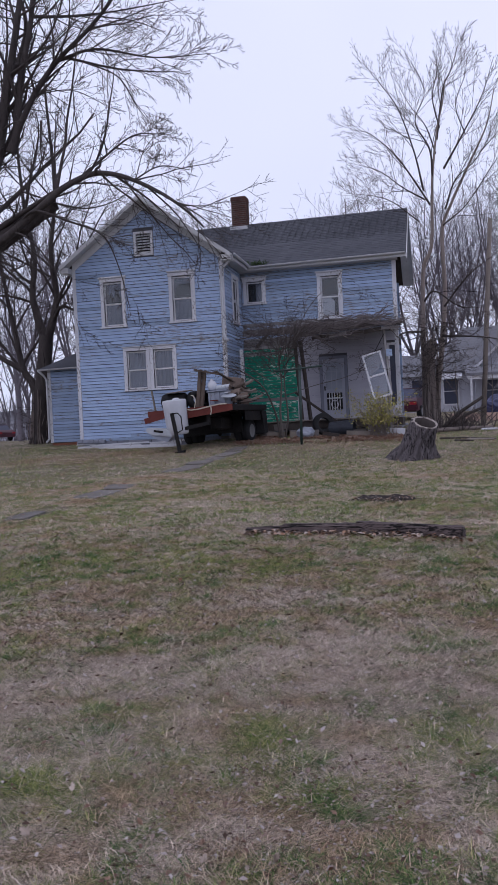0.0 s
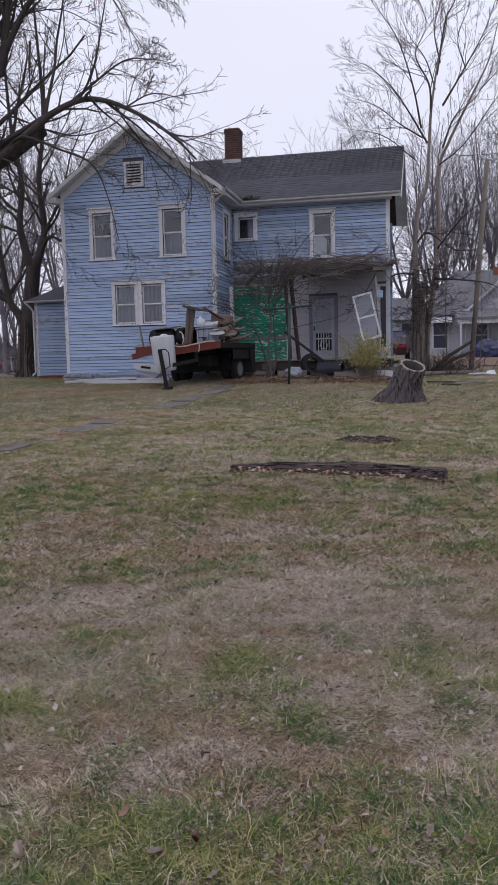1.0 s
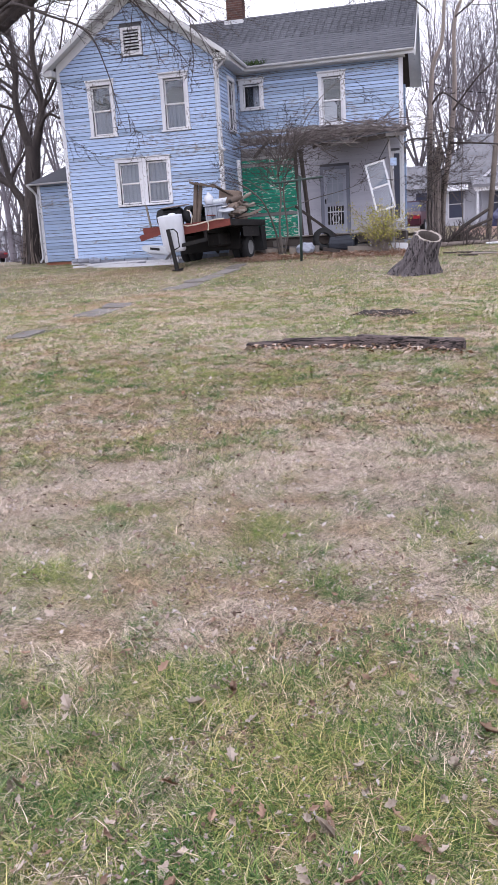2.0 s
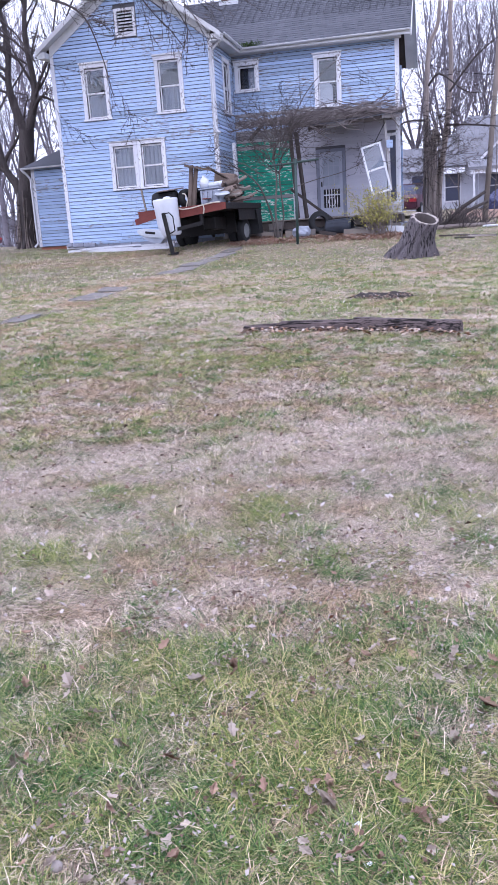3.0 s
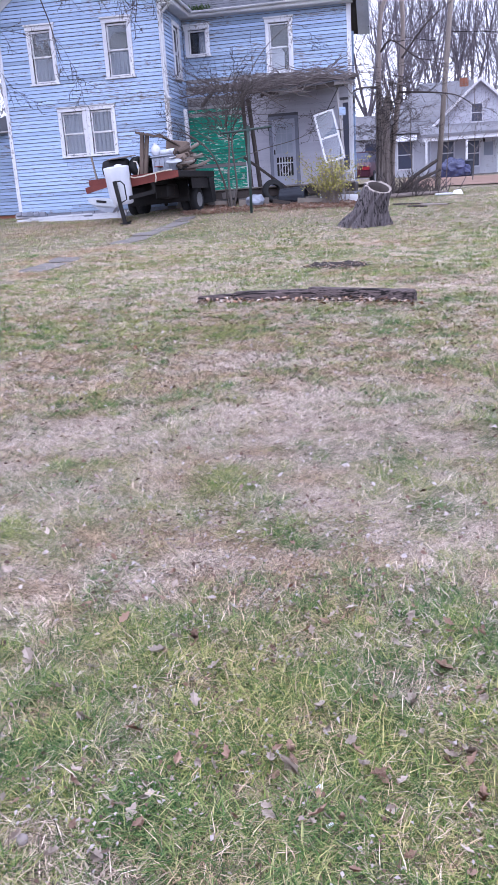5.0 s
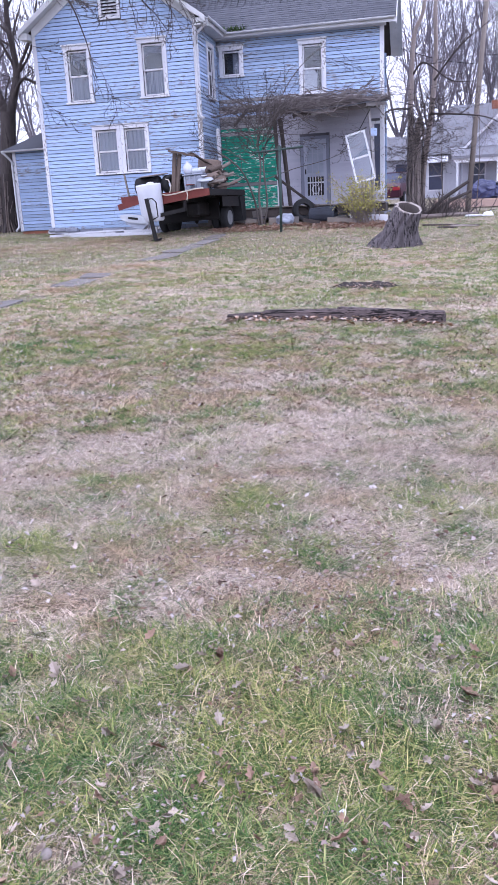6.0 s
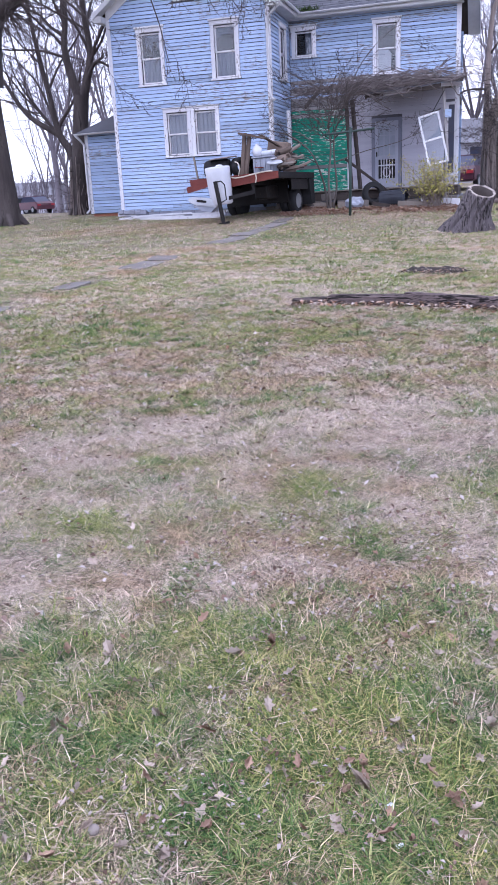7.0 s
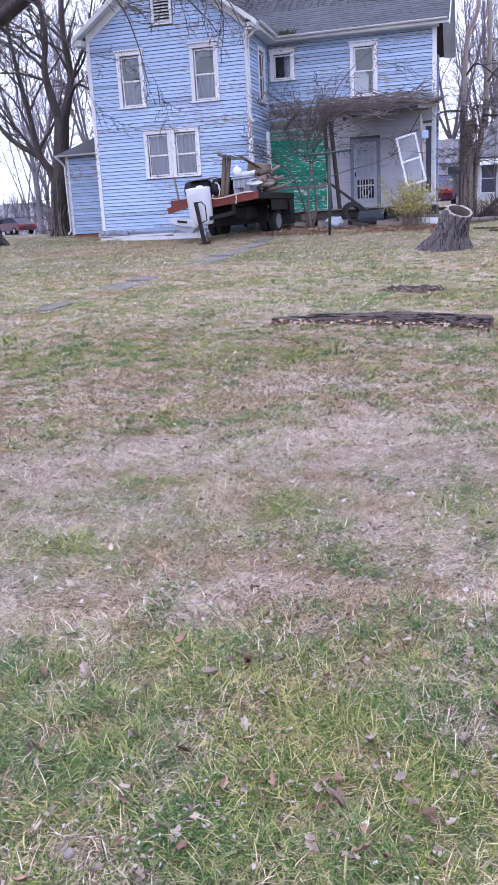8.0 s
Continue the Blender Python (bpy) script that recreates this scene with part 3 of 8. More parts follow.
# openings: left, right, bottom, top (the glazed hole; trim lies round it)
TRIMW = 0.115
W_UL, W_UR = (-10.79, -10.15, 5.13, 6.55), (-8.42, -7.77, 5.13, 6.55)
W_LL, W_LR = (-10.09, -9.412, 3.02, 4.24), (-9.178, -8.50, 3.02, 4.24)
VENT = (-9.57, -9.09, 7.40, 8.03)
W_SM, W_RW = (-6.52, -5.96, 5.86, 6.57), (-3.95, -3.33, 5.18, 6.55)
DOOR = (-4.0, -3.27, 1.757, 3.76)
SIDELIGHT = (-1.74, -1.56, 2.1, 4.1)
W_SIDE = (26.75, 27.4, 5.13, 6.55)

wall_front = front_wall("wall", GX0, GX1, GY, 1.42, gable_top, [W_UL, W_UR, W_LL, W_LR, VENT], 0.15, house, M_SHEATH_SHADE)
wall_cross = front_wall("wall", GX1, MX1, MY, 1.45, flat(6.98), [W_SM, W_RW, DOOR, SIDELIGHT], 0.15, house, M_SHEATH_SHADE)
wall_side = side_wall("wall", GX1, GY + 0.15, MY, 1.42, flat(6.98), [W_SIDE], -0.15, house, M_SHEATH_SHADE)
wall_outer = side_wall("wall", GX0, GY + 0.15, BACK, 1.42, flat(6.98), [], 0.15, house, M_SHEATH_SHADE)


def end_top(y):
    return RIDGE_Z - 0.14 - PITCH * abs(y - RIDGE_Y)


bm = bmesh.new()
prism(bm, [(MX1, MY + 0.15, 1.42), (MX1 - 0.24, BACK, 1.42), (MX1 - 0.24, BACK, end_top(BACK)), (MX1 - 0.12, RIDGE_Y, end_top(RIDGE_Y)), (MX1, MY + 0.15, end_top(MY + 0.15))], (-0.15, 0, 0))
wall_end = part("wall", bm, M_SIDING_WORN, house)
bm = boxed(GX0 + 0.15, MX1 - 0.15, BACK - 0.15, BACK, 1.42, 6.98)
part("wall", bm, M_SIDING_WORN, house)
part("floor", boxed(GX0 + 0.15, GX1 - 0.15, GY + 0.15, BACK - 0.15, 4.55, 4.75), M_WOOD_DARK, house)
part("floor", boxed(GX1 - 0.15, MX1 - 0.15, MY + 0.15, BACK - 0.15, 4.55, 4.75), M_WOOD_DARK, house)
part("floor", boxed(GX0 + 0.15, GX1 - 0.15, GY + 0.15, BACK - 0.15, 1.5, 1.7), M_WOOD_DARK, house)
part("floor", boxed(GX1 - 0.15, MX1 - 0.15, MY + 0.15, BACK - 0.15, 1.5, 1.7), M_WOOD_DARK, house)
# partitions in the darkened plaster close the view through the windows
part("partition", boxed(-8.9, -8.8, GY + 0.15, BACK - 0.15, 4.75, 7.0), M_ROOM, house)
part("partition", boxed(GX0 + 0.15, MX1 - 0.15, 30.9, 31.0, 1.7, 7.0), M_ROOM, house)

# foundation: rendered blocks under the gabled wing, block by block
found = part("foundation", boxed(GX0 + 0.03, GX1 - 0.03, GY + 0.04, BACK, 0.7, 1.42), M_MORTAR, house)
part("foundation", boxed(GX1, MX1 - 0.02, MY + 0.04, BACK, 0.8, 1.45), M_FOUND, house)
block = mesh_of(boxed(-0.19, 0.19, -0.05, 0.05, -0.092, 0.092, bevel=0.008), "foundation_block", M_FOUND)
for row in range(2):
    for k in range(13):
        x = GX0 + 0.22 + k * 0.392 + (0.1 if row else 0)
        if x < GX1 - 0.2:
            piece("block", block, found, pose(x, GY + 0.03 - 0.01 * random.random(), 1.12 + row * 0.195))

# clapboards: wedge-shaped, the lower edge standing proud; gaps bare dark sheathing as painted shadow lines
bm = bmesh.new()
prism(bm, [(-0.5, -0.03, 0.0), (-0.5, -0.016, COURSE - 0.015), (-0.5, 0.003, COURSE - 0.01), (-0.5, 0.003, 0.004)], (1, 0, 0))
BOARDS = {m: mesh_of(bm.copy(), "clapboard", m) for m in (M_SIDING, M_SIDING_WORN, M_GREEN, M_BARE)}
bm.free()
bm = bmesh.new()
prism(bm, [(-0.5, -0.018, -0.002), (-0.5, -0.01, COURSE), (-0.5, 0.003, COURSE), (-0.5, 0.003, -0.002)], (1, 0, 0))
BOARDS[M_SIDING_GREY] = mesh_of(bm, "clapboard", M_SIDING_GREY)


def clap(wall, a0, a1, z0, z1, spot, holes, pick, slope=None, seed=1):
    """Rows of clapboards on a wall from a0 to a1, cut round the holes. spot(a, z) gives a board's place and turn."""
    rnd = random.Random(seed)
    rows = int((z1 - z0) / COURSE + 0.999)
    for r in range(rows):
        z = z0 + r * COURSE
        lo, hi = a0, a1
        if slope:
            lo, hi = slope(z + COURSE * 0.8, a0, a1)
            if hi - lo < 0.15:
                continue
        spans = [(lo, hi)]
        for h in holes:
            if h[2] - 0.02 < z + COURSE * 0.6 and h[3] + 0.02 > z + COURSE * 0.4:
                spans = [s for a, b in spans for s in ((a, min(b, h[0])), (max(a, h[1]), b)) if s[1] - s[0] > 0.03]
        for a, b in spans:
            cuts = [a]
            while b - cuts[-1] > 3.4:
                cuts.append(cuts[-1] + rnd.uniform(1.3, 2.9))
            cuts.append(b)
            for c, d in zip(cuts, cuts[1:]):
                me = pick((c + d) / 2, z, rnd)
                if me is None:
                    continue
                tilt = rnd.gauss(0, 0.12) if d - c > 0.6 else 0
                piece("clapboard", BOARDS[me], wall, spot((c + d) / 2, z + rnd.gauss(0, 0.002)) @ pose(0, 0, 0, 0, tilt, 0) @ Matrix.Diagonal((d - c - 0.003, rnd.uniform(0.9, 1.25), 1, 1)))


def round_holes(holes, w=TRIMW):
    return [(h[0] - w, h[1] + w, h[2] - 0.07, h[3] + w * 1.2) for h in holes]


def gable_slope(z, a0, a1):
    half = (RIDGE_Z - 0.30 - z) / PITCH
    return max(a0, RIDGE_X - half), min(a1, RIDGE_X + half)


def pick_front(a, z, rnd):
    odds = 0.1 + (0.12 if 4.2 < z < 5.1 else 0) + (0.22 if z > 7 else 0) + (0.1 if z < 1.9 else 0)
    if 4.36 < z < 4.55 and -10.2 < a < -7.9 and rnd.random() < 0.6:
        return M_SIDING_WORN
    if a > -8.6 and 3.2 < z < 4.5 and rnd.random() < 0.55:
        return M_SIDING_WORN
    if 4.88 < z < 5.04 and a > -7.7:
        return M_BARE
    return M_SIDING_WORN if rnd.random() < odds else M_SIDING


def pick_cross(a, z, rnd):
    if z > 4.55:
        return M_BARE if z < 5.15 and rnd.random() < 0.4 else (M_SIDING_WORN if rnd.random() < 0.7 else M_SIDING)
    if a < -4.86:
        if z > 3.95:
            return M_BARE if rnd.random() < 0.8 else M_GREEN
        return M_BARE if rnd.random() < 0.16 else M_GREEN
    return M_SIDING_GREY


clap(wall_front, GX0 + 0.1, GX1 - 0.1, 1.45, 8.75, lambda a, z: pose(a, GY - 0.003, z), round_holes([W_UL, W_UR, (W_LL[0], W_LR[1], W_LL[2], W_LL[3]), VENT]), pick_front, gable_slope, 3)
clap(wall_cross, GX1 + 0.03, MX1 - 0.1, 4.62, 6.94, lambda a, z: pose(a, MY - 0.003, z), round_holes([W_SM, W_RW]), pick_cross, None, 5)
clap(wall_cross, GX1 + 0.03, -4.9, 1.5, 4.6, lambda a, z: pose(a, MY - 0.003, z), [], pick_cross, None, 15)
clap(wall_cross, -4.82, MX1 - 0.1, 1.72, 4.6, lambda a, z: pose(a, MY - 0.003, z), round_holes([DOOR, SIDELIGHT]), pick_cross, None, 6)
clap(wall_side, GY + 0.1, MY - 0.06, 1.5, 6.94, lambda a, z: pose(GX1 + 0.003, a, z, 0, 0, 90), round_holes([W_SIDE]), lambda a, z, r: M_SIDING_WORN if r.random() < 0.5 else M_SIDING, None, 7)

# corner boards
part("corner_board", boxed(GX0 - 0.02, GX0 + 0.1, GY - 0.035, GY + 0.08, 1.42, 7.05, bevel=0.006), M_TRIM, house)
part("corner_board", boxed(GX1 - 0.1, GX1 + 0.03, GY - 0.035, GY + 0.09, 1.42, 7.0, bevel=0.006), M_TRIM, house)
part("corner_board", boxed(MX1 - 0.1, MX1 + 0.03, MY - 0.035, MY + 0.1, 1.45, 6.98, bevel=0.006), M_TRIM, house)
part("corner_board", boxed(-4.9, -4.82, MY - 0.045, MY - 0.002, 1.5, 4.3, bevel=0.006), M_TRIM, house)
part("water_table", boxed(GX0 - 0.02, GX1 + 0.03, GY - 0.04, GY, 1.35, 1.447, bevel=0.01), M_SIDING_WORN, house)


def window(hole, y, parent, curtain="half", head=0.05, ear=0.02, single=False):
    """A double-hung window in a front wall: casing, two sashes with panes, sill, and what hangs behind the glass."""
    a, b, lo, hi = hole
    win = thing("window", (a + b) / 2, y, lo, "", "")
    adopt(win, parent)
    rnd = random.Random(int(a * 100))
    w = TRIMW
    bm = bmesh.new()
    box(bm, a - w, a, y - 0.05, y + 0.1, lo - 0.02, hi + 0.02, bevel=0.006)
    box(bm, b, b + w, y - 0.05, y + 0.1, lo - 0.02, hi + 0.02, bevel=0.006)
    box(bm, a - w - ear, b + w + ear, y - 0.06, y + 0.1, hi + 0.02, hi + 0.02 + w, bevel=0.006)
    part("casing", bm, M_TRIM, win)
    if head:
        part("drip_cap", boxed(a - w - 0.05, b + w + 0.05, y - 0.1, y, hi + 0.022 + w, hi + 0.022 + w + head, bevel=0.008), M_TRIM, win)
    part("sill", boxed(a - w - ear * 1.8, b + w + ear * 1.8, y - 0.09, y + 0.1, lo - 0.075, lo - 0.022, bevel=0.008), M_TRIM, win)
    mid = lo + (hi - lo) * 0.5
    for low, high, back in (((lo, hi, 0.01),) if single else ((mid - 0.02, hi, 0.0), (lo, mid + 0.02, 0.03))):
        bm, f = bmesh.new(), 0.045
        y0, y1 = y + 0.02 + back, y + 0.05 + back
        box(bm, a, a + f, y0, y1, low, high, bevel=0.004)
        box(bm, b - f, b, y0, y1, low, high, bevel=0.004)
        box(bm, a + f, b - f, y0, y1, low, low + f, bevel=0.004)
        box(bm, a + f, b - f, y0, y1, high - f, high, bevel=0.004)
        sash = part("sash", bm, M_TRIM, win)
        pane = part("pane", boxed(a + f - 0.005, b - f + 0.005, y0 + 0.012, y0 + 0.017, low + f - 0.005, high - f + 0.005), M_GLASS, win)
        pane.visible_shadow = False
    if curtain:
        top = hi if curtain == "full" else mid + 0.03
        bm, cols = bmesh.new(), 14
        ring = []
        for k in range(cols + 1):
            x = a + 0.03 + (b - a - 0.06) * k / cols
            d = y + 0.11 + 0.012 * math.sin(k * 2.1 + a) + rnd.uniform(0, 0.01)
            ring.append((x, d))
        top_v = [bm.verts.new((x, d, top - 0.02)) for x, d in ring]
        low_v = [bm.verts.new((x, d, lo + 0.02)) for x, d in ring]
        top_b = [bm.verts.new((x, d + 0.006, top - 0.02)) for x, d in ring]
        low_b = [bm.verts.new((x, d + 0.006, lo + 0.02)) for x, d in ring]
        for k in range(cols):
            bm.faces.new((top_v[k], top_v[k + 1], low_v[k + 1], low_v[k]))
            bm.faces.new((top_b[k + 1], top_b[k], low_b[k], low_b[k + 1]))
            bm.faces.new((top_v[k], top_b[k], top_b[k + 1], top_v[k + 1]))
        part("curtain", bm, M_CLOTH, win, "faded grey curtain")
    return win


win_ul = window(W_UL, GY, house)
win_ur = window(W_UR, GY, house)
window(W_LL, GY, house, "full", 0.0, 0.0)
window(W_LR, GY, house, "full", 0.0, 0.0)
part("drip_cap", boxed(W_LL[0] - 0.16, W_LR[1] + 0.16, GY - 0.1, GY, 4.377, 4.4, bevel=0.006), M_TRIM, house)


def torn_curtain(win, x, y, z, w, h, seed):
    """A ragged piece of curtain left hanging."""
    rnd, bm = random.Random(seed), bmesh.new()
    outline = [(x - w / 2, y, z), (x + w / 2, y, z)]
    for k in range(6, -1, -1):
        outline.append((x - w / 2 + w * k / 6, y, z - h * (0.35 + 0.65 * rnd.random() * abs(math.sin(k * 1.3 + seed)))))
    prism(bm, outline, (0, 0.008, 0))
    part("curtain", bm, M_CLOTH, win, "torn curtain")


torn_curtain(win_ul, -10.42, GY + 0.12, 6.5, 0.5, 0.5, 2)
torn_curtain(win_ur, -8.1, GY + 0.12, 6.5, 0.6, 0.42, 4)
win_sm = window(W_SM, MY, house, "", single=True)
win_rw = window(W_RW, MY, house, "")
part("curtain", boxed(-6.22, -5.99, MY + 0.12, MY + 0.13, 5.9, 6.52), M_CLOTH, win_sm, "faded grey curtain")
bm = bmesh.new()
prism(bm, [(-3.93, MY + 0.072, 5.2), (-3.52, MY + 0.072, 5.2), (-3.5, MY + 0.072, 5.72), (-3.62, MY + 0.072, 5.86), (-3.93, MY + 0.072, 5.84)], (0, 0.008, 0))
part("sheet", bm, M_SHEET, win_rw, "white sheet behind the glass")

# the narrow window in the side wall of the gabled wing
wside = adopt(thing("window", GX1, 27.07, 5.13, "", ""), house)
a, b, lo, hi = W_SIDE
bm = bmesh.new()
box(bm, GX1 - 0.1, GX1 + 0.05, a - 0.1, a, lo - 0.02, hi + 0.02)
box(bm, GX1 - 0.1, GX1 + 0.05, b, b + 0.1, lo - 0.02, hi + 0.02)
box(bm, GX1 - 0.1, GX1 + 0.055, a - 0.12, b + 0.12, hi + 0.02, hi + 0.14)
part("casing", bm, M_TRIM, wside)
part("sill", boxed(GX1 - 0.1, GX1 + 0.08, a - 0.14, b + 0.14, lo - 0.075, lo - 0.022), M_TRIM, wside)
bm = bmesh.new()
for low, high in ((lo, 5.85), (5.83, hi)):
    box(bm, GX1 - 0.05, GX1 - 0.02, a, a + 0.05, low, high)
    box(bm, GX1 - 0.05, GX1 - 0.02, b - 0.05, b, low, high)
    box(bm, GX1 - 0.05, GX1 - 0.02, a + 0.05, b - 0.05, low, low + 0.05)
    box(bm, GX1 - 0.05, GX1 - 0.02, a + 0.05, b - 0.05, high - 0.05, high)
part("sash", bm, M_TRIM, wside)
part("pane", boxed(GX1 - 0.04, GX1 - 0.035, a + 0.03, b - 0.03, lo + 0.03, hi - 0.03), M_GLASS, wside).visible_shadow = False
part("curtain", boxed(GX1 - 0.13, GX1 - 0.12, a, b, lo, hi), M_CLOTH, wside, "faded grey curtain")

# attic vent with its slats
vent = adopt(thing("attic_vent", -9.33, GY, 7.4, "", ""), house)
a, b, lo, hi = VENT
bm = bmesh.new()
box(bm, a - 0.09, a, GY - 0.05, GY + 0.1, lo - 0.08, hi + 0.08, bevel=0.006)
box(bm, b, b + 0.09, GY - 0.05, GY + 0.1, lo - 0.08, hi + 0.08, bevel=0.006)
box(bm, a, b, GY - 0.05, GY + 0.1, lo - 0.08, lo, bevel=0.006)
box(bm, a, b, GY - 0.05, GY + 0.1, hi, hi + 0.08, bevel=0.006)
part("vent_casing", bm, M_TRIM, vent)
slat = mesh_of(boxed(-0.24, 0.24, -0.045, 0.045, -0.006, 0.006), "slat", M_TRIM)
for k in range(7):
    piece("slat", slat, vent, pose(-9.33, GY + 0.02, lo + 0.045 + k * 0.09, 38))
# added black sheet stands for the dark attic behind the slats
part("backing", boxed(a, b, GY + 0.11, GY + 0.13, lo, hi), M_DARK, vent)

# ---- roofs ----
def roof_slab(name, outline, thick=0.07):
    bm = bmesh.new()
    prism(bm, outline, (0, 0, -thick))
    return part(name, bm, M_WOOD_DARK, house)


OVER = 0.36                                   # overhang past the front of the gable
GF = GY - OVER
EL, ER = -12.16, -6.36                        # eave lines of the gabled wing
MZ = EAVE_Z
roof_left = roof_slab("roof", [(RIDGE_X, GF, RIDGE_Z - 0.03), (EL, GF, RIDGE_Z - 0.03 - PITCH * (RIDGE_X - EL)), (EL, BACK + 0.4, RIDGE_Z - 0.03 - PITCH * (RIDGE_X - EL)), (RIDGE_X, BACK + 0.4, RIDGE_Z - 0.03)])
zr = RIDGE_Z - 0.03 - PITCH * (ER - RIDGE_X)
roof_right = roof_slab("roof", [(RIDGE_X, GF, RIDGE_Z - 0.03), (RIDGE_X, RIDGE_Y, RIDGE_Z - 0.03), (ER, 27.62, zr), (ER, GF, zr)])
MXE = -1.05
roof_main = roof_slab("roof", [(RIDGE_X + 0.02, RIDGE_Y, RIDGE_Z - 0.03), (MXE, RIDGE_Y, RIDGE_Z - 0.03), (MXE, 27.61, MZ - 0.03), (ER, 27.61, MZ - 0.03)])
roof_back = roof_slab("roof", [(RIDGE_X, RIDGE_Y, RIDGE_Z - 0.03), (MXE, RIDGE_Y, RIDGE_Z - 0.03), (MXE, 33.79, MZ - 0.03), (RIDGE_X, 33.79, MZ - 0.03)])

# rake boards and soffits of the gable
for sx, e in ((-1, EL), (1, ER)):
    ze = RIDGE_Z - PITCH * abs(e - RIDGE_X)
    bm = bmesh.new()
    prism(bm, [(RIDGE_X, GF, RIDGE_Z - 0.005), (e, GF, ze - 0.005), (e, GF, ze - 0.16), (RIDGE_X, GF, RIDGE_Z - 0.16)], (0, -0.03, 0))
    part("rake_board", bm, M_RAKE, house)
    bm = bmesh.new()
    prism(bm, [(RIDGE_X, GF, RIDGE_Z - 0.11), (e, GF, ze - 0.11), (e, GF, ze - 0.125), (RIDGE_X, GF, RIDGE_Z - 0.125)], (0, OVER, 0))
    part("soffit", bm, M_RAKE, house)
    bm = bmesh.new()
    inner = GX0 if sx < 0 else GX1
    zi = RIDGE_Z - PITCH * abs(inner - RIDGE_X)
    prism(bm, [(RIDGE_X, GY - 0.03, RIDGE_Z - 0.126), (inner, GY - 0.03, zi - 0.126), (inner, GY - 0.03, zi - 0.40), (RIDGE_X, GY - 0.03, RIDGE_Z - 0.40)], (0, -0.022, 0))
    part("frieze_board", bm, M_RAKE, house)
part("eave_return", boxed(GX1 + 0.03, ER + 0.0, GF + 0.02, GY + 0.02, zr - 0.21, zr - 0.02), M_RAKE, house)
part("eave_return", boxed(EL + 0.02, GX0 - 0.02, GF + 0.02, GY + 0.02, 6.93, 7.1), M_RAKE, house)
part("fascia", boxed(EL - 0.01, EL + 0.02, GF, BACK + 0.4, 6.98, 7.14), M_RAKE, house)
part("fascia", boxed(ER - 0.02, ER + 0.01, GF, 27.6, zr - 0.16, zr - 0.0), M_RAKE, house)
part("soffit", boxed(GX1, ER - 0.02, GF + 0.02, 27.6, zr - 0.17, zr - 0.15), M_RAKE, house)
part("soffit", boxed(GX1, MXE - 0.3, 27.63, MY, 6.9, 6.92), M_RAKE, house)
part("fascia", boxed(ER, MXE, 27.60, 27.625, 6.915, 7.01), M_RAKE, house)
# rake of the cross wing's end
for s, ye in ((-1, 27.61), (1, 33.79)):
    bm = bmesh.new()
    prism(bm, [(MXE, RIDGE_Y, RIDGE_Z - 0.01), (MXE, ye, MZ - 0.01), (MXE, ye, MZ - 0.19), (MXE, RIDGE_Y, RIDGE_Z - 0.19)], (0.028, 0, 0))
    part("rake_board", bm, M_RAKE, house)
    bm = bmesh.new()
    prism(bm, [(MXE, RIDGE_Y, RIDGE_Z - 0.12), (MXE, ye, MZ - 0.12), (MXE, ye, MZ - 0.135), (MXE, RIDGE_Y, RIDGE_Z - 0.135)], (MX1 - MXE, 0, 0))
    part("soffit", bm, M_RAKE, house)


def half_round(points, r):
    """An open gutter along a line of eave: a thick half pipe."""
    bm = bmesh.new()
    p, q = Vector(points[0]), Vector(points[1])
    way = (q - p).normalized()
    side = way.cross(Vector((0, 0, 1))).normalized()
    n = 8
    rings = []
    for base in (p, q):
        ring = [bm.verts.new(base + r * (math.cos(math.pi * k / n) * side) - r * math.sin(math.pi * k / n) * Vector((0, 0, 1))) for k in range(n + 1)]
        ring += [bm.verts.new(base + (r - 0.008) * (math.cos(math.pi * k / n) * side) - (r - 0.008) * math.sin(math.pi * k / n) * Vector((0, 0, 1))) for k in range(n, -1, -1)]
        rings.append(ring)
    m = len(rings[0])
    for k in range(m):
        bm.faces.new((rings[0][k], rings[0][(k + 1) % m], rings[1][(k + 1) % m], rings[1][k]))
    bm.faces.new(rings[0][::-1])
    bm.faces.new(rings[1])
    return bm


part("gutter", half_round([(ER + 0.05, 27.54, 7.03), (MXE - 0.02, 27.54, 7.06)], 0.062), M_GUTTER, house)
part("gutter", half_round([(ER + 0.07, GF + 0.02, zr + 0.0), (ER + 0.07, 27.55, zr - 0.02)], 0.06), M_GUTTER, house)
bm = bmesh.new()
tube(bm, [(ER + 0.05, GF + 0.1, zr - 0.03), (ER + 0.02, GF + 0.12, zr - 0.16), (GX1 - 0.02, GY - 0.09, zr - 0.45), (GX1 - 0.02, GY - 0.09, zr - 0.9), (GX1 - 0.015, GY - 0.085, 4.6), (GX1 + 0.05, GY - 0.12, 4.42), (GX1 + 0.14, GY - 0.14, 4.38)], 0.042, 10)
part("downspout", bm, M_GUTTER, house, smooth_faces=True)
rnd = random.Random(8)
bm = bmesh.new()
for k in range(90):
    x = rnd.gauss(-6.0, 0.2)
    z = 7.04 + rnd.random() * 0.04
    p = Vector((x, 27.52 + rnd.gauss(0, 0.03), z))
    d = Vector((rnd.gauss(0, 0.08), rnd.gauss(0, 0.05), rnd.uniform(0.03, 0.13)))
    s = Vector((rnd.gauss(0, 1), rnd.gauss(0, 1), 0)).normalized() * 0.02
    vs = [bm.verts.new(q) for q in (p - s, p + s, p + d + s * 0.6, p + d * 1.3)]
    bm.faces.new(vs)
tagged(part("gutter_weeds", bm, M_MOSS), "green weeds growing in the roof gutter", "weeds", kind="stuff")


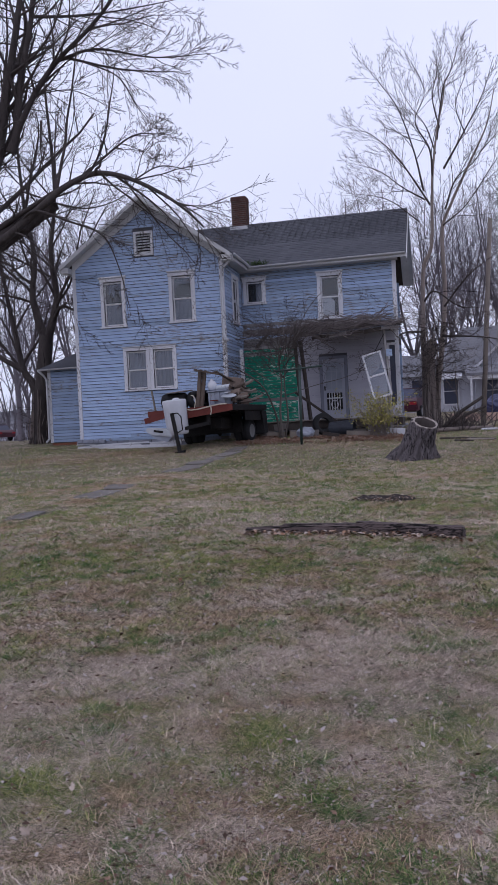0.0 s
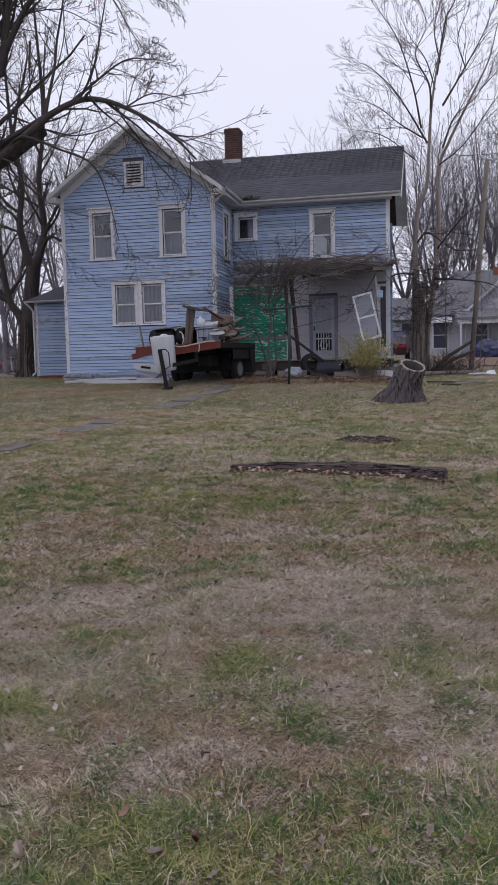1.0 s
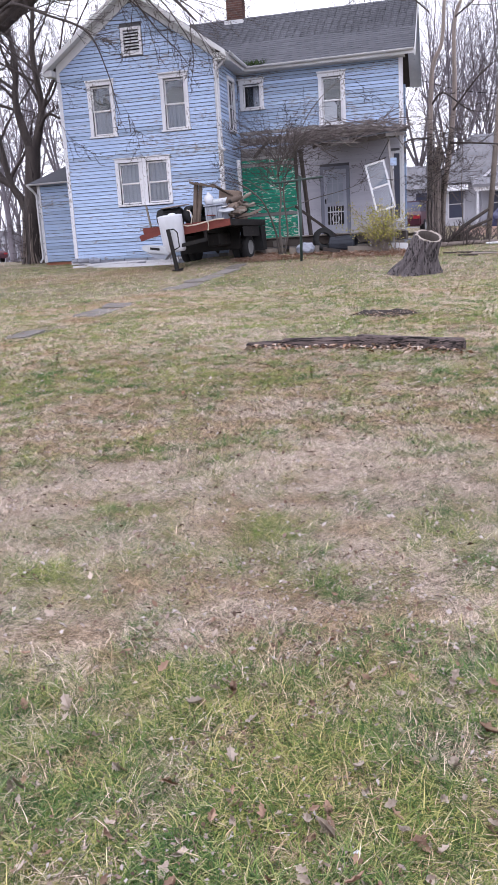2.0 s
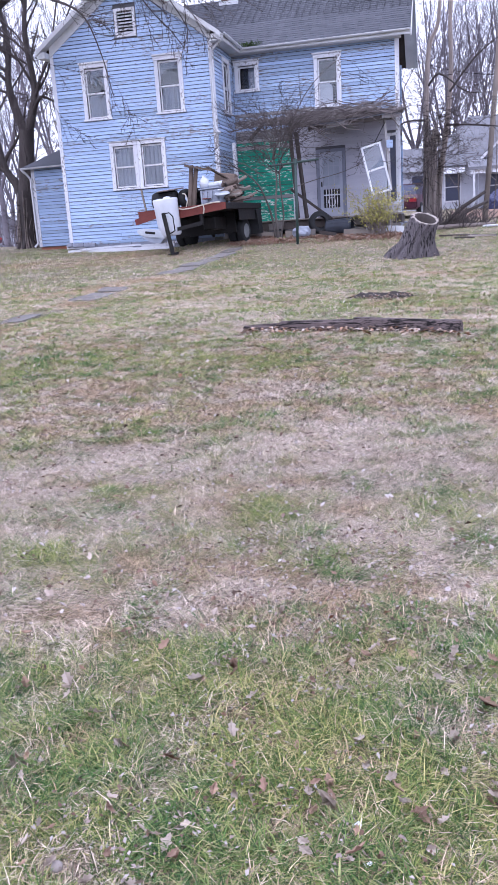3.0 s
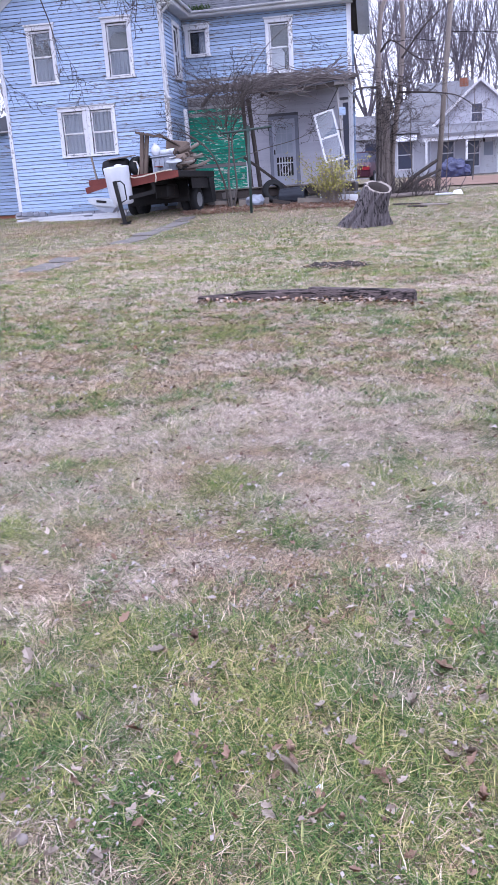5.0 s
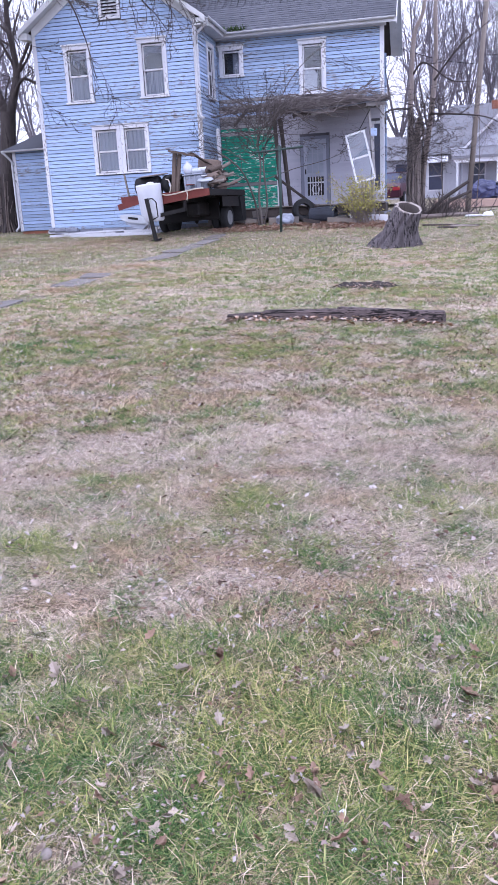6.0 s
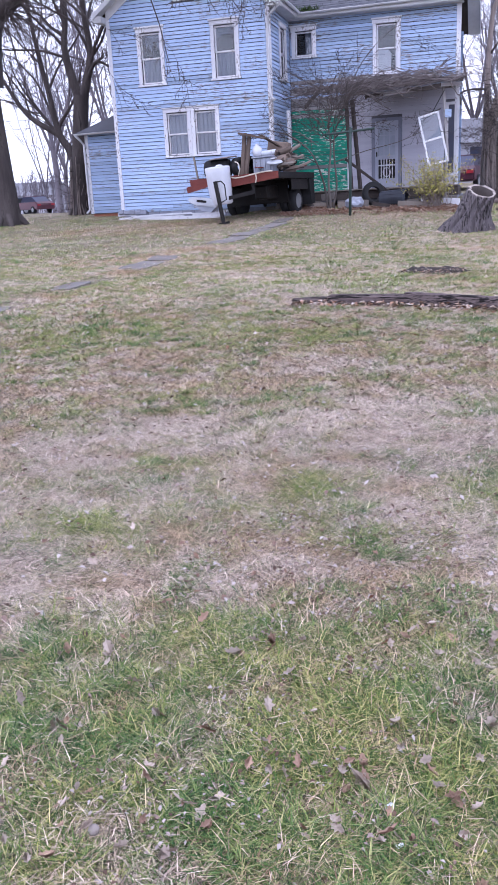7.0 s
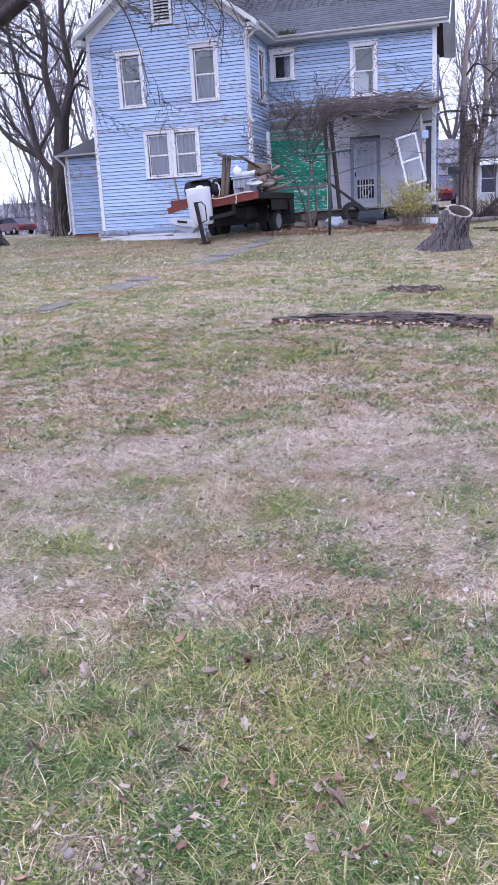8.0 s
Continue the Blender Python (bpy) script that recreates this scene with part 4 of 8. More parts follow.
def shingle_rows(parent, corner, along, up, reach, rows, first_parts, seed):
    """Rows of overlapping shingles on a slope. corner: eave start; along, up: unit vectors; reach(r) tells from where to where a row runs, r up the slope."""
    corner, along, up = Vector(corner), Vector(along).normalized(), Vector(up).normalized()
    out = along.cross(up).normalized()
    if out.z < 0:
        out = -out
    rnd, expo, tab = random.Random(seed), 0.143, 0.24
    bm = bmesh.new()
    prism(bm, [(-0.5, 0, 0.0), (0.5, 0, 0.0), (0.5, expo * 1.25, 0.0), (-0.5, expo * 1.25, 0.0)], (0, 0, 0.016))
    one = mesh_of(bm, "shingle", M_SHINGLE)
    base = Matrix((along, up, out)).transposed().to_4x4()
    made, verts, faces = 0, [], []
    local = np.array([v.co[:] for v in one.vertices])
    quads = np.array([p.vertices[:] for p in one.polygons])
    for k in range(rows):
        r = k * expo
        lo, hi = reach(r)
        a = lo - tab * 0.5 * (k % 2)
        while a < hi:
            c, d = max(a, lo), min(a + tab, hi)
            a += tab
            if d - c < 0.03:
                continue
            m = Matrix.Translation(corner + along * (c + d) / 2 + up * r + out * (0.018 + rnd.random() * 0.006)) @ base @ pose(0, 0, 0, -4.2 + rnd.random(), 0, rnd.gauss(0, 0.3)) @ Matrix.Diagonal((d - c - 0.004, 1, 1, 1))
            if made < first_parts:
                piece("shingle", one, parent, m)
                made += 1
            else:
                mm = np.array(m)
                verts.append(local @ mm[:3, :3].T + mm[:3, 3])
                faces.append(quads + len(local) * (len(verts) - 1))
    if verts:
        ob = new("shingle_field", raw_mesh("shingle_field", np.concatenate(verts), np.concatenate(faces), M_SHINGLE_MANY))
        tagged(adopt(ob, parent), kind="stuff")


SL = math.hypot(1, PITCH)
L_MAIN = (RIDGE_Y - 27.61) * SL
shingle_rows(roof_main, (ER, 27.60, MZ - 0.03), (1, 0, 0), (0, 1, PITCH), lambda r: (0.03 - (r / SL) * 0.95, MXE - ER - 0.01), int(L_MAIN / 0.143), 290, 12)
L_SIDE = (ER - RIDGE_X) * SL
shingle_rows(roof_right, (ER, GF, zr), (0, 1, 0), (-1, 0, PITCH), lambda r: (0.01, min(5.4, 2.32 + (r / SL) * 1.02)), int(L_SIDE / 0.143), 0, 13)
shingle_rows(roof_left, (EL, GF, RIDGE_Z - 0.03 - PITCH * (RIDGE_X - EL)), (0, 1, 0), (1, 0, PITCH), lambda r: (0.01, 8.3), int((RIDGE_X - EL) * SL / 0.143), 0, 14)
bm = bmesh.new()
prism(bm, [(RIDGE_X - 0.1, RIDGE_Y - 0.1, RIDGE_Z - 0.07), (RIDGE_X - 0.1, RIDGE_Y, RIDGE_Z + 0.02), (RIDGE_X - 0.1, RIDGE_Y + 0.1, RIDGE_Z - 0.07)], (MXE - RIDGE_X + 0.1, 0, 0))
part("ridge_cap", bm, M_SHINGLE, house)
bm = bmesh.new()
prism(bm, [(RIDGE_X - 0.1, GF - 0.02, RIDGE_Z - 0.07), (RIDGE_X, GF - 0.02, RIDGE_Z + 0.02), (RIDGE_X + 0.1, GF - 0.02, RIDGE_Z - 0.07)], (0, RIDGE_Y - GF, 0))
part("ridge_cap", bm, M_SHINGLE, house)

# chimney, brick by brick on its two seen faces and round the back
chim = part("chimney", boxed(-7.515, -6.985, RIDGE_Y - 0.265, RIDGE_Y + 0.265, 8.7, 10.26), M_MORTAR, house, "red-brown brick chimney")
brick = mesh_of(boxed(-0.086, 0.086, -0.045, 0.045, -0.03, 0.03, bevel=0.005), "brick", M_BRICK)
half_brick = mesh_of(boxed(-0.04, 0.04, -0.045, 0.045, -0.03, 0.03, bevel=0.005), "half_brick", M_BRICK)
rnd = random.Random(4)
for r in range(19):
    z = 8.86 + r * 0.0745
    grow_out = 0.02 if r >= 17 else 0.0
    for face in range(4):
        row = [(-0.18, brick), (0.0, brick), (0.18, brick)] if (r + face) % 2 else [(-0.225, half_brick), (-0.09, brick), (0.09, brick), (0.225, half_brick)]
        for off, me in row:
            d = 0.27 - 0.035 + grow_out
            x, y = ((off, -d), (d, off), (off, d), (-d, off))[face]
            piece("brick", me, chim, pose(-7.25 + x, RIDGE_Y + y, z, rnd.gauss(0, 0.5), 0, (90 if face % 2 else 0) + rnd.gauss(0, 0.6)))
part("flashing", boxed(-7.58, -6.92, RIDGE_Y - 0.40, RIDGE_Y - 0.285, 8.95, 9.12, m=None), M_GUTTER, chim)

# ---- lean-to on the far side ----
LX0, LX1, LY = -13.9, GX0 - 0.005, 27.5
lean = part("lean_to", boxed(LX0, LX1, LY, 32.0, 1.35, 4.0), M_SHEATH_SHADE, house, "low blue clapboard lean-to with a hipped roof")
part("lean_to_foundation", boxed(LX0 + 0.03, LX1, LY + 0.03, 31.9, 0.75, 1.35), M_ORANGEBRICK, lean)
clap(lean, LX0 + 0.1, LX1 - 0.01, 1.38, 3.95, lambda a, z: pose(a, LY - 0.003, z), [], lambda a, z, r: M_SIDING_WORN if r.random() < 0.25 else M_SIDING, None, 21)
part("corner_board", boxed(LX0 - 0.02, LX0 + 0.1, LY - 0.035, LY + 0.1, 1.36, 3.98, bevel=0.006), M_TRIM, lean)
bm = bmesh.new()
prism(bm, [(LX0 - 0.25, LY - 0.25, 4.02), (LX1, LY - 0.25, 4.02), (LX1, LY + 1.7, 5.25), (LX1 - 0.02, LY + 1.7, 5.25)], (0, 0, -0.06))
part("lean_to_roof", bm, M_SHINGLE, lean)
bm = bmesh.new()
prism(bm, [(LX0 - 0.25, LY - 0.25, 4.02), (LX1 - 0.01, LY + 1.7, 5.25), (LX1 - 0.01, 32.2, 5.25), (LX0 - 0.25, 32.2, 4.02)], (0, 0, -0.06))
part("lean_to_roof", bm, M_SHINGLE, lean)
part("lean_to_ceiling", boxed(LX0, LX1, LY, 32.0, 3.99, 4.02), M_WOOD_DARK, lean)
part("gutter", half_round([(LX0 - 0.25, LY - 0.31, 4.0), (LX1, LY - 0.31, 4.02)], 0.06), M_GUTTER, lean)
bm = bmesh.new()
tube(bm, [(LX0 - 0.22, LY - 0.34, 3.96), (LX0 - 0.1, LY - 0.2, 3.8), (LX0 - 0.04, LY - 0.07, 3.65), (LX0 - 0.04, LY - 0.07, 1.5), (LX0 - 0.1, LY - 0.2, 1.38)], 0.04, 8)
part("downspout", bm, M_GUTTER, lean)

# ---- collapsing porch ----
PY = 26.1
DECK = 1.74
porch = thing("porch", -4.0, 27.0, 1.3, "collapsing wooden porch with sagging brush-covered roof", "porch")
bm = bmesh.new()
box(bm, -6.66, -1.3, PY + 0.03, PY + 0.13, 1.44, 1.69, bevel=0.01)
box(bm, -1.46, -1.32, PY + 0.13, MY - 0.05, 1.44, 1.69)
part("joist", bm, M_WOOD_DARK, porch)
plank = mesh_of(boxed(-0.062, 0.062, -0.96, 0.93, -0.017, 0.017, bevel=0.004), "deck_plank", M_WOOD)
rnd = random.Random(31)
for k in range(41):
    piece("plank", plank, porch, pose(-6.58 + k * 0.13, 27.0 + rnd.gauss(0, 0.02), DECK - 0.022 + rnd.gauss(0, 0.003), 0, rnd.gauss(0, 0.5), rnd.gauss(0, 0.4)))
for x, y in ((-6.4, 26.2), (-4.75, 26.22), (-3.0, 26.2), (-1.5, 26.22)):
    part("pier", boxed(x - 0.15, x + 0.15, y - 0.1, y + 0.12, gz(x, y) - 0.1, 1.43, bevel=0.015), M_CONCRETE, porch)

# sagging roof: a warped sheet of boards with ragged edge
def sag(u, v):
    """Porch roof height: u along the front 0 to 1, v from the wall 0 to the edge 1."""
    u = min(max(u, 0.0), 1.0)
    return 4.88 - v * (0.37 + 0.36 * (1 - u) ** 1.3) + 0.02 * math.sin(u * 37) * v


rnd = random.Random(33)
roof_board = []
for k in range(13):
    bm = bmesh.new()
    v0, v1 = k / 13, (k + 1.12) / 13
    cols = 10
    start, stop = 0.42 + rnd.uniform(-0.07, 0.09), 1 + rnd.uniform(-0.03, 0.02)
    rings = []
    for c in range(cols + 1):
        u = start + (stop - start) * c / cols
        x = -6.68 + u * 5.4
        ring = []
        for v, dz in ((v0, 0.0), (v1, 0.012), (v1, -0.016), (v0, -0.028)):
            ring.append(bm.verts.new((x, MY - 0.03 - v * 2.2, sag(u, v) + dz)))
        rings.append(ring)
    for p, q in zip(rings, rings[1:]):
        for i in range(4):
            bm.faces.new((p[i], p[(i + 1) % 4], q[(i + 1) % 4], q[i]))
    bm.faces.new(rings[0])
    bm.faces.new(rings[-1][::-1])
    part("roof_board", bm, M_WOOD_DARK if k % 3 else M_SHINGLE, porch)
for k in range(5, 10):
    u = k / 10
    bm = bmesh.new()
    prism(bm, [(-6.68 + 0.54 * k, 25.80, sag(u, 1) - 0.02), (-6.68 + 0.54 * k + 0.53, 25.80, sag(u + 0.1, 1) - 0.02), (-6.68 + 0.54 * k + 0.53, 25.80, sag(u + 0.1, 1) - 0.10 - 0.05 * rnd.random()), (-6.68 + 0.54 * k, 25.80, sag(u, 1) - 0.10 - 0.05 * rnd.random())], (0, 0.03, 0))
    part("fascia_board", bm, M_WOOD_DARK if k % 3 else M_BARE, porch)
for k in (1, 3, 4, 5, 6, 7, 8):
    u = (k + 0.5) / 9
    bm = bmesh.new()
    bar(bm, (-6.68 + 5.4 * u, MY - 0.06, sag(u, 0) - 0.09), (-6.68 + 5.4 * u, 25.9, sag(u, 0.97) - 0.09), 0.05, 0.1)
    part("rafter", bm, M_WOOD_DARK, porch)
for name, a, b, w, d in (
    ("post", (-4.46, 26.15, 1.75), (-4.6, 26.15, 4.3), 0.11, 0.11),
    ("post", (-4.16, 26.2, 1.3), (-4.48, 26.5, 4.3), 0.09, 0.09),
    ("post", (-1.62, 26.12, 2.4), (-1.78, 26.1, 4.42), 0.07, 0.07),
    ("post", (-1.66, 26.15, 1.3), (-1.7, 26.12, 2.42), 0.08, 0.08),
    ("brace", (-4.62, 26.0, 2.62), (-3.3, 25.8, 1.62), 0.05, 0.07),
    ("brace", (-1.95, 26.0, 1.3), (-1.85, 26.05, 2.25), 0.16, 0.03),
    ("post", (-6.28, 26.05, 1.75), (-6.33, 26.0, 4.1), 0.06, 0.1),
):
    bm = bmesh.new()
    bar(bm, a, b, w, d, 8)
    part(name, bm, M_TRIM if b[0] < -6 else M_WOOD_DARK if b[0] < -3 else M_BARE, porch)
part("bracket", boxed(-1.72, -1.54, 25.98, 26.06, 3.58, 3.8, bevel=0.01), M_SIDING, porch, "blue-white carved bracket")

# screen door: rails, stiles, muntins and the fretted lower panel
door = adopt(thing("door", -3.63, MY, 1.757, "", ""), house)
a, b, lo, hi = DOOR
bm = bmesh.new()
for x0, x1, z0, z1 in ((a - 0.1, a, lo, hi + 0.1), (b, b + 0.1, lo, hi + 0.1), (a, b, hi, hi + 0.1)):
    box(bm, x0, x1, MY - 0.04, MY + 0.1, z0, z1)
part("door_frame", bm, M_DOORFRAME, door)
bm = bmesh.new()
y0, y1 = MY - 0.035, MY + 0.0
box(bm, a, a + 0.1, y0, y1, lo, hi)
box(bm, b - 0.1, b, y0, y1, lo, hi)
for z0, z1 in ((lo, lo + 0.28), (lo + 0.86, lo + 0.98), (hi - 0.12, hi)):
    box(bm, a + 0.1, b - 0.1, y0, y1, z0, z1)
part("door_leaf", bm, M_DOORGREY, door, "grey screen door leaf")
bm = bmesh.new()
for k in (1, 2):
    x = a + 0.1 + (b - a - 0.2) * k / 3
    box(bm, x - 0.012, x + 0.012, y0 + 0.005, y1 - 0.005, lo + 0.98, hi - 0.12)
for k in (1, 2):
    z = lo + 0.98 + (hi - 0.12 - lo - 0.98) * k / 3
    box(bm, a + 0.1, b - 0.1, y0 + 0.007, y1 - 0.007, z - 0.012, z + 0.012)
part("muntin", bm, M_DOORGREY, door)
bm = bmesh.new()
for k in range(1, 6):
    x = a + 0.1 + (b - a - 0.2) * k / 6
    box(bm, x - 0.013, x + 0.013, y0 + 0.005, y1 - 0.005, lo + 0.28, lo + 0.86)
box(bm, a + 0.1, b - 0.1, y0 + 0.007, y1 - 0.007, lo + 0.66, lo + 0.70)
for k in range(10):
    t = 6.2832 * k / 10
    t2 = 6.2832 * (k + 1) / 10
    cx, cz = (a + b) / 2, lo + 0.47
    bar(bm, (cx + 0.12 * math.cos(t), y0 + 0.012, cz + 0.14 * math.sin(t)), (cx + 0.12 * math.cos(t2), y0 + 0.012, cz + 0.14 * math.sin(t2)), 0.02, 0.02)
part("fretwork", bm, M_TRIM, door)
part("screen", boxed(a + 0.1, b - 0.1, MY + 0.02, MY + 0.024, lo + 0.95, hi - 0.1), M_GREYPLASTIC, door, "plain grey insect screen")
# added black sheet stands for the dark hall behind the door
part("inner_panel", boxed(a, b, MY + 0.08, MY + 0.1, lo, hi), M_DARK, door)
part("door_handle", boxed(a + 0.03, a + 0.07, MY - 0.07, MY - 0.036, lo + 0.95, lo + 1.1, bevel=0.008), M_IRON, door)

# narrow sidelight at the end of the porch wall
sl = adopt(thing("window", -1.75, MY, 2.2, "", ""), house)
a, b, lo, hi = SIDELIGHT
bm = bmesh.new()
for x0, x1, z0, z1 in ((a - 0.08, a, lo - 0.08, hi + 0.08), (b, b + 0.08, lo - 0.08, hi + 0.08), (a, b, hi, hi + 0.08), (a, b, lo - 0.08, lo)):
    box(bm, x0, x1, MY - 0.04, MY + 0.08, z0, z1)
part("casing", bm, M_TRIM, sl)
part("panel", boxed(a, b, MY + 0.01, MY + 0.04, lo, hi), M_CARBLUE, sl, "dark blue panel")

# storm window hanging crooked from the porch edge
sash = thing("storm_window", -2.03, 26.15, 2.3, "loose white storm window hanging crooked from the porch", "window")
m = pose(-2.03, 25.98, 3.02, -6, -13.5, 0)
W, H, f = 0.30, 0.72, 0.055
bm = bmesh.new()
for x0, x1, z0, z1 in ((-W, -W + f, -H, H), (W - f, W, -H, H), (-W + f, W - f, H - f, H), (-W + f, W - f, -H, -H + f), (-W + f, W - f, -0.035, 0.02)):
    box(bm, x0, x1, -0.02, 0.02, z0, z1, bevel=0.004, m=m)
part("sash_bars", bm, M_TRIM, sash)
for z0, z1 in ((-H + f, -0.035), (0.02, H - f)):
    part("pane", boxed(-W + f - 0.004, W - f + 0.004, -0.003, 0.003, z0, z1, m=m), M_GLASS, sash).visible_shadow = False
bm = bmesh.new()
prism(bm, [(-0.24, 0.008, 0.03), (0.24, 0.008, 0.03), (0.24, 0.008, 0.35), (0.1, 0.008, 0.16)], (0, 0.006, 0))
bmesh.ops.transform(bm, matrix=m, verts=bm.verts)
part("torn_lining", bm, M_CLOTH, sash, "torn pale lining")
bm = bmesh.new()
bar(bm, m @ Vector((0.1, 0, H - 0.02)), (-1.75, 26.06, 4.32), 0.02, 0.02)
part("hanging_wire", bm, M_IRON, sash)

# ---- bare trees ----
def grow(lines, start, way, length, r0, level, rnd, spec, r1=None):
    """One limb and all that springs from it. spec: levels, kids per level, spread in degrees, lift, crook, tip radius, shrink."""
    n = max(3, (12, 9, 6, 4, 3)[min(level, 4)])
    step = length / n
    pts, p, d = [np.array(start, float)], np.array(start, float), np.array(way, float)
    d /= np.linalg.norm(d)
    for i in range(n):
        d = d + np.array([rnd.gauss(0, 1), rnd.gauss(0, 1), rnd.gauss(0, 0.7)]) * spec["crook"] + np.array([0, 0, spec["lift"] * (0.5 + level * 0.2)])
        d /= np.linalg.norm(d)
        p = p + d * step
        pts.append(p)
    limb(lines, np.array(pts), r0, r1 if r1 else max(spec["tip"], r0 * 0.3), level, rnd, spec)


def limb(lines, pts, r0, r1, level, rnd, spec, kids=None, first=0.25):
    pts = np.asarray(pts, float)
    n = len(pts)
    frac = np.linspace(0, 1, n)
    radii = r0 + (r1 - r0) * frac**0.8
    lines[min(level, 3)].append((pts, radii, 10 if r0 > 0.12 else 6 if r0 > 0.04 else 4 if r0 > 0.012 else 3))
    if level >= spec["levels"]:
        return
    seg = np.linalg.norm(np.diff(pts, axis=0), axis=1)
    total = seg.sum()
    count = kids if kids is not None else spec["kids"][min(level, len(spec["kids"]) - 1)]
    for k in range(count):
        f = first + (1 - first) * (k + rnd.random()) / count
        i = min(int(f * (n - 1)), n - 2)
        base = pts[i] + (pts[i + 1] - pts[i]) * (f * (n - 1) - i)
        d = pts[i + 1] - pts[i]
        d = d / (np.linalg.norm(d) + 1e-9)
        side = np.cross(d, [rnd.gauss(0, 1), rnd.gauss(0, 1), rnd.gauss(0, 1)])
        side /= np.linalg.norm(side) + 1e-9
        angle = radians(rnd.gauss(spec["spread"], 11))
        way = d * math.cos(angle) + side * math.sin(angle)
        r_here = r0 + (r1 - r0) * f**0.8
        size = total * spec["shrink"] * (1.05 - 0.5 * f) * rnd.uniform(0.7, 1.25)
        grow(lines, base, way, size, max(spec["tip"], r_here * rnd.uniform(0.42, 0.62)), level + 1, rnd, spec)


def curve_points(points, n=14):
    """A smooth line through a few points."""
    p = np.array(points, float)
    p = np.concatenate([[2 * p[0] - p[1]], p, [2 * p[-1] - p[-2]]])
    out = []
    for i in range(1, len(p) - 2):
        for t in np.linspace(0, 1, n, endpoint=False):
            a, b, c, d = p[i - 1 : i + 3]
            out.append(0.5 * ((2 * b) + (c - a) * t + (2 * a - 5 * b + 4 * c - d) * t * t + (3 * b - a - 3 * c + d) * t**3))
    return np.array(out + [p[-2]])


def plant(name, base, lines, label, bark, twig, category="tree", group="", limb_bark=None, vines=()):
    """Makes the thing from its grown lines: trunk, limbs and the crown of twigs."""
    tree = thing(name, *base, label, category, group)
    for line in lines[0]:
        adopt(new("trunk" if line[1][0] > 0.15 else "root", tubes_mesh("trunk", [line], bark)), tree)
    for line in lines[1]:
        adopt(new("limb", tubes_mesh("limb", [line], limb_bark or bark)), tree)
    if lines[2] or lines[3]:
        tagged(adopt(new("crown", tubes_mesh("crown", lines[2] + lines[3], twig)), tree), kind="stuff")
    if vines:
        tagged(adopt(new("vines", tubes_mesh("vines", list(vines), M_VINE)), tree), "dead vines clinging to the trunk", kind="stuff")
    return tree


def four():
    return [[], [], [], []]


def flare(lines, base, r, rnd, count=7):
    """Root flare round a trunk's foot."""
    for k in range(count):
        a = 6.2832 * k / count + rnd.random() * 0.5
        u = np.array([math.cos(a), math.sin(a), 0])
        foot = np.array(base) + u * r * 1.9
        foot[2] = gz(foot[0], foot[1]) - 0.06
        lines[0].append((np.array([np.array(base) + u * r * 0.55 + [0, 0, 0.9], np.array(base) + u * r * 0.95 + [0, 0, 0.3], foot]), np.array([r * 0.35, r * 0.4, r * 0.22]), 7))


TIP = 0.0052
# the great tree beside the house, its broken limb hanging over the gable
rnd = random.Random(101)
L = four()
ax, ay = -15.35, 24.3
az = gz(ax, ay) - 0.1
spec = dict(levels=4, kids=[6, 10, 8, 5], spread=40, lift=0.045, crook=0.13, tip=TIP, shrink=0.46)
droop = dict(spec, lift=-0.04, spread=40, shrink=0.46, kids=[5, 10, 8, 4])
limb(L, curve_points([(ax, ay, az), (ax - 0.1, ay, 3.0), (ax - 0.2, ay + 0.05, 5.2), (ax + 0.0, ay, 6.6)]), 0.5, 0.36, 0, rnd, spec, kids=0)
flare(L, (ax, ay, az + 0.1), 0.36, rnd)
limb(L, curve_points([(ax + 0.0, ay, 5.3), (-14.94, 24.2, 7.1), (-13.67, 24.2, 7.92), (-12.75, 24.2, 8.4), (-11.74, 24.2, 8.97)]), 0.4, 0.27, 1, rnd, spec, kids=0)
limb(L, curve_points([(ax + 0.0, ay, 6.2), (ax + 0.6, ay - 0.1, 7.3), (ax + 1.5, ay - 0.2, 9.5), (ax + 2.2, ay - 0.3, 12.2), (ax + 2.8, ay - 0.2, 15.0), (ax + 3.1, ay, 18.0)]), 0.3, 0.05, 1, rnd, spec, kids=20, first=0.15)
limb(L, curve_points([(ax - 0.15, ay, 5.0), (ax - 1.4, ay - 0.4, 7.5), (ax - 3.2, ay - 0.6, 10.0), (ax - 4.2, ay - 0.5, 13.5)]), 0.26, 0.05, 1, rnd, spec, kids=10)
hang = dict(droop, lift=0.0, kids=[5, 9, 8, 4])
limb(L, curve_points([(ax + 0.6, ay - 0.1, 7.3), (ax + 2.2, ay - 0.6, 7.9), (-11.7, 23.3, 8.6), (-11.0, 23.3, 9.06), (-10.08, 23.3, 9.38), (-9.34, 23.3, 9.31), (-8.62, 23.3, 9.02), (-7.78, 23.3, 8.53), (-7.1, 23.3, 7.98), (-6.6, 23.3, 7.45)], 6), 0.15, 0.025, 1, rnd, hang, kids=15, first=0.3)
limb(L, curve_points([(-12.6, 23.5, 8.2), (-11.88, 23.2, 8.46), (-10.82, 23.2, 8.05), (-9.72, 23.2, 7.5), (-9.24, 23.2, 6.45), (-8.98, 23.2, 5.3)], 7), 0.06, 0.008, 1, rnd, hang, kids=6, first=0.25)
limb(L, curve_points([(ax + 0.8, ay - 0.1, 7.6), (ax + 2.4, ay - 0.7, 8.0), (ax + 3.4, ay - 0.9, 7.4), (ax + 4.2, ay - 1.0, 6.2), (ax + 4.5, ay - 1.0, 5.2)]), 0.05, 0.006, 1, rnd, hang, kids=5, first=0.3)
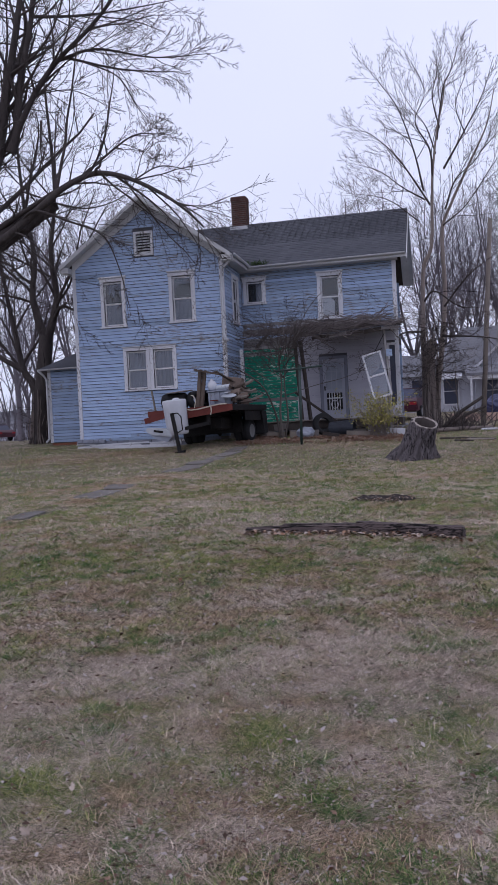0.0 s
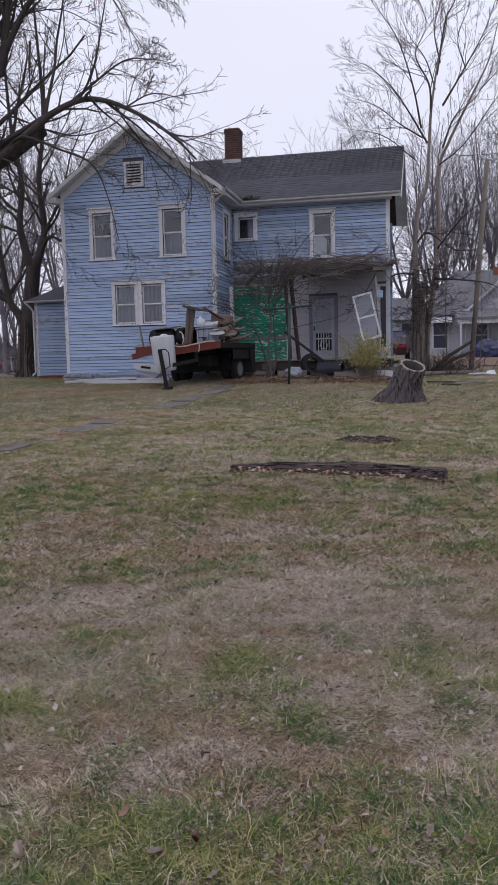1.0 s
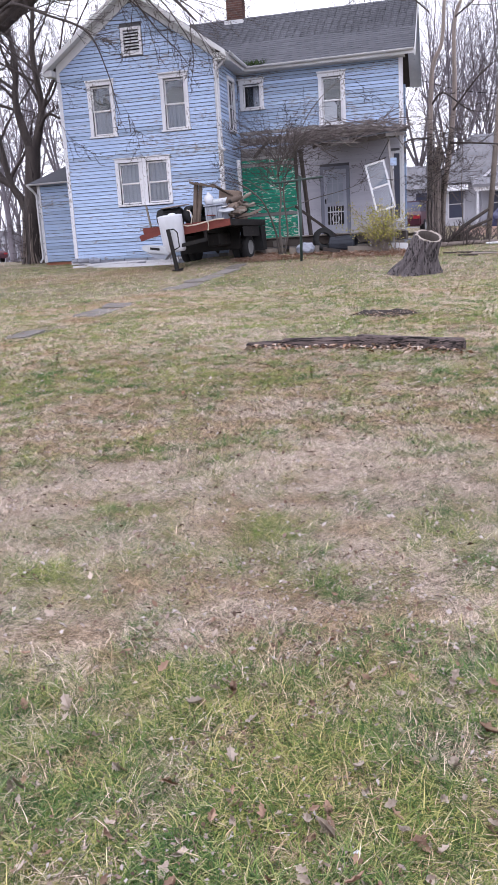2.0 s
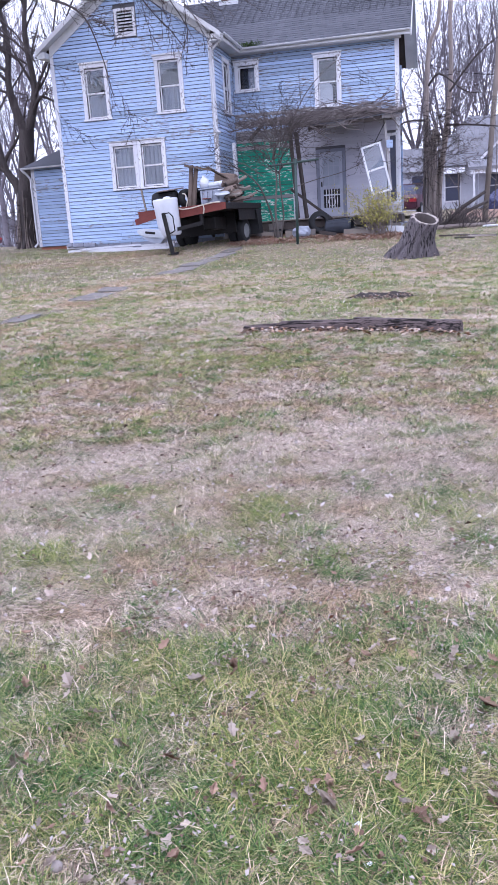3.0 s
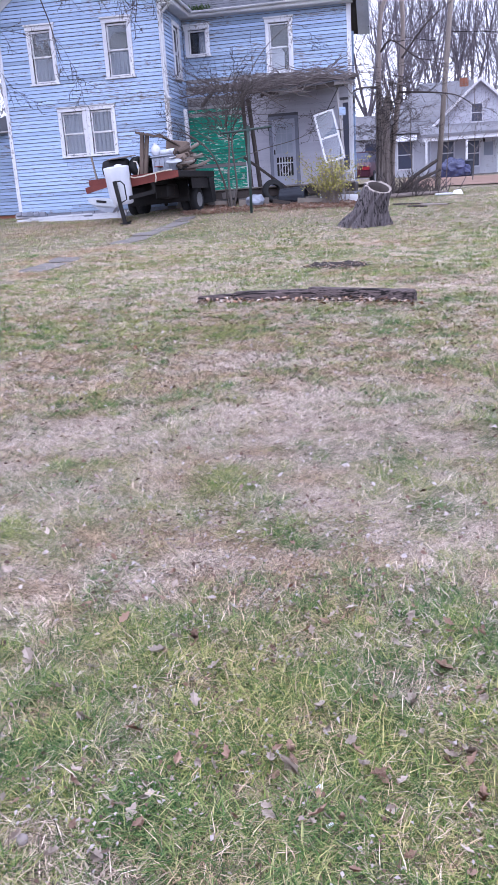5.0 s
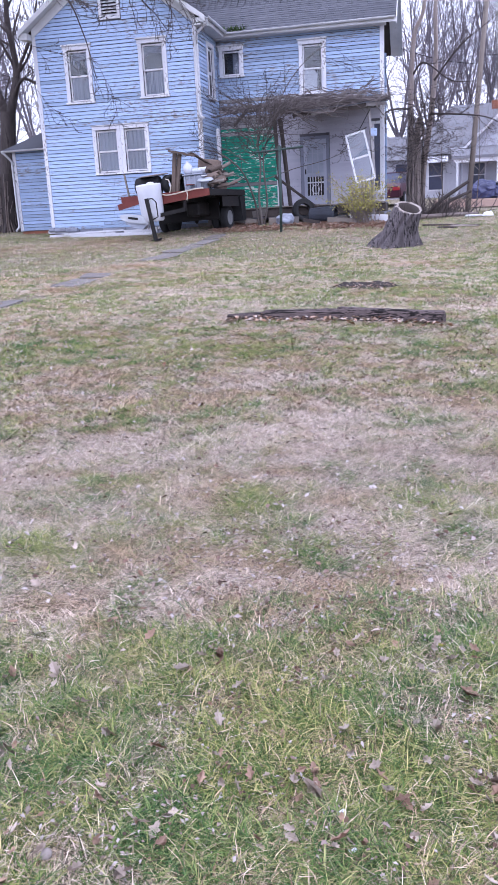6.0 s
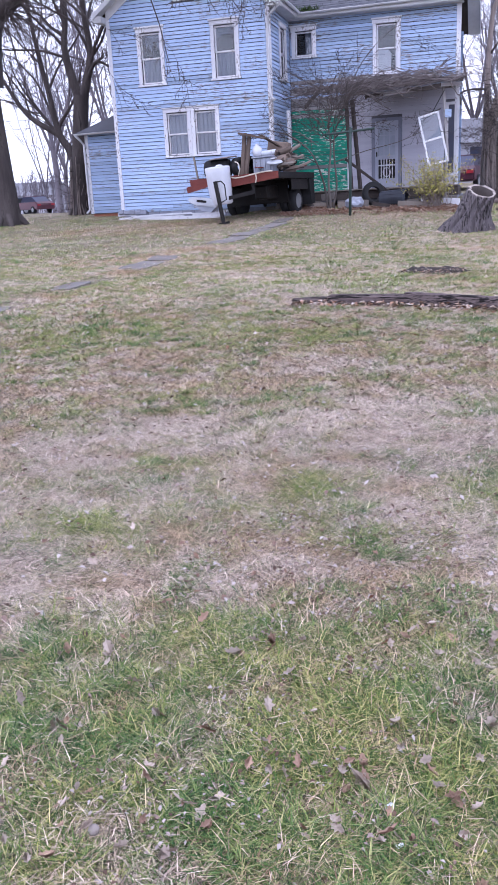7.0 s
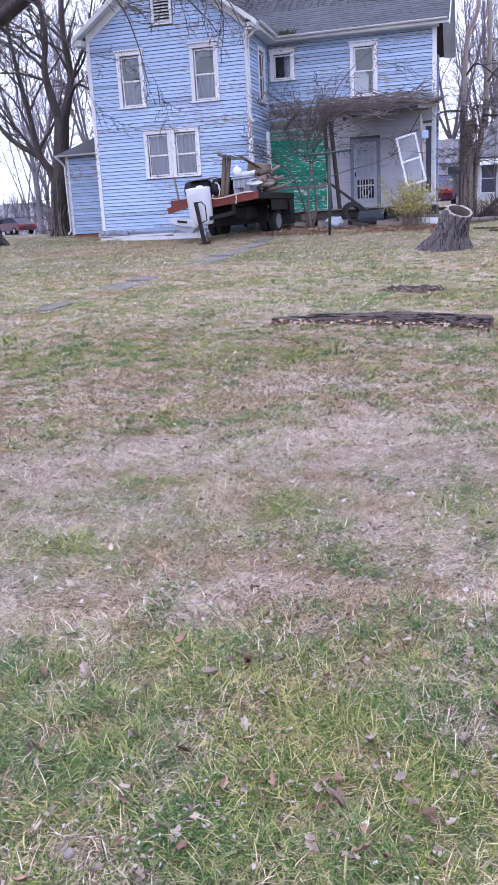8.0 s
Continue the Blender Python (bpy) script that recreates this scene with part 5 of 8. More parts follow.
limb(L, curve_points([(-10.3, 23.3, 9.35), (-9.4, 23.2, 9.9), (-8.5, 23.1, 10.3), (-7.6, 23.1, 10.2)]), 0.05, 0.008, 1, rnd, hang, kids=12, first=0.2)
limb(L, curve_points([(-8.7, 23.3, 9.05), (-7.8, 23.1, 9.3), (-6.9, 23.1, 9.1)]), 0.04, 0.008, 1, rnd, hang, kids=9, first=0.2)
for q, r, kids, way in (
    ([(-13.12, 24.20, 10.67), (-12.89, 24.20, 11.33), (-12.65, 24.20, 12.94), (-12.25, 24.20, 14.43), (-12.02, 24.20, 15.67), (-11.66, 24.20, 17.82)], 0.17, 8, spec),
    ([(-13.73, 24.20, 10.22), (-13.41, 24.30, 11.61), (-13.19, 24.40, 13.01), (-12.88, 24.50, 13.57), (-12.57, 24.60, 14.79), (-12.88, 24.70, 16.24)], 0.2, 8, spec),
    ([(-12.83, 24.20, 11.37), (-12.11, 24.10, 12.40), (-11.24, 24.00, 13.25), (-10.07, 23.90, 14.04), (-9.32, 23.80, 14.69), (-8.66, 23.70, 15.51)], 0.11, 16, spec),
    ([(-11.33, 24.20, 13.33), (-9.97, 24.00, 13.40), (-8.06, 23.80, 12.78), (-6.22, 23.60, 12.54)], 0.06, 22, spec),
    ([(-11.02, 24.20, 13.37), (-9.53, 24.40, 12.91), (-8.35, 24.60, 12.72), (-7.62, 24.80, 12.69)], 0.045, 16, droop),
    ([(-12.23, 24.20, 14.84), (-11.00, 24.40, 14.75), (-9.42, 24.60, 14.76), (-7.15, 24.80, 14.91)], 0.06, 18, spec),
    ([(-10.53, 24.20, 13.19), (-9.34, 24.10, 12.51), (-8.73, 24.00, 11.48), (-8.20, 23.90, 10.75)], 0.03, 10, droop),
    ([(-12.02, 24.20, 11.56), (-12.13, 24.30, 10.58), (-12.05, 24.40, 9.56)], 0.04, 8, spec),
    ([(-12.26, 24.20, 12.37), (-10.85, 24.00, 12.27), (-9.54, 23.80, 11.51)], 0.03, 10, spec),
    ([(-11.63, 24.20, 9.28), (-11.85, 24.70, 10.66), (-11.95, 25.20, 12.43)], 0.05, 10, spec),
    ([(-12.62, 24.20, 9.39), (-12.54, 25.00, 11.38), (-12.99, 25.80, 12.61)], 0.05, 10, spec),
    ([(-11.79, 24.20, 8.96), (-10.46, 24.10, 8.62), (-9.13, 24.00, 8.95), (-8.59, 23.90, 10.02), (-8.18, 23.80, 10.43)], 0.03, 8, hang),
):
    limb(L, curve_points(q, 6), r, 0.008 if r < 0.1 else 0.04, 1, rnd, dict(way, kids=[6, 8, 7, 4], spread=36, crook=0.1, shrink=0.4), kids=kids, first=0.18)
for k in range(44):
    a = rnd.uniform(0, 6.28)
    grow(L, (ax + 0.7 + rnd.gauss(0, 0.25), ay - 0.15, 7.4 + rnd.gauss(0, 0.2)), (math.cos(a) + 0.5, math.sin(a) * 0.5, rnd.uniform(-0.9, 0.5)), rnd.uniform(0.8, 2.2), 0.022, 2, rnd, droop)
for k in range(75):
    z = rnd.uniform(8.5, 16.5)
    x = ax + 0.9 + (z - 8.0) * 0.27 - (2.2 if k % 3 == 0 else 0)
    a = rnd.uniform(0, 6.28)
    grow(L, (x, ay - 0.1, z), (math.cos(a), math.sin(a) * 0.6, rnd.uniform(-0.5, 0.7)), rnd.uniform(1.0, 2.6), 0.03, 2, rnd, dict(spec, kids=[4, 6, 7, 3], crook=0.16))
plant("great_maple", (ax, ay, az + 0.1), L, "large bare tree with a broken limb drooping over the gable", M_BARK_DARK, M_TWIG, group="bare trees by the house")

# the forked tree behind the lean-to
rnd = random.Random(102)
L = four()
bx, by = -15.3, 29.4
bz = gz(bx, by) - 0.1
spec = dict(levels=4, kids=[6, 9, 8, 5], spread=42, lift=0.045, crook=0.13, tip=TIP, shrink=0.46)
limb(L, curve_points([(bx, by, bz), (bx + 0.05, by, 2.2), (bx + 0.1, by, 3.4)]), 0.37, 0.32, 0, rnd, spec, kids=0)
flare(L, (bx, by, bz + 0.1), 0.26, rnd)
limb(L, curve_points([(bx + 0.1, by, 3.1), (-15.0, by, 4.4), (-14.85, by, 5.5)]), 0.3, 0.27, 0, rnd, spec, kids=0)
limb(L, curve_points([(-14.87, by, 5.2), (-15.2, by, 6.3), (-15.34, by, 7.2), (-15.28, by + 0.2, 8.6), (-15.7, by + 0.3, 11.0), (-15.9, by + 0.3, 14.5)]), 0.19, 0.04, 1, rnd, spec, kids=14)
limb(L, curve_points([(-14.85, by, 5.2), (-14.5, by, 6.2), (-14.34, by, 7.0), (-14.38, by - 0.2, 8.6), (-14.1, by - 0.2, 11.0), (-14.3, by - 0.2, 15.0)]), 0.18, 0.04, 1, rnd, spec, kids=14)
limb(L, curve_points([(bx + 0.0, by, 3.0), (-15.55, by, 3.7), (-15.91, by, 4.3), (-16.18, by, 5.8), (-16.58, by, 8.1), (-17.0, by, 12.5)]), 0.2, 0.04, 1, rnd, spec, kids=12)
limb(L, curve_points([(-15.88, by, 4.2), (-16.99, by - 0.2, 4.97), (-17.88, by - 0.3, 6.3), (-19.0, by - 0.5, 8.2)]), 0.13, 0.03, 1, rnd, spec, kids=10)
limb(L, curve_points([(-14.6, by, 5.9), (-14.0, by - 0.3, 6.5), (-13.3, by - 0.4, 6.3), (-12.7, by - 0.4, 6.9)]), 0.09, 0.02, 1, rnd, spec, kids=9)
limb(L, curve_points([(-14.45, by, 6.6), (-13.7, by - 0.1, 7.4), (-13.2, by - 0.1, 9.2)]), 0.07, 0.015, 1, rnd, spec, kids=9)
vines = []
for k in range(34):
    a = rnd.uniform(0, 6.28)
    x, y = bx + math.cos(a) * 0.38, by + math.sin(a) * 0.38
    vines.append((curve_points([(x, y, gz(x, y) - 0.05), (x + rnd.gauss(0, 0.05), y, 1.9), (bx + 0.1 + math.cos(a) * 0.36, by + math.sin(a) * 0.36, rnd.uniform(2.4, 3.6))], 5), np.linspace(0.03, 0.01, 11), 5))
for k in range(40):
    a = rnd.uniform(0, 6.28)
    grow(L, (bx + 0.36 * math.cos(a), by - 0.2, rnd.uniform(1.2, 3.0)), (math.cos(a), -0.5, rnd.uniform(-0.4, 0.6)), rnd.uniform(0.2, 0.6), 0.01, 2, rnd, dict(spec, kids=[2, 3, 3, 3]))
plant("forked_tree", (bx, by, bz + 0.1), L, "bare forked tree behind the lean-to, vines on its foot", M_BARK_DARK, M_TWIG, group="bare trees by the house", vines=vines)

# the twin-stemmed tree at the far corner of the house
rnd = random.Random(103)
L = four()
cx, cy = -0.55, 29.3
cz = gz(cx, cy) - 0.1
spec = dict(levels=4, kids=[6, 6, 5, 3], spread=42, lift=0.03, crook=0.09, tip=0.0045, shrink=0.46)
leader = curve_points([(-0.58, cy, cz), (-0.62, cy, 3.0), (-0.65, cy, 4.16), (-0.62, cy, 5.5), (-0.53, cy, 6.8), (-0.25, cy, 7.5), (-0.16, cy, 9.0), (-0.1, cy, 10.0), (0.1, cy, 11.4), (0.34, cy, 12.4), (0.45, cy, 13.2)], 8)
limb(L, leader, 0.13, 0.012, 0, rnd, spec, kids=0)
second = curve_points([(-0.28, cy + 0.2, cz), (-0.24, cy + 0.2, 2.6), (-0.03, cy + 0.2, 4.1), (0.14, cy + 0.2, 5.9), (0.14, cy + 0.2, 8.0), (0.5, cy + 0.3, 9.0), (1.15, cy + 0.4, 10.3), (1.75, cy + 0.4, 11.5), (2.05, cy + 0.4, 12.7)], 8)
limb(L, second, 0.13, 0.012, 0, rnd, spec, kids=0)
limb(L, curve_points([(cx + 0.1, cy - 0.05, cz), (cx + 0.08, cy - 0.05, 2.2), (cx + 0.12, cy, 3.6), (cx + 0.2, cy, 4.3)]), 0.23, 0.1, 0, rnd, spec, kids=0)
# crown: limbs leave steeply and fan out to a rounded outline
for q, r, kids in (
    ([(-0.23, 29.30, 8.91), (-0.88, 29.10, 10.00), (-1.39, 28.90, 10.71), (-2.13, 28.70, 11.37), (-2.65, 28.50, 11.49)], 0.04, 9),
    ([(-0.38, 29.30, 9.09), (-1.13, 29.05, 9.54), (-1.88, 28.80, 10.11), (-2.87, 28.55, 10.43)], 0.035, 9),
    ([(-0.43, 29.30, 9.41), (-0.70, 29.50, 10.85), (-1.20, 29.70, 12.47), (-1.80, 29.90, 13.52), (-1.97, 30.10, 13.95)], 0.04, 10),
    ([(-0.11, 29.30, 9.85), (-0.17, 29.20, 10.77), (-0.61, 29.10, 11.74), (-0.26, 29.00, 12.71), (-0.89, 28.90, 14.13)], 0.045, 10),
    ([(0.03, 29.30, 10.62), (-0.28, 29.60, 11.71), (-0.80, 29.90, 12.61), (-1.33, 30.20, 13.86)], 0.03, 8),
    ([(0.08, 29.30, 11.09), (0.36, 29.30, 12.78), (0.65, 29.30, 13.37), (0.96, 29.30, 14.34)], 0.04, 9),
    ([(0.19, 29.30, 11.47), (-0.00, 29.50, 12.59), (0.19, 29.70, 13.52), (0.39, 29.90, 14.45)], 0.03, 7),
    ([(0.27, 29.30, 10.08), (0.94, 29.10, 11.11), (1.58, 28.90, 12.19), (2.02, 28.70, 13.38)], 0.045, 10),
    ([(0.27, 29.30, 8.70), (0.66, 29.60, 9.76), (1.39, 29.90, 10.48), (2.23, 30.20, 11.91)], 0.04, 9),
    ([(0.16, 29.30, 8.16), (0.99, 29.10, 8.77), (2.01, 28.90, 10.10), (2.91, 28.70, 10.91)], 0.04, 9),
    ([(-0.64, 29.30, 8.40), (-1.70, 29.00, 9.19), (-3.09, 28.70, 9.47)], 0.03, 8),
    ([(1.02, 29.30, 11.17), (0.76, 29.50, 12.25), (1.11, 29.70, 13.30), (1.24, 29.90, 14.24)], 0.025, 7),
    ([(1.44, 29.30, 10.45), (1.94, 29.60, 11.03), (2.91, 29.90, 12.11)], 0.025, 7),
):
    limb(L, curve_points(q, 6), r * 0.95, 0.005, 1, rnd, dict(spec, kids=[6, 8, 6, 3], spread=34, lift=0.045, crook=0.09, shrink=0.44, tip=0.0038), kids=kids + 6, first=0.18)
for q in ([(-0.64, cy, 4.6), (-1.3, cy - 0.8, 4.5), (-2.0, cy - 1.3, 4.0), (-2.6, cy - 1.7, 3.6)], [(-0.6, cy, 5.6), (-0.2, cy - 0.3, 5.9), (0.6, cy - 0.5, 5.3), (1.3, cy - 0.6, 5.2)], [(0.1, cy, 5.4), (0.9, cy - 0.4, 6.3), (1.9, cy - 0.6, 7.0)], [(0.0, cy, 4.4), (0.8, cy - 0.4, 4.3), (1.8, cy - 0.6, 4.1), (2.5, cy - 0.6, 3.6)]):
    limb(L, curve_points(q), 0.045, 0.008, 1, rnd, spec, kids=7)
vines = []
for k in range(34):
    a = rnd.uniform(0, 6.28)
    x, y = cx + 0.1 + math.cos(a) * 0.26, cy - 0.05 + math.sin(a) * 0.26
    top = np.array([cx + 0.1 + math.cos(a + rnd.gauss(0, 0.4)) * 0.2, cy - 0.05 + math.sin(a) * 0.2, rnd.uniform(3.2, 5.2)])
    vines.append((curve_points([(x, y, gz(x, y) - 0.05), (x - 0.02 + rnd.gauss(0, 0.04), y, 2.2), (x * 0.6 + top[0] * 0.4 + rnd.gauss(0, 0.04), y * 0.6 + top[1] * 0.4, 3.2), tuple(top)], 4), np.linspace(0.022, 0.008, 13), 5))
for k in range(90):
    a = rnd.uniform(0, 6.28)
    grow(L, (cx + 0.1 + rnd.gauss(0, 0.25), cy - 0.2, rnd.uniform(2.6, 5.0)), (math.cos(a), -0.4 + math.sin(a) * 0.5, rnd.uniform(-0.5, 0.5)), rnd.uniform(0.6, 1.7), 0.011, 2, rnd, dict(spec, crook=0.2, lift=-0.03, kids=[3, 3, 4, 4]))
plant("twin_stemmed_tree", (cx, cy, cz + 0.1), L, "bare twin-stemmed tree wrapped in dead vines at the house corner", M_VINE, M_TWIG, group="bare trees by the house", limb_bark=M_BARK_DARK, vines=vines)


# trunk, limbs and twigs all take the haze-tinted far tone
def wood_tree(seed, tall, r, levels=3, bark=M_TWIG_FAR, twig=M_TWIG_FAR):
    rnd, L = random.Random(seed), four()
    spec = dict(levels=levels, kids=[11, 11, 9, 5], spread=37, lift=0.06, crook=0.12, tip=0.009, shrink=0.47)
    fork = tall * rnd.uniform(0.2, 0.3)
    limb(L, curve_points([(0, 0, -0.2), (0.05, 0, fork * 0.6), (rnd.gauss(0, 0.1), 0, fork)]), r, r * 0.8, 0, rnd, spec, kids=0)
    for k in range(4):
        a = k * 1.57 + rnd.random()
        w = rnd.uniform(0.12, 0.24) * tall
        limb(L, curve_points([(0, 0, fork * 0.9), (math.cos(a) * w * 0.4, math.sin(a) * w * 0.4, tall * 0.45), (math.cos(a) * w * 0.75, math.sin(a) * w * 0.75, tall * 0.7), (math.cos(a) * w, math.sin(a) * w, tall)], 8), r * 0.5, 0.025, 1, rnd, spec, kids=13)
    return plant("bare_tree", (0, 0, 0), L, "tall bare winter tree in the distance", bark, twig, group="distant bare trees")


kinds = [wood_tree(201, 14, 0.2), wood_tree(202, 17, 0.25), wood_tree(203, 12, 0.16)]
def sapling(seed, tall):
    rnd, L = random.Random(seed), four()
    spec = dict(levels=4, kids=[9, 7, 6, 4], spread=48, lift=0.03, crook=0.12, tip=0.004, shrink=0.5)
    limb(L, curve_points([(0, 0, -0.1), (0.1, 0, tall * 0.4), (0.0, 0.1, tall)], 8), 0.035, 0.007, 1, rnd, spec, kids=16, first=0.25)
    return plant("sapling", (0, 0, 0), L, "leafless sapling before the neighbouring house", M_BARK, M_TWIG_PALE, group="saplings")


SPOTS = [(3.4, 64, 0), (5.0, 66, 1), (6.4, 63, 2), (1.5, 69, 0), (-0.6, 70, 2), (8.3, 65, 0), (2.4, 78, 1), (4.4, 80, 1), (6.6, 76, 0), (-2.2, 66, 1), (0.4, 84, 1), (-6.6, 68, 1), (-8.6, 72, 0), (-11, 70, 1), (-13.6, 60, 2), (-17.2, 58, 0), (-20.2, 50, 2), (-22.5, 62, 1), (-25.5, 55, 0), (-29, 66, 2), (-33, 60, 1), (12.5, 58, 1), (-19.2, 75, 1), (-14.8, 48, 2), (-27, 80, 0), (10.5, 62, 1), (0.2, 60, 0), (8.0, 59, 0), (-44, 82, 1), (-51, 90, 0), (-47, 88, 2), (-36, 70, 1), (-42, 76, 2), (-46, 66, 0), (-38, 92, 1), (-31, 96, 2), (-27, 58, 1), (-32, 74, 0), (-24, 70, 1), (-35, 84, 1)]
rnd = random.Random(77)
for k, (x, y, which) in enumerate(SPOTS):
    m = pose(x, y, gz(x, y) - 0.1, 0, 0, rnd.uniform(0, 360))
    if k < 3:
        ob = kinds[k]
        ob.matrix_basis = m
    else:
        copy_thing(kinds[which], m)

young = sapling(211, 5.5)
young.matrix_basis = pose(1.9, 37.0, gz(1.9, 37.0), 0, 0, 30)
for x, y in ((0.6, 40.0), (3.3, 41.0), (-0.6, 37.5)):
    copy_thing(young, pose(x, y, gz(x, y), 0, 0, rnd.uniform(0, 360)))

# low thicket closing the distance, beyond counting
rnd, thicket = random.Random(55), []
for k in range(1500):
    x = rnd.uniform(-75, 45)
    y = rnd.uniform(88, 108)
    h = rnd.uniform(2.0, 6.5)
    p = np.array([x, y, gz(x, y) - 0.1])
    q = p + np.array([rnd.gauss(0, 0.4), rnd.gauss(0, 0.4), h * 0.6])
    t = q + np.array([rnd.gauss(0, 0.5), rnd.gauss(0, 0.4), h * 0.4])
    thicket.append((np.array([p, q, t]), np.array([0.05, 0.03, 0.01]), 3))
    for j in range(4):
        e = q + np.array([rnd.gauss(0, 0.9), rnd.gauss(0, 0.6), rnd.uniform(0.2, h * 0.5)])
        thicket.append((np.array([q, (q + e) / 2 + [0, 0, 0.15], e]), np.array([0.025, 0.018, 0.008]), 3))
tagged(new("thicket", tubes_mesh("thicket", thicket, M_TWIG_FAR)), "haze-tinted mauve-grey leafless thicket closing the distance", "thicket", kind="stuff")

# ---- shrub and brush at the porch ----
rnd = random.Random(104)
L = four()
sx, sy = -4.95, 25.35
sz = gz(sx, sy)
spec = dict(levels=3, kids=[6, 9, 7, 3], spread=44, lift=0.02, crook=0.17, tip=0.004, shrink=0.52)
limb(L, curve_points([(sx, sy, sz - 0.05), (sx - 0.04, sy - 0.1, 2.0), (sx + 0.06, sy - 0.2, 2.9), (sx + 0.02, sy - 0.3, 3.7), (sx + 0.2, sy - 0.35, 4.6)], 8), 0.05, 0.012, 1, rnd, spec, kids=12, first=0.5)
limb(L, curve_points([(sx - 0.08, sy, sz - 0.05), (sx - 0.2, sy - 0.1, 2.0), (sx - 0.5, sy - 0.3, 2.8), (sx - 1.1, sy - 0.4, 3.3), (sx - 1.75, sy - 0.5, 3.5)], 8), 0.04, 0.01, 1, rnd, spec, kids=9, first=0.4)
limb(L, curve_points([(sx + 0.06, sy, sz - 0.05), (sx + 0.2, sy - 0.1, 1.9), (sx + 0.16, sy - 0.2, 3.1), (sx + 0.5, sy - 0.25, 4.1), (sx + 1.0, sy - 0.3, 4.8)], 8), 0.036, 0.01, 1, rnd, spec, kids=12, first=0.45)
limb(L, curve_points([(sx + 0.15, sy - 0.3, 2.5), (sx + 1.1, sy - 0.5, 2.75), (sx + 2.1, sy - 0.6, 2.95), (sx + 3.0, sy - 0.6, 3.3)], 8), 0.016, 0.006, 1, rnd, spec, kids=3, first=0.4)
limb(L, curve_points([(sx + 0.4, sy - 0.25, 3.9), (sx + 1.0, sy - 0.3, 5.1), (sx + 1.9, sy - 0.3, 5.9), (sx + 2.5, sy - 0.3, 5.85)], 8), 0.016, 0.006, 1, rnd, spec, kids=2, first=0.5)
for k in range(30):
    a, up = rnd.uniform(0, 6.28), rnd.uniform(0.1, 0.9)
    base = (sx + rnd.gauss(0.05, 0.2), sy - 0.25 + rnd.gauss(0, 0.1), rnd.uniform(3.0, 4.5))
    grow(L, base, (math.cos(a) * 1.3, math.sin(a) * 0.5 - 0.15, up), rnd.uniform(0.9, 2.0), 0.016, 1, rnd, dict(spec, kids=[5, 6, 5, 3]))
plant("bare_shrub", (sx, sy, sz), L, "tangled leafless shrub growing up over the porch roof", M_BARK, M_TWIG, "shrub")

rnd, brush = random.Random(105), []
for k in range(300):
    u, v = rnd.random(), rnd.uniform(0.1, 1.15) ** 0.6
    if u < 0.42:
        v *= 0.55
        if k % 2:
            continue
    x, y = -6.6 + u * 5.3, MY - 0.03 - v * 2.2
    p = np.array([x, y, sag(u, min(v, 1)) + rnd.uniform(0.02, 0.1) + (0.3 * rnd.random() ** 3)])
    a, ln = rnd.gauss(0, 0.5) + (0 if rnd.random() < 0.5 else 3.14), rnd.uniform(0.4, 1.6)
    pts = [p]
    for j in range(5):
        q = pts[-1] + np.array([math.cos(a) * ln / 5, math.sin(a) * ln / 7, rnd.gauss(0.0, 0.05)])
        uu, vv = (q[0] + 6.6) / 5.3, (MY - 0.03 - q[1]) / 2.2
        q[2] = max(q[2], sag(min(max(uu, 0), 1), min(max(vv, 0), 1)) + 0.02) if vv < 1 else q[2] - rnd.uniform(0, 0.12)
        pts.append(q)
        a += rnd.gauss(0, 0.35)
    r = rnd.uniform(0.006, 0.022)
    brush.append((np.array(pts), np.linspace(r, r * 0.4, 6), 5))
    for j in range(3):
        e = pts[rnd.randint(1, 4)]
        f = e + np.array([rnd.gauss(0, 0.25), rnd.gauss(0, 0.15), rnd.uniform(-0.05, 0.2)])
        brush.append((np.array([e, (e + f) / 2 + [0, 0, 0.02], f]), np.array([r * 0.5, r * 0.4, 0.004]), 3))
tagged(new("fallen_branches", tubes_mesh("fallen_branches", brush, M_DEADBRUSH)), "dead fallen branches heaped on the porch roof", "branches", kind="stuff")

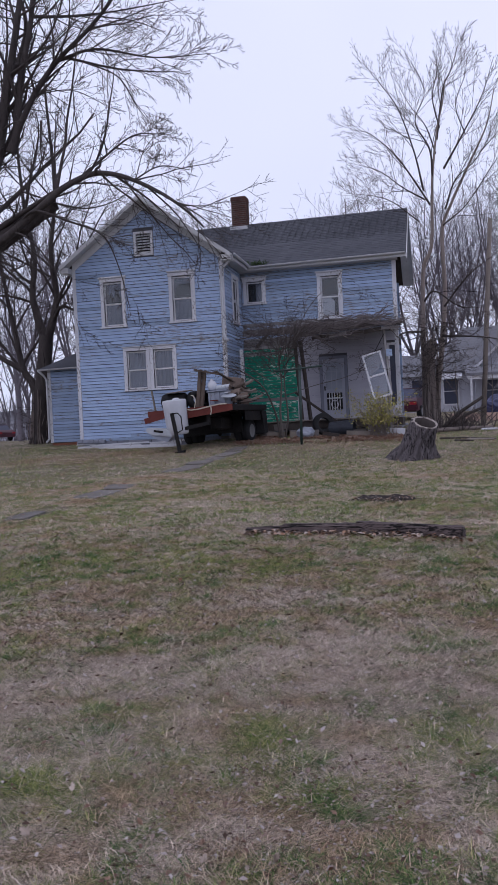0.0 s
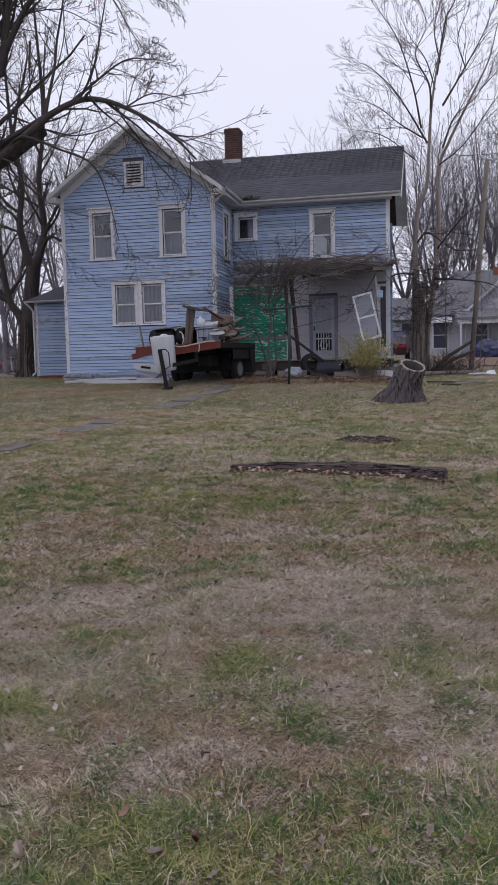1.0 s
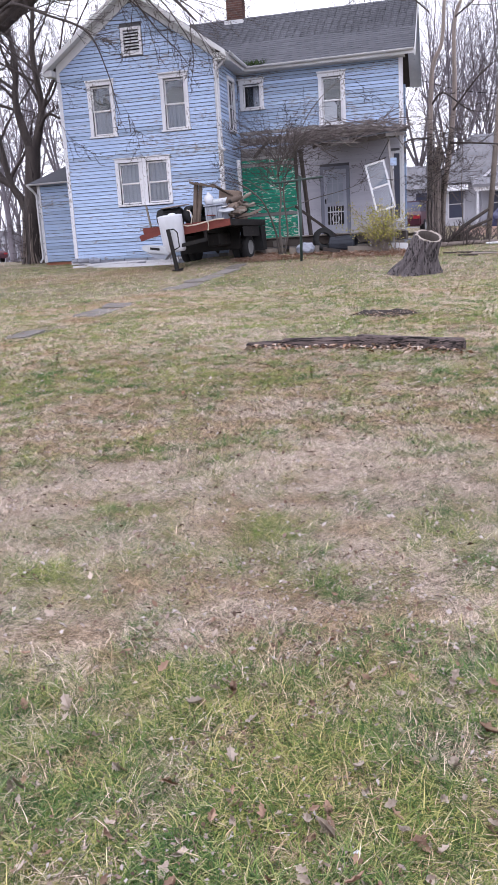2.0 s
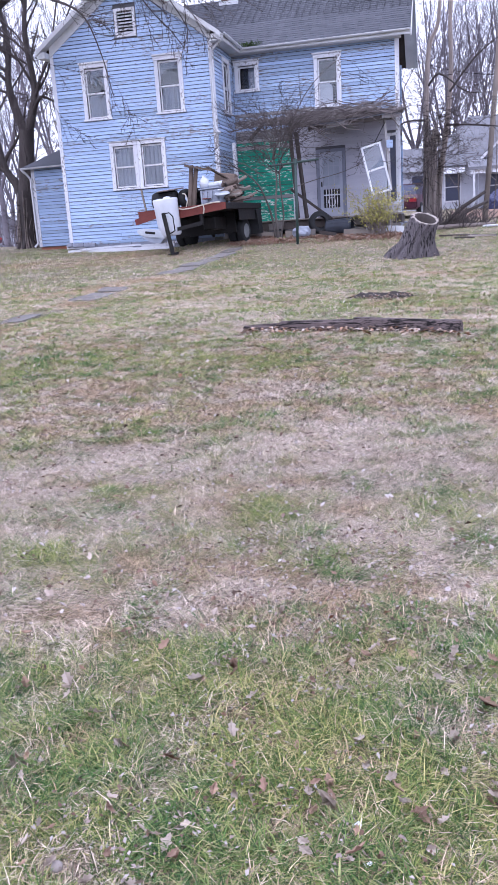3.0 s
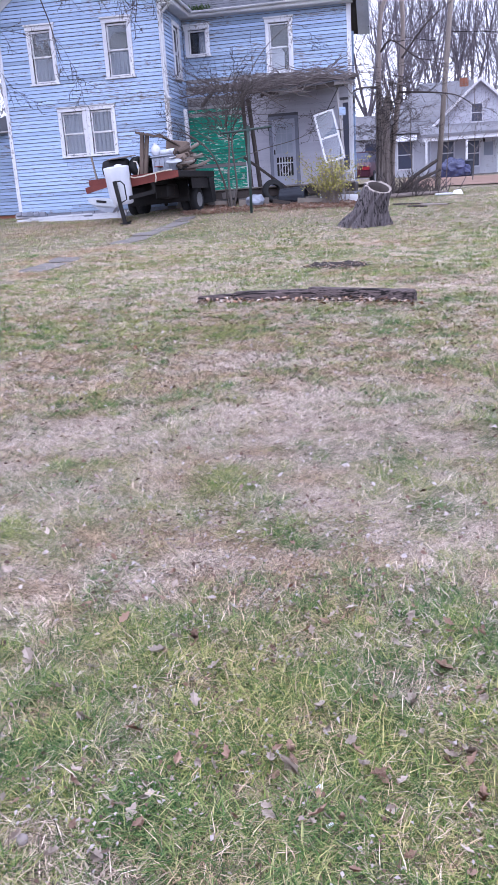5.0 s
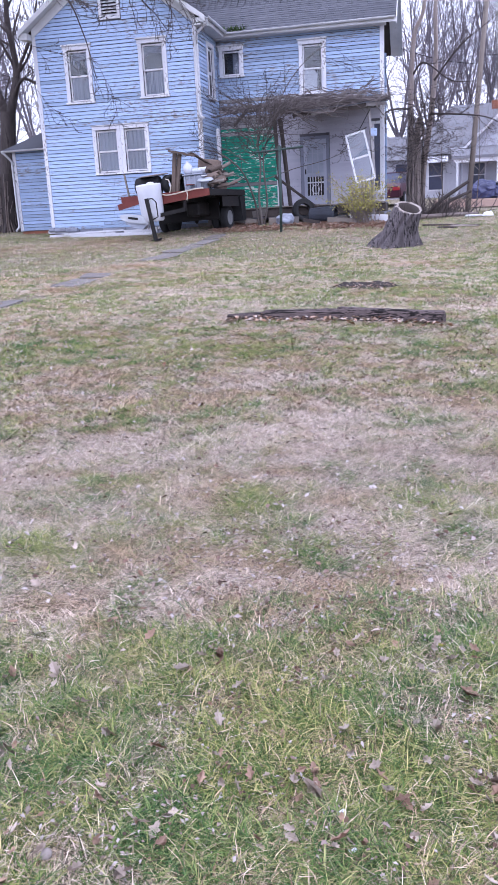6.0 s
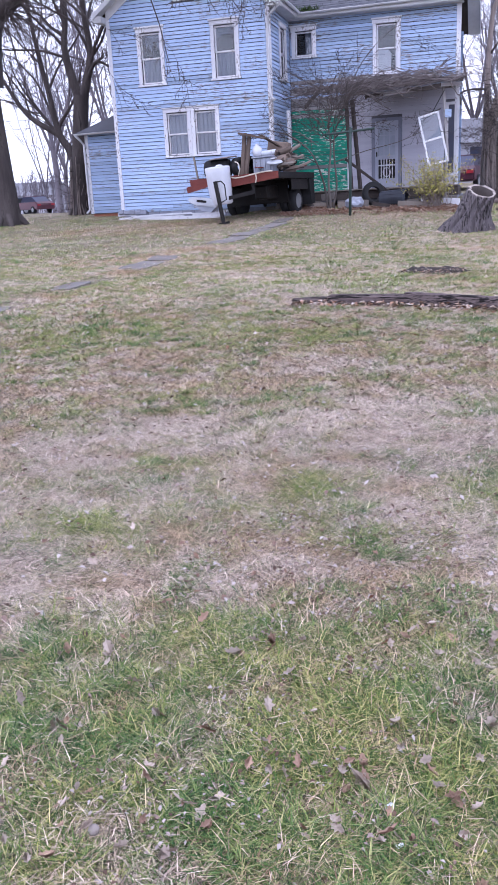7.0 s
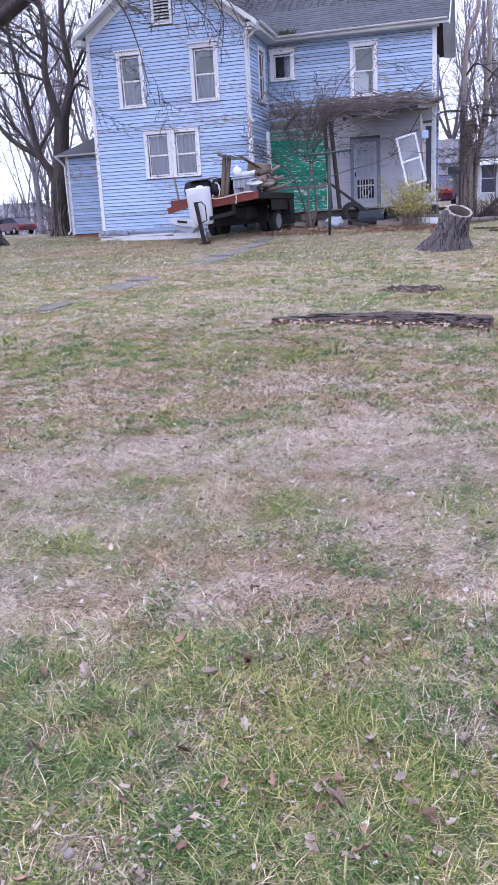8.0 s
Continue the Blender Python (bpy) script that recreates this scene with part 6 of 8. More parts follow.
# yellowing bush by the porch
rnd = random.Random(106)
ux, uy = -1.95, 24.6
uz = gz(ux, uy)
stems, leaf_v, leaf_f = [], [], []
for k in range(100):
    a, lean_by = rnd.uniform(0, 6.28), rnd.uniform(0.1, 1.0)
    p = np.array([ux + rnd.gauss(0, 0.18), uy + rnd.gauss(0, 0.15), uz - 0.03])
    pts = [p]
    h = rnd.uniform(0.6, 1.55)
    for j in range(6):
        pts.append(pts[-1] + np.array([math.cos(a) * lean_by * h / 6 * (0.5 + j * 0.25), math.sin(a) * lean_by * h / 7 * (0.5 + j * 0.25), h / 6 * (1.1 - 0.08 * j)]) + np.random.RandomState(k * 7 + j).normal(0, 0.015, 3))
    stems.append((np.array(pts), np.linspace(0.009, 0.003, 7), 4))
    for j in range(rnd.randint(18, 42)):
        f = rnd.uniform(0.25, 1.0) * 5.999
        i = int(f)
        c = pts[i] + (pts[i + 1] - pts[i]) * (f - i) + np.array([rnd.gauss(0, 0.07), rnd.gauss(0, 0.07), rnd.gauss(0, 0.06)])
        if c[2] < uz + 0.35 and rnd.random() < 0.6:
            continue
        s = rnd.uniform(0.022, 0.042)
        u = np.array([rnd.gauss(0, 1), rnd.gauss(0, 1), rnd.gauss(0, 0.7)])
        u /= np.linalg.norm(u)
        v = np.cross(u, [rnd.gauss(0, 1), rnd.gauss(0, 1), rnd.gauss(0, 1)])
        v /= np.linalg.norm(v) + 1e-9
        n = np.cross(u, v) * s * 0.3
        b = len(leaf_v)
        leaf_v += [c - u * s, c + v * s * 0.5 + n, c + u * s, c - v * s * 0.5 + n]
        leaf_f += [(b, b + 1, b + 2, b + 3)]
bush = thing("bush", ux, uy, uz, "small bush with sparse yellow-green leaves on bare stems", "bush")
tagged(adopt(new("stem", tubes_mesh("stem", stems, M_VINE)), bush), kind="stuff")
adopt(new("foliage", raw_mesh("foliage", np.array(leaf_v), np.array(leaf_f), M_BUSHLEAF)), bush)

# ---- flatbed trailer with its load ----
TURN = -8
TX, TY = -6.9, 24.05
TZ = gz(TX, TY)
trailer = thing("flatbed_trailer", TX, TY, TZ, "rusty flatbed trailer with red front and black side rail", "trailer", turn=TURN)
TM = pose(TX, TY, TZ - 0.03, 0, -2.2, TURN)        # the bed leans down to one side
TL = pose(TX, TY, TZ, 0, 0, TURN)
HW, HL, DZ = 1.33, 1.4, 1.04


def tpart(name, bm, material, parent=None, label="", smooth_faces=False, level=False):
    bmesh.ops.transform(bm, matrix=TL if level else TM, verts=bm.verts)
    return part(name, bm, material, parent or trailer, label, smooth_faces=smooth_faces)


bm = bmesh.new()
prism(bm, [(-HW, -HL, DZ + 0.06), (HW, -HL, DZ + 0.06), (HW, -HL, DZ - 0.12), (0.35, -HL, DZ - 0.2), (-0.1, -HL, DZ - 0.24), (-HW, -HL, DZ - 0.09)], (0, 0.05, 0))
tpart("front_rail", bm, M_RED, label="rust-red painted front rail")
tpart("side_rail", boxed(HW - 0.05, HW + 0.01, -HL + 0.05, HL, DZ - 0.12, DZ + 0.05, bevel=0.01), M_IRON)
tpart("side_rail", boxed(-HW - 0.01, -HW + 0.05, -HL + 0.05, HL, DZ - 0.12, DZ + 0.05, bevel=0.01), M_IRON)
tpart("rear_rail", boxed(-HW + 0.05, HW - 0.05, HL - 0.05, HL, DZ - 0.12, DZ + 0.05), M_IRON)
for k in range(9):
    x = -HW + 0.06 + k * 0.279
    tpart("plank", boxed(x, x + 0.268, -HL + 0.06, HL - 0.06, DZ, DZ + 0.04, bevel=0.005), M_WOOD_DARK)
bm = bmesh.new()
for x in (-0.55, 0.55):
    box(bm, x - 0.05, x + 0.05, -HL + 0.05, HL - 0.05, DZ - 0.24, DZ - 0.005)
for y in (-0.9, 0.0, 0.95):
    box(bm, -HW + 0.05, HW - 0.05, y - 0.04, y + 0.04, DZ - 0.14, DZ - 0.006)
tpart("chassis", bm, M_IRON)
for x, far in ((-0.55, -0.32), (0.55, -0.22)):
    bm = bmesh.new()
    bar(bm, (x, -HL + 0.1, DZ - 0.42), (far, -HL - 0.3, DZ - 0.55), 0.08, 0.1)
    bar(bm, (x, -HL + 0.1, DZ - 0.46), (x, -HL + 0.1, DZ - 0.1), 0.08, 0.08)
    tpart("tongue", bm, M_IRON)
# added dark panel, filling in the shade under the bed
tpart("bulkhead", boxed(-0.95, 0.95, 0.15, 0.25, 0.3, DZ - 0.15), M_IRON)
bm = bmesh.new()
tube(bm, [(-1.0, 0.62, 0.33), (1.0, 0.62, 0.33)], 0.045, 10)
tube(bm, [(0.0, 0.62, 0.33), (0.02, 0.62, 0.331)], 0.14, 12)
tpart("axle", bm, M_IRON, level=True)
bm = bmesh.new()
for x in (-0.55, 0.55):
    for j in range(3):
        box(bm, x - 0.03, x + 0.03, 0.62 - 0.4 + j * 0.08, 0.62 + 0.4 - j * 0.08, 0.38 + j * 0.03, 0.405 + j * 0.03)
    box(bm, x - 0.04, x + 0.04, 0.25, 0.33, 0.4, DZ - 0.23)
    box(bm, x - 0.04, x + 0.04, 0.91, 0.99, 0.4, DZ - 0.23)
tpart("leaf_spring", bm, M_IRON)
TYRE = [(0.2, -0.1), (0.3, -0.115), (0.345, -0.09), (0.36, -0.05), (0.36, 0.05), (0.345, 0.09), (0.3, 0.115), (0.2, 0.1)]
for x, out in ((0.98, 1), (0.72, 1), (-0.98, -1), (-0.72, -1)):
    wheel = adopt(thing("wheel", *(TL @ Vector((x, 0.62, 0.33))), "", ""), trailer)
    m = pose(x, 0.62, 0.33, 0, 90 * out, 0)
    bm = bmesh.new()
    turned(bm, TYRE, 28, m=m, cap=True)
    tpart("tyre", bm, M_RUBBER, wheel, smooth_faces=True, level=True)
    bm = bmesh.new()
    turned(bm, [(0.205, 0.101), (0.2, 0.115), (0.185, 0.112), (0.175, 0.03), (0.1, 0.02), (0.09, 0.075), (0.04, 0.085)], 24, m=m)
    tpart("rim", bm, M_RIM, wheel, "dull white steel rim", level=True)
bm = bmesh.new()
box(bm, 0.62, HW - 0.02, 1.1, 1.125, 0.2, DZ - 0.14)
tpart("mud_flap", bm, M_RUBBER)
bm = bmesh.new()
prism(bm, [(HW - 0.03, 0.98, DZ - 0.13), (HW - 0.03, HL, DZ - 0.13), (HW - 0.03, HL, 0.22), (HW - 0.03, 1.12, 0.2)], (0.02, 0, 0))
tpart("mud_flap", bm, M_RUBBER)
bm = bmesh.new()
box(bm, 0.3, 0.7, -0.7, 0.1, DZ - 0.62, DZ - 0.25, bevel=0.04)
tpart("tool_box", bm, M_IRON)
# added dark side panel, deepening the shade under the bed
tpart("skirt", boxed(HW - 0.055, HW - 0.045, -0.35, 0.95, DZ - 0.42, DZ - 0.13), M_IRON)

# jack post before it, standing on the lawn
jx, jy = -7.3, 22.1
jz = gz(jx, jy)
bm = bmesh.new()
bar(bm, (jx + 0.02, jy, jz), (jx - 0.17, jy + 0.02, jz + 1.1), 0.10, 0.09, 10)
jack = part("jack_post", bm, M_IRON)
tagged(jack, "black steel jack post standing before the trailer", "jack")
bm = bmesh.new()
tube(bm, [(jx - 0.17, jy + 0.02, jz + 1.08), (jx + 0.0, jy + 0.0, jz + 1.1), (jx + 0.1, jy + 0.0, jz + 1.0), (jx + 0.13, jy, jz + 0.62), (jx - 0.02, jy, jz + 0.55)], 0.017, 6)
part("hose", bm, M_RUBBER, jack, "black bent hose")
part("foot_plate", boxed(jx - 0.1, jx + 0.16, jy - 0.1, jy + 0.1, jz - 0.01, jz + 0.02), M_IRON, jack)
bm = bmesh.new()
tube(bm, [(jx + 0.05, jy, jz + 0.02), (jx + 0.2, jy - 0.02, jz + 0.05)], 0.02, 6)
part("handle", bm, M_RUBBER, jack)

# white drum leaning over the tongue
bm = bmesh.new()
m = pose(-7.45, 22.58, jz + 0.5, 3, -4, 0)
turned(bm, [(0.24, 0.0), (0.275, 0.04), (0.285, 0.3), (0.29, 0.36), (0.30, 0.75), (0.31, 0.95), (0.3, 0.985), (0.2, 1.0)], 22, m=m)
for v in bm.verts:
    v.co.x = -7.45 + (v.co.x + 7.45) * 1.12
drum = part("drum", bm, M_DRUM, smooth_faces=True)
tagged(drum, "white plastic drum upside down on the trailer tongue", "drum")
bm = bmesh.new()
turned(bm, [(0.1, 0.0), (0.1, 0.03), (0.03, 0.05)], 12, m=m @ pose(0.05, 0, 0.995))
part("lid", bm, M_PLASTIC, drum)

# outboard motor cowls lying across the tongue
bm = bmesh.new()
mm = pose(-7.85, 22.55, jz + 0.46, 0, 8, 0)
prism(bm, [(-0.55, -0.2, 0.16), (-0.5, -0.2, 0.06), (-0.3, -0.2, 0.0), (0.3, -0.2, 0.0), (0.34, -0.2, 0.2), (0.1, -0.2, 0.23), (-0.45, -0.2, 0.21)], (0, 0.4, 0))
bmesh.ops.bevel(bm, geom=list(bm.edges), offset=0.025, segments=2, affect="EDGES")
bmesh.ops.transform(bm, matrix=mm, verts=bm.verts)
crate = part("boat_cowl", bm, M_COWL)
tagged(crate, "grubby white fibreglass cowl piece on the trailer tongue", "cowl")
bm = bmesh.new()
prism(bm, [(-0.4, -0.15, 0.0), (-0.15, -0.15, -0.12), (0.15, -0.15, -0.14), (0.25, -0.15, 0.0)], (0, 0.3, 0))
bmesh.ops.transform(bm, matrix=mm, verts=bm.verts)
part("lower_cowl", bm, M_GREYPLASTIC, crate, "grey lower shell")
part("vent", boxed(-0.28, 0.0, -0.215, -0.199, 0.1, 0.16, m=mm), M_IRON, crate)
# ---- the load: boards, tyres, tubs and frames ----
def load(name, bm, material, label, category, smooth_faces=False):
    bmesh.ops.transform(bm, matrix=TM @ Matrix.Translation((0, 0, DZ + 0.042)), verts=bm.verts)
    return tagged(part(name, bm, material, None, smooth_faces=smooth_faces), label, category)


for k, (x, y, z, rx, ry) in enumerate([(-0.12, -0.7, 0.27, 90, 66), (0.16, -0.62, 0.27, 88, 76)]):
    bm = bmesh.new()
    turned(bm, [(r * 0.72, h) for r, h in TYRE] + [(0.13, 0.1), (0.13, -0.1)], 24, m=pose(x, y, z, rx, 0, ry), cap=False)
    bmesh.ops.remove_doubles(bm, verts=bm.verts, dist=0.0001)
    load("scrap_tyre_ring", bm, M_RUBBER, "worn black loose tyre on the trailer bed", "tyre", True)["group"] = "loose tyres"
bm = bmesh.new()
turned(bm, [(0.18, 0.0), (0.235, 0.03), (0.25, 0.08), (0.25, 0.2), (0.258, 0.215), (0.258, 0.25), (0.25, 0.265), (0.25, 0.66), (0.235, 0.71), (0.18, 0.74)], 22, m=pose(-1.08, -0.84, 0.262, 0, 90, 4))
load("black_tank", bm, M_RUBBER, "black plastic tank lying behind the drum", "tank", True)
bm = bmesh.new()
turned(bm, [(0.4, 0.0), (0.42, 0.015), (0.36, 0.035), (0.1, 0.04)], 18, m=pose(-0.55, -0.78, 0.525, 4, -3, 10))
load("round_lid", bm, M_VINE, "brown round lid lying on the black tank", "lid")
bm = bmesh.new()
for x0, z0, x1, z1 in ((0.08, 0.0, 0.16, 1.12), (0.2, 0.0, 0.3, 1.08), (0.05, 1.12, 0.75, 0.93)):
    bar(bm, (x0, -0.95, z0), (x1, -0.75, z1), 0.13, 0.05)
bar(bm, (0.5, -0.45, 1.05), (1.1, 0.4, 0.5), 0.12, 0.03)
load("wooden_frame", bm, M_JUNKWOOD, "broken grey wooden frame standing on the trailer", "frame")
bm = bmesh.new()
box(bm, 0.35, 0.95, -0.15, 0.35, 0.3, 1.0, bevel=0.03, m=pose(0, 0, 0, 0, 10, 12))
load("old_cabinet", bm, M_JUNKWOOD, "weathered brown cabinet among the junk", "cabinet")
bm = bmesh.new()
box(bm, 0.42, 1.0, -0.95, -0.5, 0.02, 0.42, bevel=0.03)
for k in range(4):
    box(bm, 0.45 + k * 0.15, 0.5 + k * 0.15, -0.98, -0.945, 0.04, 0.4)
box(bm, 0.4, 1.02, -0.99, -0.46, 0.42, 0.46, bevel=0.012)
load("plastic_crate", bm, M_GREYPLASTIC, "pale grey plastic crate on the trailer", "crate")
bm = bmesh.new()
turned(bm, [(0.05, 0), (0.12, 0.02), (0.13, 0.2), (0.07, 0.27), (0.045, 0.29), (0.045, 0.33)], 16, m=pose(0.5, -0.75, 0.48))
load("jug", bm, M_DRUM, "white plastic jug on the crate", "jug", True)
bm = bmesh.new()
turned(bm, [(0.055, 0), (0.075, 0.03), (0.075, 0.42), (0.04, 0.45)], 14, m=pose(0.6, -0.72, 0.537, 0, 88, 8))
load("jug", bm, M_COWL, "white plastic container lying on the crate", "jug", True)
for k in range(5):
    bm = bmesh.new()
    tube(bm, [(0.9 + 0.05 * k, -0.5 + 0.2 * k, 0.05 + 0.03 * k), (1.12, -0.2 + 0.2 * k, 0.12 + 0.05 * k)], 0.03, 8)
    load("pipe", bm, M_IRON, "short rusty pipe in the trailer load", "pipe")["group"] = "pipes"
bm = bmesh.new()
tube(bm, [(0.55, 0.1, 0.35), (1.25, 0.6, 0.75)], 0.05, 10)
load("pipe", bm, M_WOOD, "thick grey pipe sticking out of the trailer load", "pipe")["group"] = "pipes"
rnd = random.Random(66)
for k in range(17):
    bm = bmesh.new()
    x, y, z = rnd.uniform(0.65, 1.1), rnd.uniform(-0.9, 1.0), 0.05 + k * 0.024
    a = rnd.gauss(0.3, 0.5)
    bar(bm, (x - 0.35 * math.sin(a), y - 0.45 * math.cos(a), z), (x + 0.35 * math.sin(a), y + 0.45 * math.cos(a), z + rnd.gauss(0.04, 0.05)), rnd.uniform(0.07, 0.16), 0.025)
    load("scrap_board", bm, rnd.choice([M_WOOD, M_WOOD_DARK, M_RED, M_TRIM]), "scrap board in the pile on the trailer", "board")["group"] = "scrap boards"
# heap of broken furniture and split wood behind the crate
rnd = random.Random(68)
for k in range(26):
    bm = bmesh.new()
    x, y, z = rnd.uniform(0.75, 1.2), rnd.uniform(-0.75, 0.6), 0.05 + 0.5 * rnd.random() ** 1.4
    a, rise, ln = rnd.uniform(-1.4, 1.4), rnd.gauss(0, 0.3), rnd.uniform(0.18, 0.4)
    dx, dy = ln * math.sin(a), ln * math.cos(a)
    bar(bm, (x - dx, y - dy, max(z - rise * ln, 0.03)), (x + dx, y + dy, max(z + rise * ln, 0.03)), rnd.uniform(0.06, 0.15), rnd.uniform(0.02, 0.06), rnd.uniform(0, 90))
    load("scrap_board", bm, rnd.choice([M_JUNKWOOD, M_JUNKWOOD, M_WOOD, M_WOOD_DARK]), "broken brown board in the heap on the trailer", "board")["group"] = "scrap boards"
bm = bmesh.new()
tube(bm, [(0.8, -0.3, 0.5), (1.0, -0.1, 0.58), (1.15, 0.1, 0.66)], [0.075, 0.07, 0.065], 10)
load("short_log", bm, M_JUNKWOOD, "short brown log on top of the trailer load", "log", True)
bm = bmesh.new()
turned(bm, [(0.02, 0.05), (0.2, 0.03), (0.23, 0.0), (0.215, 0.0), (0.02, 0.035)], 20, m=pose(1.1, -1.0, 0.26, 14, 6, 0))
load("pan_lid", bm, M_COWL, "white enamel lid on the trailer heap", "lid", True)
bm = bmesh.new()
tube(bm, [(-0.1, -HL - 0.07, 0.0), (0.1, -HL - 0.09, -0.06), (0.35, -HL - 0.09, -0.05), (0.7, -HL - 0.08, 0.0), (0.98, -HL - 0.07, 0.03), (1.2, -HL - 0.05, 0.03)], 0.018, 6)
tube(bm, [(0.72, -HL - 0.08, 0.0), (0.74, -HL - 0.1, -0.12), (0.71, -HL - 0.1, -0.24)], 0.016, 6)
tube(bm, [(0.2, -HL - 0.05, 0.0), (0.26, -HL - 0.06, 0.18), (0.2, -HL - 0.06, 0.34), (0.12, -HL - 0.05, 0.36)], 0.016, 6)
load("rope", bm, M_ROPE, "pale rope tied along the front rail", "rope")
bm = bmesh.new()
bar(bm, (-1.13, -HL + 0.12, -0.02), (-1.2, -HL + 0.1, 0.62), 0.09, 0.04)
load("stake", bm, M_WOOD, "grey wooden stake standing in the trailer front", "stake")
bm = bmesh.new()
bar(bm, (-1.38, -HL - 0.13, -0.26), (-0.3, -HL - 0.13, -0.06), 0.03, 0.16)
load("red_board", bm, M_RED, "rust-red board at the trailer front", "board")

# ---- yard ----
# clothes-line pole: a green pipe with a cross arm
px, py = -3.98, 23.0
pz = gz(px, py)
pole = thing("clothesline_pole", px, py, pz, "dark green pipe clothes-line pole with cross arm", "pole")
bm = bmesh.new()
tube(bm, [(px, py, pz - 0.15), (px + 0.04, py, 3.27)], 0.038, 12)
part("post", bm, M_POLE, pole, smooth_faces=True)
bm = bmesh.new()
tube(bm, [(px - 0.74, py + 0.16, 3.14), (px + 0.68, py - 0.1, 3.2)], 0.03, 10)
part("cross_arm", bm, M_POLE, pole, smooth_faces=True)
bm = bmesh.new()
turned(bm, [(0.05, -0.06), (0.05, 0.07)], 12, m=pose(px + 0.04, py, 3.19))
part("collar", bm, M_POLE, pole)
for f in (-0.66, -0.35, 0.3, 0.6):
    bm = bmesh.new()
    tube(bm, [(px + f, py + 0.02 - f * 0.18, 3.2), (px + f, py - 0.02 - f * 0.18, 3.1), (px + f + 0.03, py - 0.04 - f * 0.18, 3.08)], 0.008, 5)
    part("line_hook", bm, M_IRON, pole)

# hollow stump, flared at the foot
stx, sty = -0.68, 18.95
stz = gz(stx, sty)
stump = thing("stump", stx, sty, stz, "leaning hollow tree stump with grey bark", "stump")
bm, rnd, sides = bmesh.new(), random.Random(17), 96
rings = []
LEVELS = [(-0.08, 0.44, -0.1), (0.04, 0.41, -0.08), (0.16, 0.37, -0.04), (0.32, 0.335, 0.02), (0.5, 0.31, 0.09), (0.64, 0.295, 0.16), (0.78, 0.29, 0.22), (0.795, 0.282, 0.222), (0.785, 0.235, 0.22), (0.7, 0.215, 0.19), (0.4, 0.17, 0.12), (0.38, 0.02, 0.12)]
for n, (h, r, lean_x) in enumerate(LEVELS):
    ring = []
    for k in range(sides):
        a = 6.2832 * k / sides
        ridge = 1 + (0.045 * math.sin(9 * a + h * 3) + 0.06 * math.sin(13 * a + 1 + h) + 0.16 * noise.noise(Vector((math.cos(a) * 5, math.sin(a) * 5, h * 2))) + 0.07 * noise.noise(Vector((math.cos(a) * 13, math.sin(a) * 13, h * 3))) - 0.11 * max(0, 1 - 5 * abs(noise.noise(Vector((math.cos(a) * 7 + h, math.sin(a) * 7, h * 1.3)))))) * (1 if n < 7 else 0.4) + (0.28 * max(0, math.sin(3 * a + 0.6)) ** 2 + 0.18 * max(0, math.cos(2 * a)) ** 3) * max(0, 0.4 - h) / 0.4 * (n < 5)
        tilt_z = -0.16 * math.sin(a) * r * 0.0 + (0.12 * r / 0.3 * math.sin(a) - 0.07 * math.cos(a)) * min(1, max(0, (h - 0.3) / 0.4)) * (1 if n < 10 else 0.3) + (rnd.uniform(-0.012, 0.012) if n in (6, 7) else 0)
        wide = 1.0 if math.cos(a) > 0 else 1.22 if h < 0.25 else 1.0
        ring.append(bm.verts.new((stx + lean_x + r * ridge * math.cos(a) * wide, sty + r * ridge * math.sin(a), stz + h + tilt_z)))
    rings.append(ring)
for n, (p, q) in enumerate(zip(rings, rings[1:])):
    for k in range(sides):
        j = (k + 1) % sides
        f = bm.faces.new((p[k], p[j], q[j], q[k]))
        f.material_index = 1 if 6 <= n <= 7 else 2 if n > 7 else 0
bm.faces.new(rings[-1]).material_index = 2
ob = part("stump_body", bm, M_STUMPBARK, stump, smooth_faces=True)
ob.data.materials.append(M_CUTWOOD)
ob.data.materials.append(M_WOOD_DARK)


def rough_timber(name, a, b, w, h, seed, label, parent=None):
    """An old squared timber with split, rounded and eaten edges."""
    rnd = random.Random(seed)
    a, b = Vector(a), Vector(b)
    way = (b - a).normalized()
    side = way.cross(Vector((0, 0, 1))).normalized()
    bm, n, k = bmesh.new(), 60, 22
    rings = []
    for i in range(n + 1):
        f = i / n
        c = a.lerp(b, f)
        ring = []
        for j in range(k):
            t = 6.2832 * j / k
            cs, sn = math.cos(t), math.sin(t)
            u = math.copysign(abs(cs) ** 0.5, cs) * w / 2
            v = math.copysign(abs(sn) ** 0.5, sn) * h / 2
            worn = 1 + (noise.noise(Vector((f * 14, j * 0.9, seed))) * 0.07) + (noise.noise(Vector((f * 3, j * 2.5, seed + 5))) * 0.08) - (0.2 if j in (4, 9, 15) and noise.noise(Vector((f * 5, j, seed))) > -0.15 else 0) - (rnd.uniform(0, 0.35) if i in (0, n) else 0)
            ring.append(bm.verts.new(c + side * u * worn + Vector((0, 0, h / 2 + v * worn))))
        rings.append(ring)
    for p, q in zip(rings, rings[1:]):
        for j in range(k):
            bm.faces.new((p[j], p[(j + 1) % k], q[(j + 1) % k], q[j]))
    bm.faces.new(rings[0][::-1])
    bm.faces.new(rings[-1])
    return tagged(part(name, bm, M_TIE, parent), label, "timber", "landscape timbers")


def on_lawn(x, y, dz=-0.03):
    return (x, y, lz(x, y) + dz)


